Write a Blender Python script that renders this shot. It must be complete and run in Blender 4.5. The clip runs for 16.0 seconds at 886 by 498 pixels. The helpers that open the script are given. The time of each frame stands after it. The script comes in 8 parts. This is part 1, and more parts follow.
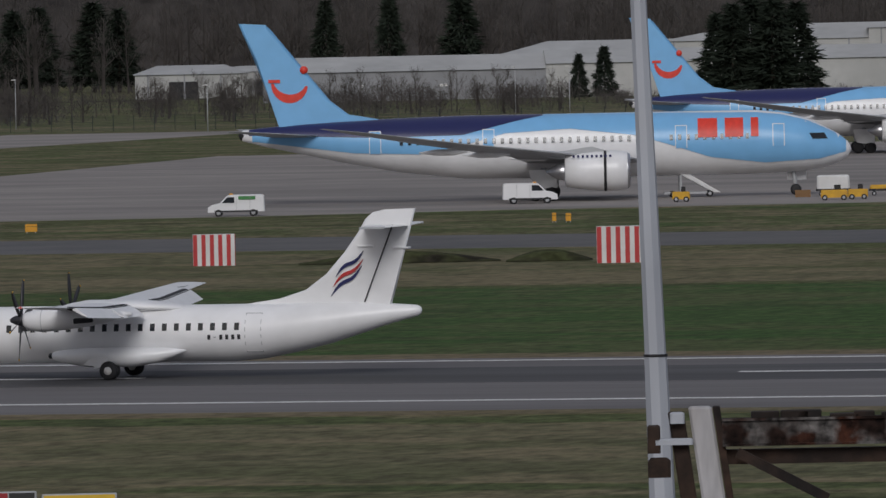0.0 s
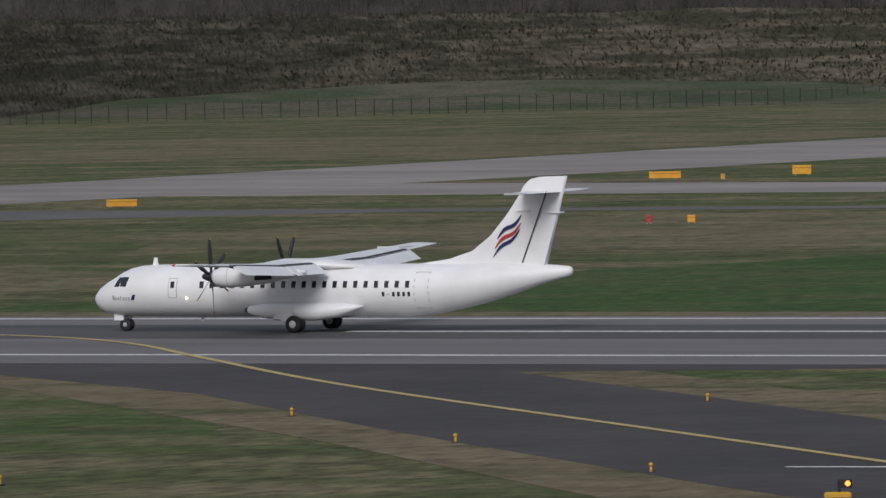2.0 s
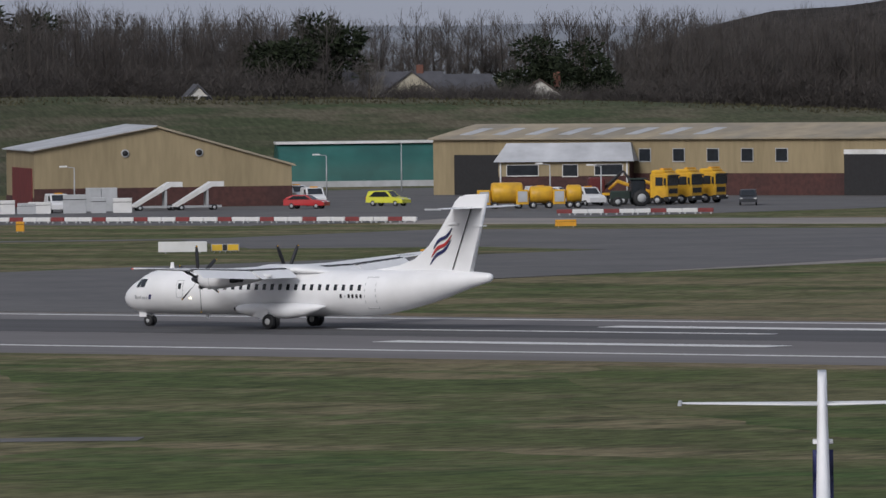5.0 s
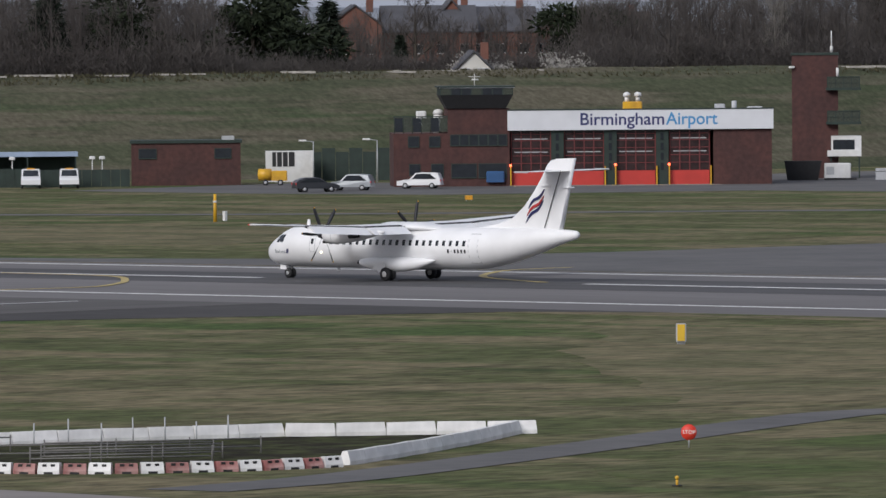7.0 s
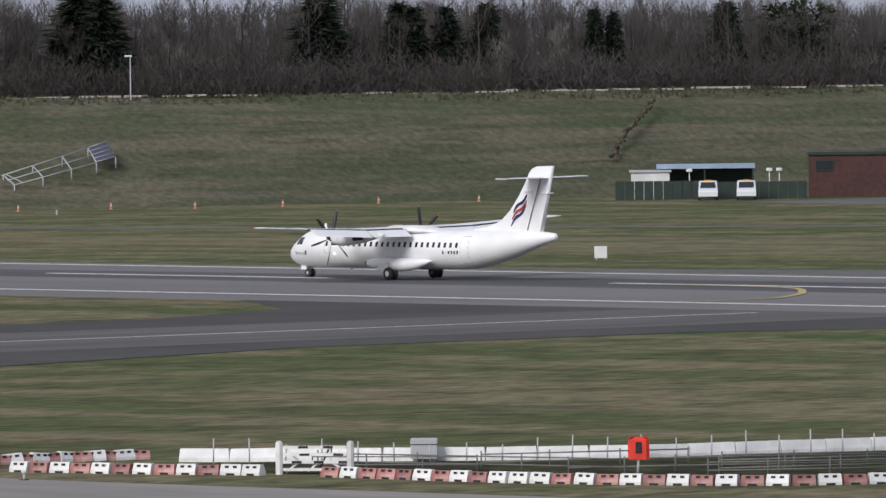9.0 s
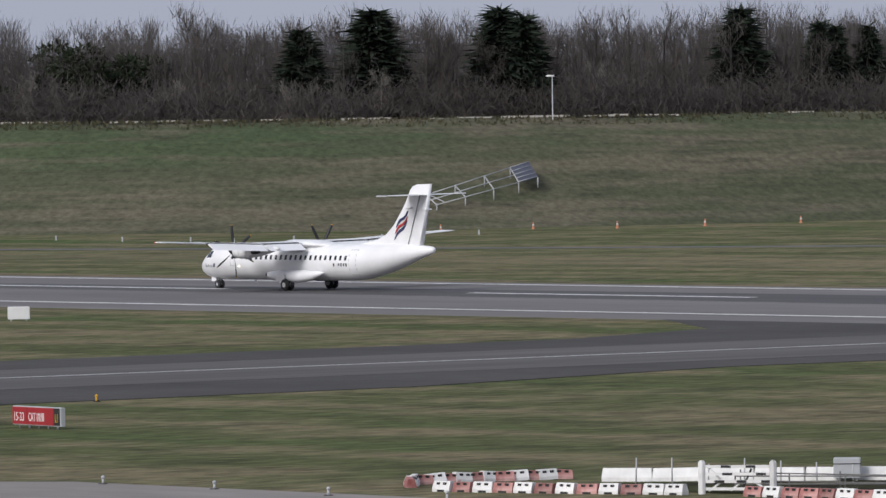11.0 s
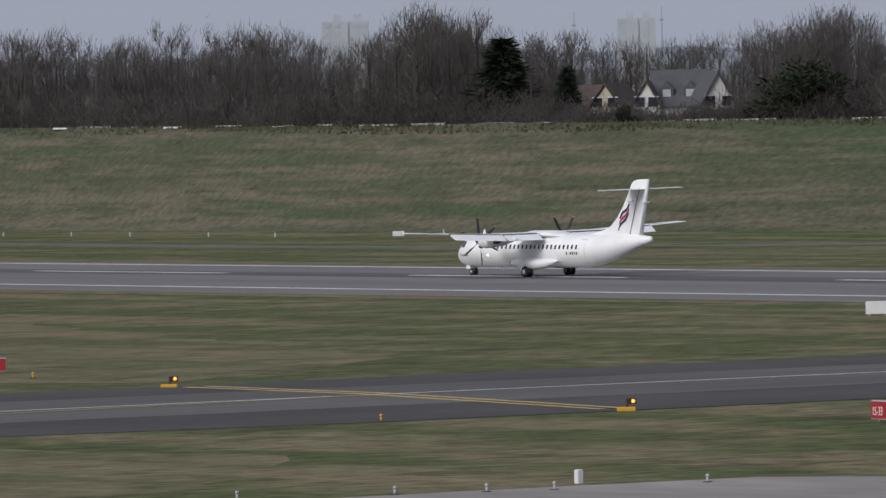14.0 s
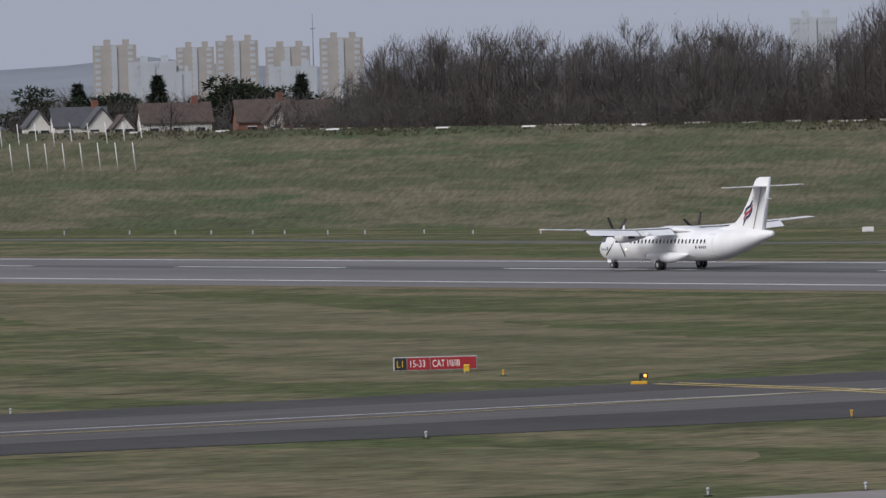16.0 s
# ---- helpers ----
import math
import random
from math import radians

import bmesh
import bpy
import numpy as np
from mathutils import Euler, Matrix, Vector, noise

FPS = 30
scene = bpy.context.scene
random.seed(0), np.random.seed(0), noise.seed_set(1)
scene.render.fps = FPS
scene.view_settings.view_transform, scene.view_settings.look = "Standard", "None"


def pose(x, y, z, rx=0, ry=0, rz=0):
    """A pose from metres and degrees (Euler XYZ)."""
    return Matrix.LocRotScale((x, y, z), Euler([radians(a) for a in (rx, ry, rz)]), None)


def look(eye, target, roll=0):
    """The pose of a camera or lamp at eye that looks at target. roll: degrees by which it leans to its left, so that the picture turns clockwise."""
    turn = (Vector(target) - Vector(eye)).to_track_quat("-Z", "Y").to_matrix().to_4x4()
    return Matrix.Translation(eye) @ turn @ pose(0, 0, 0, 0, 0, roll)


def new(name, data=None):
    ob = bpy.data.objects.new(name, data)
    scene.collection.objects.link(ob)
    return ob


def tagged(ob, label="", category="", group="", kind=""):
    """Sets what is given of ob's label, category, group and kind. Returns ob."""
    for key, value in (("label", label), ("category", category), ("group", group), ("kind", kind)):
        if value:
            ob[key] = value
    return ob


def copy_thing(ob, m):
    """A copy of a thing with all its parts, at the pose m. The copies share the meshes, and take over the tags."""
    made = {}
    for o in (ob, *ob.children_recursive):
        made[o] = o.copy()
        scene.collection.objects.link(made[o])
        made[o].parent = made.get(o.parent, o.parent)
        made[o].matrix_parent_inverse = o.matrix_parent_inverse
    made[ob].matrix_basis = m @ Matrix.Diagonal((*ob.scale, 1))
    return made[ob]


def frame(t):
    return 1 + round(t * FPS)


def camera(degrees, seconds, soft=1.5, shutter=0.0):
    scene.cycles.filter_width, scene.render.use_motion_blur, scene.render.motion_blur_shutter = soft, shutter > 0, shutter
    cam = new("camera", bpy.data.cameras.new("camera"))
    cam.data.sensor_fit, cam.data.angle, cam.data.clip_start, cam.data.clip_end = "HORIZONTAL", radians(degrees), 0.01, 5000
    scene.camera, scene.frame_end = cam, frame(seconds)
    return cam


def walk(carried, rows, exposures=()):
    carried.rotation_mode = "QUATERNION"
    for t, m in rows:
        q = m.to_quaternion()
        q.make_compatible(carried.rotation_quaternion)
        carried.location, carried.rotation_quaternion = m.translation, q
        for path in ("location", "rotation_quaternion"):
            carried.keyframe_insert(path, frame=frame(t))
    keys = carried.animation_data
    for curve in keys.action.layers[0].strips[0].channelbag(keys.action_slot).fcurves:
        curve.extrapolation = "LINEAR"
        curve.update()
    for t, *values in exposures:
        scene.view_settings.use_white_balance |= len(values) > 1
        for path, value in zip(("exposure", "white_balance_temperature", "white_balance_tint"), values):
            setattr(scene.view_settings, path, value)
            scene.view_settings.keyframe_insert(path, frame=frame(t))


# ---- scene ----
# The camera stands on a terrace and pans: seconds, turn to the left of +y, tilt, lean (degrees).
EYE = (0.0, 0.0, 16.180)
PAN = [
    (0.0, 14.2932, -1.3849, -1.186), (0.5, 17.3980, -1.3277, -1.164), (0.8, 19.3684, -1.3443, -1.165), (1.0, 20.8362, -1.3671, -1.187),
    (1.5, 23.7889, -1.4292, -1.055), (2.0, 26.3674, -1.4933, -1.001), (2.2, 27.4417, -1.4984, -1.075), (2.5, 28.9722, -1.5061, -0.939),
    (3.0, 31.3066, -1.4884, -0.855), (3.2, 31.9389, -1.4692, -0.812), (5.3, 38.9370, -1.2768, -0.608), (5.5, 39.6314, -1.3007, -0.573),
    (6.0, 41.3978, -1.3475, -0.689), (6.2, 42.0702, -1.3658, -0.505), (6.5, 42.9776, -1.3826, -0.473), (7.0, 44.1421, -1.4084, -0.443),
    (7.5, 45.2771, -1.3860, -0.531), (8.0, 46.4485, -1.3597, -0.569), (8.5, 47.4468, -1.3363, -0.602), (9.0, 48.3848, -1.2950, -0.661),
    (9.5, 49.4072, -1.2212, -0.595), (9.7, 49.7364, -1.1919, -0.551), (11.8, 52.0364, -1.1739, -1.185), (12.0, 52.4081, -1.1850, -1.255),
    (12.5, 53.4106, -1.2066, -1.271), (13.0, 54.7585, -1.1560, -1.201), (13.3, 55.4704, -1.1207, -1.254), (13.5, 55.7892, -1.0918, -1.205),
    (14.0, 56.4004, -1.0758, -1.230), (14.5, 57.1198, -1.0713, -1.330), (15.0, 57.6190, -1.0464, -1.327), (15.5, 58.3507, -1.0231, -1.537),
    (16.0, 59.3419, -1.0239, -1.619)]
cam = camera(5.5476, 16.0)


def aim(turn, tilt, lean):
    return (Matrix.Translation(EYE) @ Matrix.Rotation(radians(turn), 4, "Z")
            @ Matrix.Rotation(radians(90 + tilt), 4, "X") @ Matrix.Rotation(radians(lean), 4, "Z"))


walk(cam, [(t, aim(a, b, c)) for t, a, b, c in PAN],
     [(0.0, -0.46), (1.0, -0.26), (3.0, 0.10), (5.5, 0.03), (7.0, 0.29), (9.0, 0.47), (12.5, 0.38), (14.5, 0.24), (16.0, 0.33)])

# The airliner's nose along the runway: seconds, x.
ROLL_OUT = [
    (0.0, -133.36), (0.5, -156.98), (0.8, -170.79), (1.0, -180.12), (1.5, -202.57), (2.0, -224.46), (2.2, -233.03), (2.5, -245.69),
    (3.0, -266.26), (3.2, -274.41), (5.3, -355.72), (5.5, -362.91), (6.0, -381.04), (6.2, -388.05), (6.5, -398.63), (7.0, -415.85),
    (7.5, -432.77), (8.0, -449.01), (8.5, -465.03), (9.0, -480.13), (9.5, -495.40), (9.7, -501.20), (11.8, -560.23), (12.0, -565.62),
    (12.5, -579.16), (13.0, -592.59), (13.3, -600.29), (13.5, -605.56), (14.0, -618.40), (14.5, -631.04), (15.0, -643.58), (15.5, -656.33),
    (16.0, -669.12)]
PLANE_Y = 412.63
NEAR_EDGE, FAR_EDGE, CENTRE = 383.62, 429.18, 411.94
DASH_FIRST, DASH_STEP, DASH_LONG = -150.25, 59.304, 30.68

# ---- sky, sun and exposure: a dull overcast afternoon ----
world = bpy.data.worlds.new("overcast_sky")
scene.world = world
world.use_nodes = True
wn, wl = world.node_tree.nodes, world.node_tree.links
wn.clear()
sky = wn.new("ShaderNodeTexSky")
sky.sky_type, sky.sun_disc = "NISHITA", False
sky.sun_elevation, sky.sun_rotation = radians(30), radians(193)
sky.air_density, sky.dust_density, sky.ozone_density = 1.0, 6.0, 1.0
grey = wn.new("ShaderNodeMixRGB")
grey.blend_type = "MIX"
grey.inputs[0].default_value = 0.82
grey.inputs[2].default_value = (4.95, 5.35, 6.55, 1)
back = wn.new("ShaderNodeBackground")
back.inputs[1].default_value = 0.068
wout = wn.new("ShaderNodeOutputWorld")
wl.new(sky.outputs[0], grey.inputs[1])
wl.new(grey.outputs[0], back.inputs[0])
wl.new(back.outputs[0], wout.inputs[0])
sun = new("sun", bpy.data.lights.new("sun", "SUN"))
sun.data.energy, sun.data.angle, sun.data.color = 1.75, radians(25), (1.0, 0.985, 0.985)
sun.matrix_world = look((0, 0, 0), (-0.18, 0.76, -0.46))


# ---- materials ----
def mat(name, colour, rough=0.7, metal=0.0, var=0.12, size=1.5, fine=0.0, bump=0.0, spec=0.5, third=None, third_size=50.0, second=None, second_size=12.0, second_sharp=0.5, stretch=None, emit=None, power=0.0, per_object=0.0):
    """A surface: base colour with fine grain at `size` metres and larger patches of `second` colour at `second_size` metres."""
    m = bpy.data.materials.new(name)
    m.use_nodes = True
    n, l = m.node_tree.nodes, m.node_tree.links
    b = n["Principled BSDF"]
    b.inputs["Roughness"].default_value = rough
    b.inputs["Metallic"].default_value = metal
    b.inputs["Specular IOR Level"].default_value = spec
    co = n.new("ShaderNodeTexCoord")
    mp = n.new("ShaderNodeMapping")
    if stretch:
        mp.inputs["Scale"].default_value = stretch
    l.new(co.outputs["Object"], mp.inputs[0])
    t1 = n.new("ShaderNodeTexNoise")
    t1.inputs["Scale"].default_value = 1.0 / size
    t1.inputs["Detail"].default_value = 5
    l.new(mp.outputs[0], t1.inputs[0])
    col = n.new("ShaderNodeRGB")
    col.outputs[0].default_value = (*colour, 1)
    out = col.outputs[0]
    if second:
        t2 = n.new("ShaderNodeTexNoise")
        t2.inputs["Scale"].default_value = 1.0 / second_size
        t2.inputs["Detail"].default_value = 4
        l.new(mp.outputs[0], t2.inputs[0])
        r = n.new("ShaderNodeMapRange")
        r.inputs[1].default_value, r.inputs[2].default_value = 0.5 - 0.25 * second_sharp, 0.5 + 0.25 * second_sharp
        l.new(t2.outputs[0], r.inputs[0])
        mx = n.new("ShaderNodeMixRGB")
        mx.inputs[2].default_value = (*second, 1)
        l.new(r.outputs[0], mx.inputs[0])
        l.new(out, mx.inputs[1])
        out = mx.outputs[0]
    if third:
        t3 = n.new("ShaderNodeTexNoise")
        t3.inputs["Scale"].default_value = 1.0 / third_size
        t3.inputs["Detail"].default_value = 2
        l.new(mp.outputs[0], t3.inputs[0])
        r3 = n.new("ShaderNodeMapRange")
        r3.inputs[1].default_value, r3.inputs[2].default_value = 0.42, 0.62
        l.new(t3.outputs[0], r3.inputs[0])
        m3 = n.new("ShaderNodeMixRGB")
        m3.inputs[2].default_value = (*third, 1)
        l.new(r3.outputs[0], m3.inputs[0])
        l.new(out, m3.inputs[1])
        out = m3.outputs[0]
    rr = n.new("ShaderNodeMapRange")
    rr.inputs[1].default_value, rr.inputs[2].default_value = 0.3, 0.7
    rr.inputs[3].default_value, rr.inputs[4].default_value = 1 - var, 1 + var
    l.new(t1.outputs[0], rr.inputs[0])
    val = rr.outputs[0]
    if per_object:
        info = n.new("ShaderNodeObjectInfo")
        ro = n.new("ShaderNodeMapRange")
        ro.inputs[3].default_value, ro.inputs[4].default_value = 1 - per_object, 1 + per_object
        l.new(info.outputs["Random"], ro.inputs[0])
        mu = n.new("ShaderNodeMath")
        mu.operation = "MULTIPLY"
        l.new(val, mu.inputs[0])
        l.new(ro.outputs[0], mu.inputs[1])
        val = mu.outputs[0]
    sc = n.new("ShaderNodeVectorMath")
    sc.operation = "SCALE"
    l.new(out, sc.inputs[0])
    l.new(val, sc.inputs["Scale"])
    l.new(sc.outputs[0], b.inputs["Base Color"])
    if bump:
        bp = n.new("ShaderNodeBump")
        bp.inputs["Strength"].default_value = bump
        bp.inputs["Distance"].default_value = size * 0.3
        l.new(t1.outputs[0], bp.inputs["Height"])
        l.new(bp.outputs[0], b.inputs["Normal"])
    if emit:
        b.inputs["Emission Color"].default_value = (*emit, 1)
        b.inputs["Emission Strength"].default_value = power
    return m


def turf(name, green, straw, dark, lush, band, patch, grain=0.8, contrast=0.45, bump=0.4, long=2.2):
    """Grass: straw-coloured bands and patches, dark and lush areas, and a fine tufted grain; band and patch are sizes in metres."""
    m = bpy.data.materials.new(name)
    m.use_nodes = True
    n, l = m.node_tree.nodes, m.node_tree.links
    b = n["Principled BSDF"]
    b.inputs["Roughness"].default_value, b.inputs["Specular IOR Level"].default_value = 0.95, 0.08
    co = n.new("ShaderNodeTexCoord")

    def cloud(size, shift, detail, rough=0.55):
        mp, t = n.new("ShaderNodeMapping"), n.new("ShaderNodeTexNoise")
        mp.inputs["Scale"].default_value = [1 / v for v in size]
        mp.inputs["Location"].default_value = (shift, shift * 0.7, shift * 0.3)
        t.inputs["Scale"].default_value, t.inputs["Detail"].default_value, t.inputs["Roughness"].default_value = 1.0, detail, rough
        l.new(co.outputs["Object"], mp.inputs[0])
        l.new(mp.outputs[0], t.inputs[0])
        return t.outputs[0]

    def span(value, a0, a1, b0=0.0, b1=1.0):
        r = n.new("ShaderNodeMapRange")
        for k, v in enumerate((a0, a1, b0, b1)):
            r.inputs[k + 1].default_value = v
        l.new(value, r.inputs[0])
        return r.outputs[0]

    def blend(fac, first, colour):
        mx = n.new("ShaderNodeMixRGB")
        mx.inputs[2].default_value = (*colour, 1)
        l.new(fac, mx.inputs[0])
        if isinstance(first, tuple):
            mx.inputs[1].default_value = (*first, 1)
        else:
            l.new(first, mx.inputs[1])
        return mx.outputs[0]

    both = n.new("ShaderNodeMath")
    l.new(cloud(band, 3.0, 3), both.inputs[0])
    l.new(cloud(patch, 11.0, 6, 0.62), both.inputs[1])
    out = blend(span(cloud([v * 2.3 for v in band], 23.0, 3), 0.47, 0.62), green, lush)
    out = blend(span(both.outputs[0], 0.92, 1.14), out, straw)
    out = blend(span(cloud([v * 0.6 for v in patch], 41.0, 5, 0.6), 0.53, 0.72, 0.0, 0.75), out, dark)
    fine = cloud((grain, grain * long, grain), 0.0, 6, 0.68)
    sc = n.new("ShaderNodeVectorMath")
    sc.operation = "SCALE"
    l.new(out, sc.inputs[0])
    l.new(span(fine, 0.3, 0.7, 1 - contrast, 1 + contrast), sc.inputs["Scale"])
    l.new(sc.outputs[0], b.inputs["Base Color"])
    bp = n.new("ShaderNodeBump")
    bp.inputs["Strength"].default_value, bp.inputs["Distance"].default_value = bump, grain * 0.3
    l.new(fine, bp.inputs["Height"])
    l.new(bp.outputs[0], b.inputs["Normal"])
    return m


GRASS = turf("mown_grass", (0.088, 0.099, 0.043), (0.172, 0.148, 0.088), (0.040, 0.044, 0.022), (0.066, 0.098, 0.034), (170, 9, 40), (8, 13, 8), 1.0, 0.62)
BANK = turf("rough_bank_grass", (0.078, 0.085, 0.052), (0.124, 0.112, 0.080), (0.050, 0.054, 0.035), (0.064, 0.083, 0.044), (60, 60, 2.2), (16, 16, 1.0), 0.8, 0.34, 0.25, 1.0)
DRY = turf("dry_grass_verge", (0.160, 0.132, 0.082), (0.185, 0.154, 0.100), (0.060, 0.058, 0.032), (0.086, 0.096, 0.044), (60, 4, 10), (5, 5, 5), 0.9, 0.4)
HEDGE = turf("bramble_scrub", (0.050, 0.048, 0.034), (0.125, 0.110, 0.082), (0.028, 0.028, 0.020), (0.058, 0.058, 0.038), (60, 60, 2.4), (14, 14, 1.2), 1.2, 0.5, 0.8, 1.0)
ASPHALT = mat("runway_asphalt", (0.138, 0.130, 0.130), 0.85, var=0.10, size=1.2, second=(0.175, 0.166, 0.166), second_size=14, stretch=(0.15, 1.0, 1), spec=0.3)
RUBBER = mat("rubber_marked_asphalt", (0.066, 0.064, 0.066), 0.8, var=0.15, size=1.5, second=(0.090, 0.088, 0.090), second_size=10, stretch=(0.06, 1.2, 1), spec=0.3)
TARMAC = mat("dark_tarmac", (0.047, 0.044, 0.044), 0.92, var=0.15, size=1.4, second=(0.066, 0.062, 0.061), second_size=14, spec=0.3)
TARMAC_WORN = mat("worn_tarmac", (0.105, 0.103, 0.104), 0.88, var=0.12, size=1.6, second=(0.130, 0.127, 0.126), second_size=10, spec=0.3)
CONCRETE = mat("taxiway_concrete", (0.300, 0.272, 0.252), 0.9, var=0.12, size=2.0, second=(0.215, 0.198, 0.186), second_size=18, stretch=(0.35, 1, 1), spec=0.3)
PAINT = mat("white_marking_paint", (0.62, 0.62, 0.62), 0.75, var=0.15, size=0.8)
YELLOW_LINE = mat("yellow_marking_paint", (0.46, 0.36, 0.14), 0.75, var=0.25, size=0.8)
WHITE = mat("white_aircraft_paint", (0.86, 0.86, 0.87), 0.32, var=0.04, size=1.2, second=(0.80, 0.80, 0.805), second_size=3.5)
WHITE_DULL = mat("white_painted_steel", (0.72, 0.72, 0.72), 0.6, var=0.08, size=0.6, second=(0.60, 0.59, 0.57), second_size=2.5)
GREY_PAINT = mat("light_grey_paint", (0.45, 0.46, 0.48), 0.5, var=0.08, size=0.7, second=(0.38, 0.39, 0.40), second_size=2)
DARK = mat("black_rubber", (0.018, 0.018, 0.020), 0.7, var=0.2, size=0.3)
DARK_GLASS = mat("dark_window_glass", (0.022, 0.026, 0.032), 0.12, var=0.2, size=0.6)
STEEL = mat("bare_metal", (0.50, 0.50, 0.52), 0.35, 0.9, var=0.1, size=0.3)
GALV = mat("galvanised_steel", (0.44, 0.46, 0.50), 0.6, 0.1, var=0.08, size=0.25, second=(0.37, 0.39, 0.43), second_size=0.9, stretch=(1, 1, 0.3))
BLADE = mat("black_propeller_blade", (0.03, 0.03, 0.035), 0.45, var=0.1, size=0.4)
NAVY = mat("navy_blue_paint", (0.018, 0.022, 0.10), 0.35, var=0.05, size=1)
RED = mat("red_paint", (0.45, 0.035, 0.035), 0.45, var=0.12, size=0.7)
RED_BRIGHT = mat("bright_red_panel", (0.72, 0.05, 0.03), 0.45, var=0.1, size=0.5)
ORANGE = mat("orange_yellow_paint", (0.70, 0.33, 0.02), 0.5, var=0.12, size=0.5, per_object=0.1)
YELLOW = mat("yellow_vehicle_paint", (0.68, 0.38, 0.02), 0.45, var=0.12, size=0.6, second=(0.55, 0.30, 0.03), second_size=1.5)
SKYBLUE = mat("light_blue_aircraft_paint", (0.20, 0.47, 0.78), 0.33, var=0.04, size=1.5)
LANE = mat("worn_taxiway_lane", (0.088, 0.083, 0.081), 0.92, var=0.14, size=1.6, second=(0.112, 0.106, 0.103), second_size=9, stretch=(1, 0.12, 1), spec=0.3)
SPOT_GLOW = mat("glowing_side_spot", (0.9, 0.85, 0.7), 0.4, emit=(1.0, 0.86, 0.62), power=3)
RED_GLOW = mat("lit_red_lamp", (0.9, 0.05, 0.03), 0.4, emit=(1.0, 0.10, 0.04), power=5)
AMBER_GLOW = mat("lit_amber_lamp", (0.9, 0.4, 0.05), 0.4, emit=(1.0, 0.20, 0.03), power=3.0)


# ---- mesh helpers ----
class Build:
    """Collects vertices and faces of one mesh."""

    def __init__(self):
        self.v, self.f, self.smooth = [], [], []

    def add(self, verts, faces, smooth=False):
        k = len(self.v)
        self.v += [tuple(p) for p in verts]
        self.f += [tuple(i + k for i in f) for f in faces]
        self.smooth += [smooth] * len(faces)
        return self

    def box(self, x0, x1, y0, y1, z0, z1, m=None):
        p = [Vector((x, y, z)) for z in (z0, z1) for x, y in ((x0, y0), (x1, y0), (x1, y1), (x0, y1))]
        if m:
            p = [m @ q for q in p]
        return self.add(p, [(3, 2, 1, 0), (4, 5, 6, 7), (0, 1, 5, 4), (1, 2, 6, 5), (2, 3, 7, 6), (3, 0, 4, 7)])

    def chamfer_box(self, x0, x1, y0, y1, z0, z1, c=0.05, m=None):
        """A box whose upright edges and top rim are chamfered."""
        rings = []
        for z, e in ((z0, 0), (z1 - c, 0), (z1, c)):
            a, b, d, g = x0 + e, x1 - e, y0 + e, y1 - e
            rings.append([(a + c, d, z), (b - c, d, z), (b, d + c, z), (b, g - c, z), (b - c, g, z), (a + c, g, z), (a, g - c, z), (a, d + c, z)])
        if m:
            rings = [[m @ Vector(q) for q in r] for r in rings]
        return self.loft(rings, True, True, smooth=False)

    def loft(self, rings, cap0=True, cap1=True, smooth=True, closed=True):
        n = len(rings[0])
        verts = [p for r in rings for p in r]
        faces = []
        for i in range(len(rings) - 1):
            for j in range(n if closed else n - 1):
                a, b = i * n + j, i * n + (j + 1) % n
                faces.append((a, b, b + n, a + n))
        self.add(verts, faces, smooth)
        k = len(self.v) - len(verts)
        if cap0:
            self.f.append(tuple(k + j for j in reversed(range(n)))), self.smooth.append(False)
        if cap1:
            self.f.append(tuple(k + (len(rings) - 1) * n + j for j in range(n))), self.smooth.append(False)
        return self

    def tube(self, a, b, r0, r1=None, n=10, smooth=True):
        a, b = Vector(a), Vector(b)
        r1 = r0 if r1 is None else r1
        q = (b - a).to_track_quat("Z", "Y")
        ring = lambda c, r: [c + q @ Vector((r * math.cos(2 * math.pi * i / n), r * math.sin(2 * math.pi * i / n), 0)) for i in range(n)]
        return self.loft([ring(a, r0), ring(b, r1)], smooth=smooth)

    def lathe(self, profile, centre=(0, 0, 0), axis="X", n=24):
        """profile: (along, radius) pairs turned about the axis."""
        c = Vector(centre)
        rings = []
        for s, r in profile:
            ring = []
            for i in range(n):
                a = 2 * math.pi * i / n
                u, w = r * math.cos(a), r * math.sin(a)
                ring.append(c + Vector({"X": (s, u, w), "Y": (w, s, u), "Z": (u, w, s)}[axis]))
            rings.append(ring)
        return self.loft(rings)

    def prism(self, outline, y0, y1, plane="xz"):
        """An outline in the xz plane (or xy, yz) given thickness from y0 to y1."""
        put = {"xz": lambda a, b, c: (a, c, b), "xy": lambda a, b, c: (a, b, c), "yz": lambda a, b, c: (c, a, b)}[plane]
        n = len(outline)
        v = [put(a, b, y0) for a, b in outline] + [put(a, b, y1) for a, b in outline]
        f = [tuple(range(n)), tuple(reversed(range(n, 2 * n)))] + [(i, i + n, (i + 1) % n + n, (i + 1) % n) for i in range(n)]
        return self.add(v, f)

    def mesh(self, name, material):
        me = bpy.data.meshes.new(name)
        me.from_pydata(self.v, [], self.f)
        me.polygons.foreach_set("use_smooth", self.smooth)
        me.materials.append(material)
        bm = bmesh.new()
        bm.from_mesh(me)
        bmesh.ops.recalc_face_normals(bm, faces=bm.faces)
        bm.to_mesh(me)
        bm.free()
        return me


def part(name, build, material, parent=None, label="", at=None):
    """Links a build as one mesh object under a thing or a part."""
    ob = new(name, build.mesh(name, material))
    if parent is not None:
        ob.parent = parent
    if at is not None:
        ob.matrix_basis = at
    if label:
        ob["label"] = label
    return ob


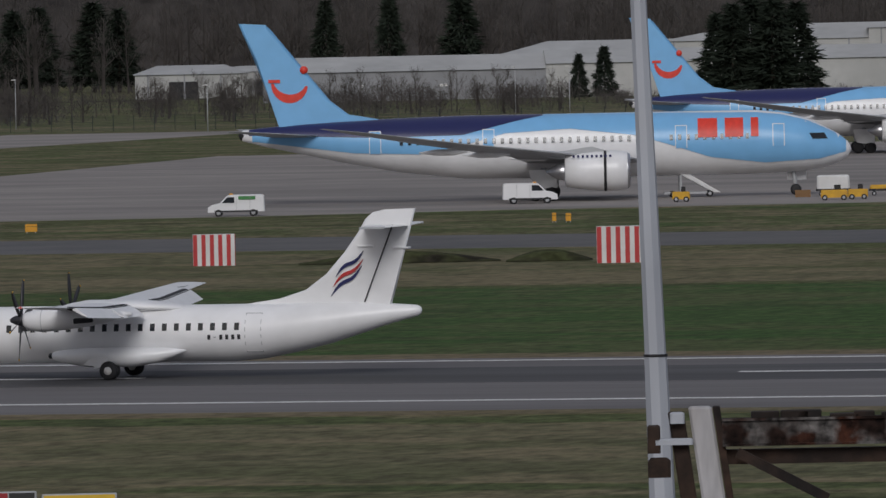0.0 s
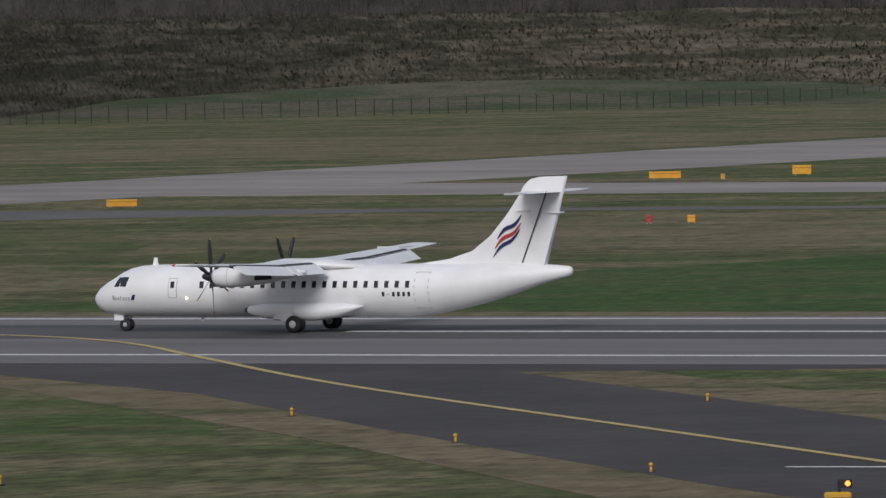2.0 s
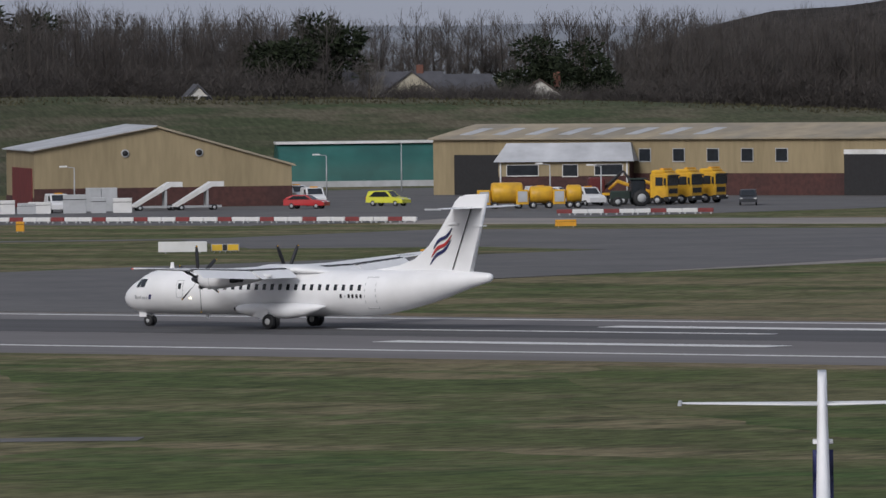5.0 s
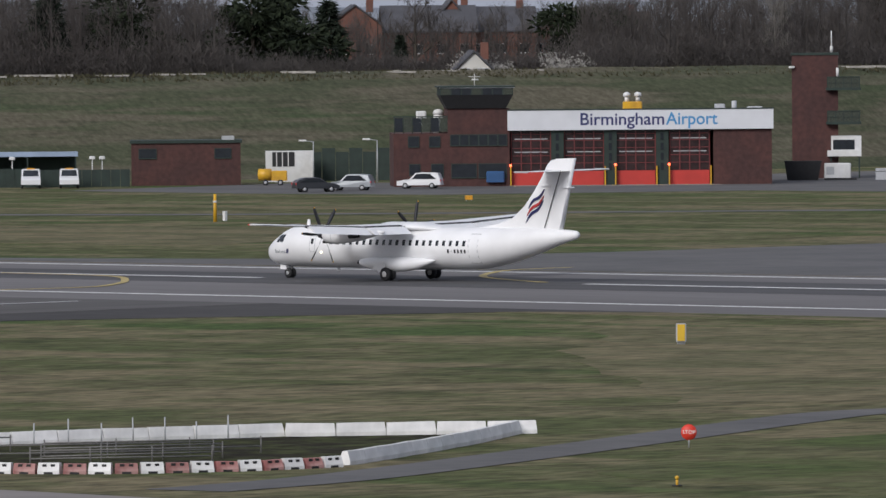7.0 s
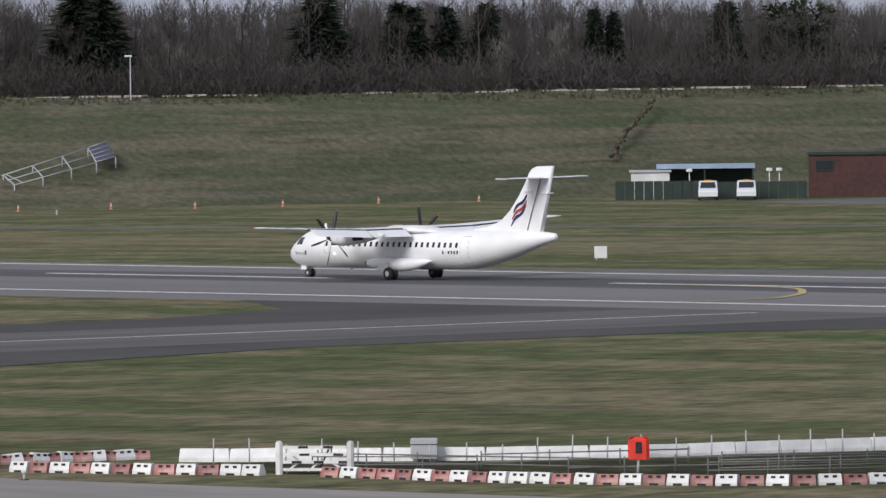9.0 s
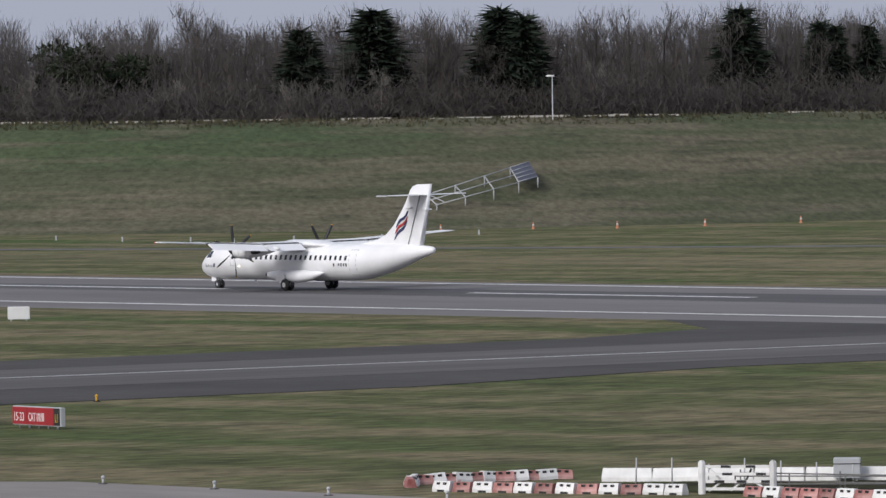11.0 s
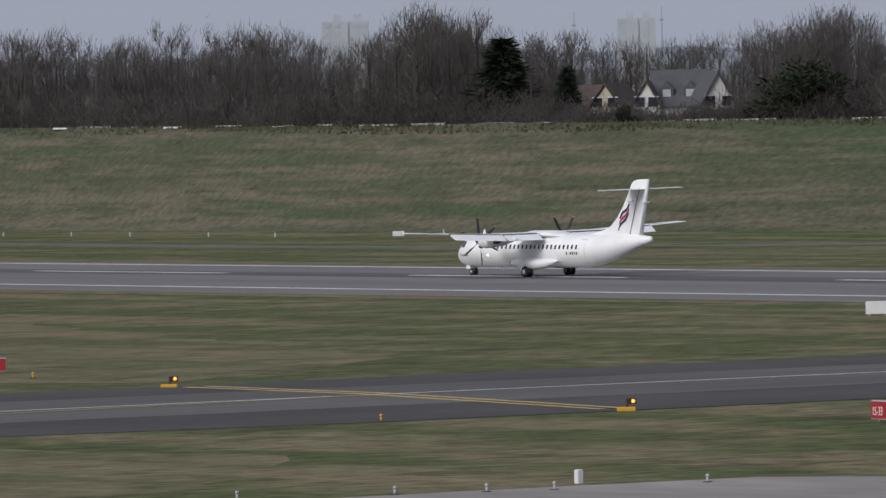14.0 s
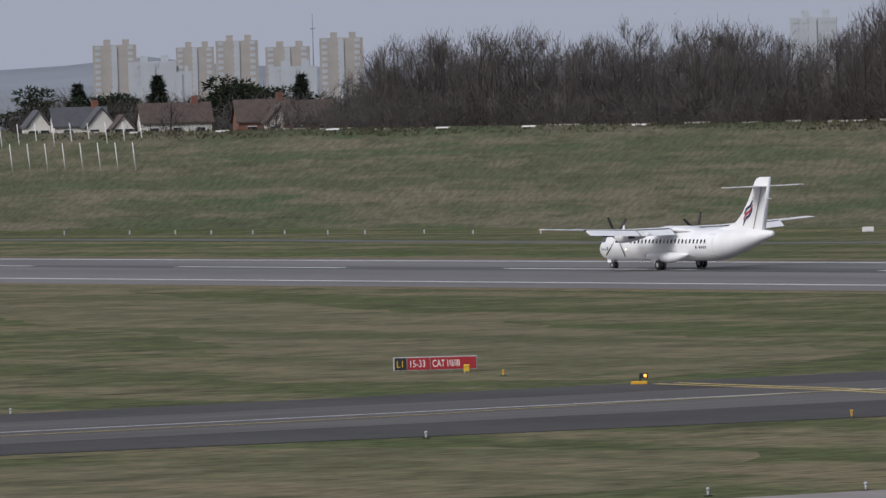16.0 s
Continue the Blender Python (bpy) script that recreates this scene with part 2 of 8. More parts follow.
def thing(name, label, category, at=None, group="", kind=""):
    ob = new(name)
    ob.empty_display_size = 0.2
    if at is not None:
        ob.matrix_basis = at
    return tagged(ob, label, category, group, kind)


def solid(name, build, material, label, category, at=None, group="", kind=""):
    """A thing that is one mesh."""
    return tagged(part(name, build, material, None, "", at), label, category, group, kind)


def share(name, me, parent, at):
    ob = new(name, me)
    ob.parent = parent
    ob.matrix_basis = at
    return ob


# ---- ground ----
def sheet(name, outline, z, material, label, category, kind="structure"):
    b = Build()
    n = len(outline)
    b.add([(x, y, z) for x, y in outline] + [(x, y, z - 0.3) for x, y in outline],
          [tuple(range(n))] + [(i, (i + 1) % n, (i + 1) % n + n, i + n) for i in range(n)])
    return solid(name, b, material, label, category, kind=kind)


def ribbon(path, width, z, thick=0.012):
    """A painted or laid strip along a path on the ground."""
    b = Build()
    rings = []
    for i, p in enumerate(path):
        a, c = Vector(path[max(i - 1, 0)]), Vector(path[min(i + 1, len(path) - 1)])
        d = (c - a).normalized()
        s = Vector((-d.y, d.x)) * width / 2
        p = Vector(p)
        rings.append([(p.x + s.x, p.y + s.y, z - thick), (p.x + s.x, p.y + s.y, z), (p.x - s.x, p.y - s.y, z), (p.x - s.x, p.y - s.y, z - thick)])
    return b.loft(rings, smooth=False)


def smooth_path(pts, n=8):
    """Points along a smooth curve through pts."""
    out = []
    for i in range(len(pts) - 1):
        p0, p1, p2, p3 = (np.array(pts[min(max(i + k, 0), len(pts) - 1)], float) for k in (-1, 0, 1, 2))
        for j in range(n):
            t = j / n
            out.append(tuple(0.5 * (2 * p1 + (p2 - p0) * t + (2 * p0 - 5 * p1 + 4 * p2 - p3) * t * t + (3 * p1 - 3 * p2 + p3 - p0) * t ** 3)))
    return out + [tuple(pts[-1])]


def along(path, step):
    """Places at even steps along a path: x, y and heading."""
    out, left = [], 0.0
    for a, b in zip(path, path[1:]):
        a, b = Vector(a), Vector(b)
        d = (b - a)
        s = left
        while s < d.length:
            p = a + d * (s / d.length)
            out.append((p.x, p.y, math.degrees(math.atan2(d.y, d.x))))
            s += step
        left = s - d.length
    return out


# the airfield: one sheet of grass to the horizon
gb = Build()
gx, gy = [-9000, -3000, -1500, -900, -600, -300, 0, 300, 1000, 3000, 6000], [-300, 150, 300, 450, 700, 1000, 1600, 2600, 5000, 12000]
gb.add([(x, y, 0.0) for y in gy for x in gx],
       [(j * len(gx) + i, j * len(gx) + i + 1, (j + 1) * len(gx) + i + 1, (j + 1) * len(gx) + i) for j in range(len(gy) - 1) for i in range(len(gx) - 1)])
solid("ground", gb, GRASS, "mown airfield grass with dry straw-coloured streaks", "grass", kind="structure")

RUN0, RUN1 = -1600, 700
sheet("runway", [(RUN0, NEAR_EDGE - 9.5), (RUN1, NEAR_EDGE - 9.5), (RUN1, FAR_EDGE + 3.5), (RUN0, FAR_EDGE + 3.5)], 0.03, ASPHALT, "grey asphalt runway with painted edge lines", "runway")
sheet("rubber_marks", [(-900, CENTRE - 1.5), (-560, CENTRE - 5), (-400, CENTRE - 9), (RUN1, CENTRE - 9), (RUN1, CENTRE + 9), (-400, CENTRE + 9), (-560, CENTRE + 5), (-900, CENTRE + 1.5)], 0.042, RUBBER, "dark tyre-rubber band along the runway", "runway")
sheet("runway_verge_near", [(RUN0, NEAR_EDGE - 14), (RUN1, NEAR_EDGE - 14), (RUN1, NEAR_EDGE - 9.3), (RUN0, NEAR_EDGE - 9.3)], 0.02, DRY, "dry grass verge along the runway", "grass")
sheet("runway_verge_far", [(RUN0, FAR_EDGE + 3.3), (RUN1, FAR_EDGE + 3.3), (RUN1, FAR_EDGE + 10), (RUN0, FAR_EDGE + 10)], 0.02, DRY, "dry grass verge along the runway", "grass")
for y, w in ((NEAR_EDGE, 0.9), (FAR_EDGE, 0.9)):
    solid("edge_line", ribbon([(RUN0, y), (RUN1, y)], w, 0.055), PAINT, "white painted runway edge line", "marking", kind="structure")
for k in range(-8, 22):
    x = DASH_FIRST - DASH_STEP * k
    solid("centre_dash", ribbon([(x, CENTRE), (x + DASH_LONG, CENTRE)], 0.9, 0.06), PAINT, "white painted runway centre line dash", "marking", group="runway centre line", kind="structure")
for x0, x1, y in ((-166.8, -143.2, 402.3), (-163.8, -140.5, 417.0), (-311.7, -285, 395.2), (-314.9, -288, 420.1)):
    solid("touchdown_bar", ribbon([(x0, y), (x1, y)], 2.4, 0.06), PAINT, "broad white touchdown zone bar on the runway", "marking", group="touchdown bars", kind="structure")

# the near exit that curves off the runway
EXIT_A = [(-226, 374.5), (-212, 371), (-183, 345), (-157, 313), (-128, 279), (-90, 238), (-60, 238), (-111, 289), (-157, 342), (-178, 366), (-150, 374.5)]
sheet("taxiway_exit", EXIT_A, 0.034, TARMAC, "dark tarmac exit leaving the runway", "taxiway")
solid("exit_line", ribbon(smooth_path([(-246, 411.5), (-232, 409), (-222.5, 404.6), (-213.5, 396.2), (-201.4, 380.5), (-179.1, 351.9), (-142.7, 310.4), (-100, 262)]), 0.45, 0.066), YELLOW_LINE, "yellow painted exit guide line", "marking", kind="structure")

# the old cross runway, now a taxiway, on both sides of the runway
sheet("cross_taxiway_near", [(-441, 374.5), (-423, 363), (-415, 345), (-415, 300), (-413, 218), (-412, 60), (-366, 60), (-366, 194), (-360, 236), (-361, 290), (-369, 318), (-368, 345), (-354, 371), (-345, 374.5)], 0.034, TARMAC, "dark tarmac taxiway crossing the field", "taxiway")
sheet("cross_taxiway_lane", [(-402, 374.4), (-402, 60), (-377, 60), (-377, 374.4)], 0.046, LANE, "worn paler lane along the taxiway", "taxiway")
sheet("cross_taxiway_far", [(-489, 434), (-462, 440), (-446, 447), (-440, 470), (-438, 520), (-434, 580), (-433, 640), (-430, 780), (-440, 1000), (-440, 1440), (-392, 1440), (-386, 1100), (-384, 830), (-389, 600), (-389, 520), (-388.5, 478), (-380, 458), (-365, 442), (-340, 433)], 0.034, CONCRETE, "pale worn concrete taxiway", "taxiway")
sheet("cross_taxiway_mouth", [(-489, 434), (-462, 440), (-446, 447), (-440, 470), (-438, 520), (-434, 579), (-452, 586), (-469, 577), (-497, 602), (-499, 640), (-450, 655), (-400, 600), (-389, 520), (-388.5, 478), (-380, 458), (-365, 442), (-340, 433)], 0.05, TARMAC_WORN, "worn grey tarmac taxiway mouth", "taxiway")
sheet("apron_concrete", [(-222, 680), (-255, 682), (-314, 719), (-388, 722), (-388, 768), (-330, 756), (-303, 772), (-300, 830), (-291, 877), (-309, 990), (-323, 1150), (-200, 1200), (200, 1300), (500, 1300), (500, 800), (-160, 792), (-194, 783), (-216, 771), (-245, 765), (-258, 741), (-250, 705)], 0.038, CONCRETE, "pale concrete apron with worn joints", "apron")
sheet("far_taxiway", [(-250, 651), (300, 640), (300, 685), (-140, 688), (-215, 692), (-250, 690)], 0.03, TARMAC_WORN, "grey tarmac taxiway along the apron", "taxiway")
sheet("service_road", [(-240, 663), (-240, 668), (-306, 669), (-388, 668), (-388, 636), (-366, 632), (-330, 660)], 0.026, TARMAC_WORN, "narrow tarmac service road", "road")
solid("perimeter_road", ribbon(smooth_path([(-440, 655), (-517, 587), (-560, 549), (-600, 531), (-637, 513), (-728, 482), (-815, 483), (-923, 488), (-1300, 470)]), 5.0, 0.03), TARMAC_WORN, "narrow perimeter road across the grass", "road", kind="structure")
sheet("terminal_apron", [(-296, 100), (-296.5, 198), (-296, 211.5), (-290, 215.6), (-263, 215.3), (-234, 218.5), (-200, 216), (-120, 212), (-60, 238), (-90, 238), (-60, 150), (60, 150), (60, -60), (-296, -60)], 0.022, CONCRETE, "pale concrete apron in front of the terrace", "apron")
solid("footpath", ribbon(smooth_path([(-228, 222), (-230, 232), (-238, 252), (-247.5, 274), (-250.6, 283), (-249, 289), (-244, 292.8)]), 3.6, 0.028), TARMAC_WORN, "narrow tarmac path across the grass", "road", kind="structure")
sheet("yard", [(-530, 652), (-600, 650), (-650, 690), (-655, 800), (-640, 870), (-560, 930), (-480, 850), (-468, 800), (-495, 794), (-509, 784), (-514, 760), (-519, 690)], 0.032, TARMAC_WORN, "grey tarmac yard round the service buildings", "yard")
sheet("fire_station_apron", [(-655, 622), (-628, 619), (-604, 622), (-598, 634), (-588, 652), (-590, 690), (-620, 700), (-662, 660)], 0.036, TARMAC_WORN, "tarmac forecourt of the fire station", "yard")


LUSH = turf("lush_green_turf", (0.078, 0.100, 0.037), (0.128, 0.122, 0.064), (0.040, 0.050, 0.024), (0.058, 0.094, 0.032), (150, 8, 40), (7, 12, 8), 1.0, 0.5)
GREEN = turf("deep_green_turf", (0.054, 0.094, 0.030), (0.084, 0.100, 0.044), (0.040, 0.058, 0.024), (0.046, 0.092, 0.026), (150, 8, 40), (7, 12, 8), 1.0, 0.5)
STRAW = turf("straw_coloured_turf", (0.132, 0.124, 0.070), (0.182, 0.156, 0.094), (0.066, 0.066, 0.036), (0.094, 0.102, 0.048), (120, 8, 40), (7, 12, 8), 1.0, 0.5)


def ragged(outline, seed, step=5.0, by=1.6):
    """The outline with many uneven points, as turf grows."""
    rg = random.Random(seed)
    return [(x + rg.uniform(-by, by), y + rg.uniform(-by, by)) for x, y, h in along(list(outline) + [outline[0]], step)]


for j, (m, lab, outline) in enumerate(((GREEN, "deep green strip of turf", [(-252, 436), (-236, 546), (-100, 552), (300, 540), (300, 436)]), (STRAW, "straw-coloured strip of dry turf", [(-330, 562), (-300, 648), (-160, 640), (-100, 600), (-110, 556), (-240, 552)]),
                                       (STRAW, "straw-coloured strip of dry turf", [(-335, 436), (-345, 508), (-290, 520), (-262, 500), (-258, 436)]), (LUSH, "lush green strip of turf", [(-400, 545), (-386, 600), (-330, 610), (-300, 560), (-320, 522)]),
                                       (LUSH, "lush green strip of turf", [(-236, 370), (-212, 366), (-188, 344), (-168, 318), (-158, 300), (-205, 298), (-250, 330), (-280, 370)]), (STRAW, "straw-coloured strip of dry turf", [(-330, 352), (-300, 318), (-262, 286), (-256, 296), (-280, 330), (-318, 366)]),
                                       (LUSH, "lush green strip of turf", [(-236, 262), (-226, 240), (-190, 228), (-170, 260), (-190, 290), (-240, 288)]), (STRAW, "straw-coloured strip of dry turf", [(-150, 362), (-60, 362), (40, 356), (40, 316), (-70, 312), (-128, 318)]),
                                       (STRAW, "straw-coloured strip of dry turf", [(-356, 208), (-330, 212), (-306, 190), (-312, 150), (-350, 150)]), (STRAW, "straw-coloured strip of dry turf", [(-560, 1210), (-520, 1330), (-440, 1250), (-470, 1130)]),
                                       (STRAW, "straw-coloured strip of dry turf", [(-690, 476), (-690, 456), (-480, 470), (-500, 520), (-600, 500)]), (STRAW, "straw-coloured strip of dry turf", [(-420, 262), (-440, 290), (-560, 330), (-700, 372), (-700, 350), (-520, 290), (-440, 248)]),
                                       (STRAW, "straw-coloured strip of dry turf", [(-560, 1060), (-600, 960), (-520, 880), (-440, 900), (-450, 1060)]))):
    sheet("turf_strip", ragged(outline, 70 + j), 0.008 + 0.0006 * j, m, lab, "grass")
for path in ([(-226, 371), (-207, 368.5), (-192, 352.5), (-171, 328.5), (-154, 309), (-128, 277), (-100, 245)], [(-178, 368), (-157, 344), (-130, 312), (-108, 290)]):
    solid("taxiway_verge", ribbon(smooth_path(path, 4), 8.0, 0.026, 0.02), DRY, "dry tan verge along the exit", "grass", kind="structure")


# ---- banks ----
def bank(name, base, out, crest, material, label, category, wobble=0.5, levels=8, rear=60, seed=1, step=6):
    """A bank of earth: base points (x, y, crest height) swept up over `out` metres and on as a plateau."""
    pts = smooth_path(base, step)
    rnd = random.Random(seed)
    rows = []
    for i, (x, y, h) in enumerate(pts):
        d = Vector((x, y)).normalized()
        row = []
        for k in range(levels + 1):
            s = k / levels
            z = h * (3 * s * s - 2 * s ** 3) * 0.55 + h * s * 0.45
            n = noise.noise(Vector((x * 0.05, y * 0.05, k * 0.8 + seed * 9))) * wobble * (0.3 + s)
            row.append((x + d.x * out * s, y + d.y * out * s, z + (n if 0 < k else -0.15)))
        row.append((x + d.x * (out + 18), y + d.y * (out + 18), max(h - 2.0, -0.1)))
        row.append((x + d.x * (out + rear), y + d.y * (out + rear), max(h - 2.0, -0.15)))
        row.append((x + d.x * (out + rear + 30), y + d.y * (out + rear + 30), -0.2))
        rows.append(row)
    b = Build().loft(rows, False, False, True, closed=False)
    return solid(name, b, material, label, category, kind="structure")


EMBANKMENT = [(-585, 985, 2.5), (-620, 950, 5.2), (-655, 900, 8.6), (-674, 830, 10.4), (-672, 752, 11.0), (-682, 690, 11.0), (-692, 636, 10.9), (-708, 575, 10.9), (-742, 538, 11.0), (-800, 529, 11.0), (-890, 529, 11.3), (-990, 522, 11.6), (-1200, 508, 12), (-1700, 470, 12)]
bank("embankment", EMBANKMENT, 30, 11, BANK, "long grassy embankment behind the airfield", "embankment", 0.3, rear=300)
MOUND = [(-531, 1403, 0.5), (-541, 1408, 11.6), (-560, 1425, 12.3), (-588, 1448, 12.5), (-596, 1454, 14.6), (-645, 1474, 15.3), (-700, 1420, 15.6), (-705, 1290, 15.8), (-690, 1180, 15.8), (-668, 1085, 15.2), (-655, 1052, 12.5), (-640, 1030, 0.5)]
bank("scrub_mound", MOUND, 26, 15, HEDGE, "dark bramble-covered earth mound", "embankment", 0.5, rear=20, seed=4, step=10)
KNOLL = [(-560, 1330, 0.5), (-600, 1350, 3), (-650, 1330, 4.5), (-690, 1280, 2.5), (-700, 1220, 0.5)]
bank("grass_knoll", KNOLL, 40, 4, BANK, "low grassy knoll in front of the mound", "embankment", 0.3, rear=40, seed=6)


# ---- the landing turboprop airliner ----
def body_rings(stations, n=28, flat=0.0):
    """stations: (x, centre z, half width, half height)."""
    rings = []
    for x, zc, ry, rz in stations:
        rings.append([(x, ry * math.sin(2 * math.pi * i / n), zc - rz * math.cos(2 * math.pi * i / n)) for i in range(n)])
    return rings


def at_station(stations, x):
    xs = [s[0] for s in stations]
    return [float(np.interp(x, xs, [s[k] for s in stations])) for k in (1, 2, 3)]


def on_side(stations, x, z, side=-1, lift=0.012):
    """The point of the skin at station x and height z on one side."""
    zc, ry, rz = at_station(stations, x)
    c = max(-0.999, min(0.999, (z - zc) / rz))
    return (x, side * (ry * math.sqrt(1 - c * c) + lift), z)


def skin_patch(stations, x0, x1, z0, z1, side=-1, lift=0.012, nx=2, nz=3, slant=0.0):
    """A thin plate that follows the skin."""
    b = Build()
    grid = [[on_side(stations, x0 + (x1 - x0) * i / nx + slant * j / nz, z0 + (z1 - z0) * j / nz, side, lift) for i in range(nx + 1)] for j in range(nz + 1)]
    inner = [[on_side(stations, x0 + (x1 - x0) * i / nx + slant * j / nz, z0 + (z1 - z0) * j / nz, side, -0.03) for i in range(nx + 1)] for j in range(nz + 1)]
    b.loft(grid, False, False, True, closed=False)
    rim = lambda g: g[0] + [r[-1] for r in g[1:]] + g[-1][::-1][1:] + [r[0] for r in g[1:-1]][::-1]
    b.loft([rim(grid), rim(inner)], False, False, False)
    return b


ATR = [(0.0, 1.62, 0.02, 0.02), (0.08, 1.62, 0.24, 0.26), (0.35, 1.64, 0.52, 0.55), (0.8, 1.70, 0.80, 0.80), (1.3, 1.78, 1.02, 0.98), (1.75, 1.90, 1.17, 1.12), (2.2, 1.99, 1.27, 1.22),
       (2.8, 2.04, 1.36, 1.30), (3.6, 2.06, 1.42, 1.33), (5, 2.06, 1.43, 1.34), (12, 2.06, 1.43, 1.34), (18.2, 2.06, 1.43, 1.34), (19.6, 2.12, 1.41, 1.29), (21.2, 2.28, 1.28, 1.15),
       (22.8, 2.48, 1.05, 0.97), (24.2, 2.68, 0.80, 0.75), (25.4, 2.84, 0.55, 0.52), (26.4, 2.94, 0.36, 0.35), (26.95, 2.99, 0.26, 0.26), (27.12, 3.0, 0.16, 0.16), (27.17, 3.0, 0.03, 0.03)]


def wing_box(sections, n=14):
    """sections: (y, leading edge x, chord, z, thickness, twist)."""
    rings = []
    for y, x, c, z, th in sections:
        ring = []
        for i in range(n):
            a = 2 * math.pi * i / n
            u = 0.5 - 0.5 * math.cos(a)
            t = th * c * (1.48 * math.sqrt(u) - 0.63 * u - 1.76 * u * u + 1.42 * u ** 3 - 0.51 * u ** 4) * 1.0
            ring.append((x + c * u, y, z + (t if math.sin(a) >= 0 else -t * 0.7)))
        rings.append(ring)
    return rings


def make_airliner():
    a = thing("turboprop_airliner", "white twin-propeller airliner with navy and red tail stripes", "airliner")
    body = part("fuselage", Build().loft(body_rings(ATR)), WHITE, a)
    # fin and its sweep into the spine
    fin = [(18.4, 3.36), (20.3, 3.62), (21.6, 4.02), (22.6, 4.75), (23.5, 5.75), (24.2, 6.7), (24.55, 7.3), (24.9, 7.6), (25.5, 7.72), (26.98, 7.76), (25.72, 3.25), (24, 3.1)]
    spine = Build()
    rings = []
    for k in range(7):
        s = -1 + 2 * k / 6
        th = 0.16 * (1 - s * s) ** 0.5
        rings.append([(x + (0.25 * abs(s) ** 3 if x < 25 else -0.05 * abs(s)), 0.17 * s * (1.25 - (z - 3.1) / 8), z) for x, z in fin])
    spine.loft(rings)
    fin_ob = part("fin", spine, WHITE, a)
    part("rudder_gap", Build().add([(25.86, -0.187, 7.0), (25.93, -0.187, 7.0), (24.52, -0.237, 3.42), (24.44, -0.237, 3.42)], [(0, 1, 2, 3)]).add([(25.86, 0.187, 7.0), (25.93, 0.187, 7.0), (24.52, 0.237, 3.42), (24.44, 0.237, 3.42)], [(3, 2, 1, 0)]), DARK, fin_ob, "dark gap in front of the rudder")
    for z, x in ((6.0, 24.2), (5.9, 25.9)):
        part("hinge_fairing", Build().chamfer_box(x, x + 0.75, -0.26, 0.26, z, z + 0.07, 0.02), WHITE, fin_ob)
    # three flame stripes on each side of the fin
    for side in (-1, 1):
        for k, (m, lab) in enumerate(((NAVY, "navy stripe"), (RED, "red stripe"), (NAVY, "navy stripe"))):
            x0, z0, x1, z1 = ((23.12, 4.62, 24.47, 5.82), (22.97, 4.14, 24.44, 5.42), (22.87, 3.70, 24.38, 5.12))[k]
            top, low = [], []
            for j in range(13):
                s = j / 12
                x, z = x0 + (x1 - x0) * s, z0 + (z1 - z0) * s + 0.13 * math.sin(2 * math.pi * s)
                w = 0.092 * math.sin(math.pi * s) ** 0.8 + 0.004
                y = side * 0.262
                top.append((x - 0.4 * w, y, z + w * 0.8)), low.append((x + 0.4 * w, y, z - w * 0.8))
            part("tail_stripe", Build().loft([top, low, [(p[0], side * 0.1, p[2]) for p in low], [(p[0], side * 0.1, p[2]) for p in top]], False, False, False, closed=False), m, fin_ob, lab)
    for side in (-1, 1):
        sec = [(side * y, x, c, z, th) for y, x, c, z, th in ((0.0, 24.5, 2.15, 6.95, 0.055), (1.2, 24.7, 1.9, 6.96, 0.05), (3.4, 25.25, 1.2, 6.98, 0.045), (3.66, 25.45, 0.85, 6.99, 0.03))]
        tp = part("tailplane", Build().loft(wing_box(sec)), WHITE, a)
        part("elevator_tip", Build().chamfer_box(25.2, 26.4, side * 3.64 - 0.05, side * 3.64 + 0.05, 6.93, 7.03, 0.02), GREY_PAINT, tp)
        # wing, flap and tip
        sec = [(side * y, x, c, z, th) for y, x, c, z, th in ((0.0, 10.75, 2.62, 3.46, 0.095), (1.4, 10.75, 2.62, 3.46, 0.095), (4.9, 10.8, 2.55, 3.48, 0.09), (10, 11.12, 2.0, 3.72, 0.085), (13.2, 11.4, 1.62, 3.89, 0.08), (13.5, 11.7, 1.2, 3.91, 0.05))]
        wing = part("wing", Build().loft(wing_box(sec)), WHITE, a)
        for y0, y1, c in ((1.5, 4.75, 0.90), (4.95, 9.7, 0.82)):
            flap = Build()
            rings = []
            for y in (y0, y1):
                xl = float(np.interp(y, (1.4, 4.9, 10), (13.28, 13.25, 13.02)))
                zl = float(np.interp(y, (1.4, 4.9, 10), (3.34, 3.36, 3.62)))
                q = [(0, 0.03), (0.2, 0.10), (c * 0.6, -0.10), (c, -0.36), (c * 0.6, -0.24), (0.2, -0.08)]
                rings.append([(xl + u, side * y, zl + w) for u, w in q])
            part("flap", flap.loft(rings, smooth=False), WHITE, wing)
            part("flap_slot", Build().loft([[(float(np.interp(y, (1.4, 4.9, 10), (13.18, 13.15, 12.92))) + u, side * y, float(np.interp(y, (1.4, 4.9, 10), (3.445, 3.465, 3.70))) + w) for u, w in ((-0.10, 0.085), (0.14, 0.06), (0.14, -0.12), (-0.10, -0.06))] for y in (y0, y1)], smooth=False), DARK, wing, "dark slot in front of the flap")
        part("aileron_line", Build().box(12.55, 12.60, min(side * 9.8, side * 13.2), max(side * 9.8, side * 13.2), 3.82, 3.85), GREY_PAINT, wing)
        part("tip_lamp", Build().lathe([(-0.12, 0.02), (0, 0.06), (0.14, 0.01)], (11.75, side * 13.46, 3.90)), RED_BRIGHT if side < 0 else DARK_GLASS, wing, "small wing tip lamp")
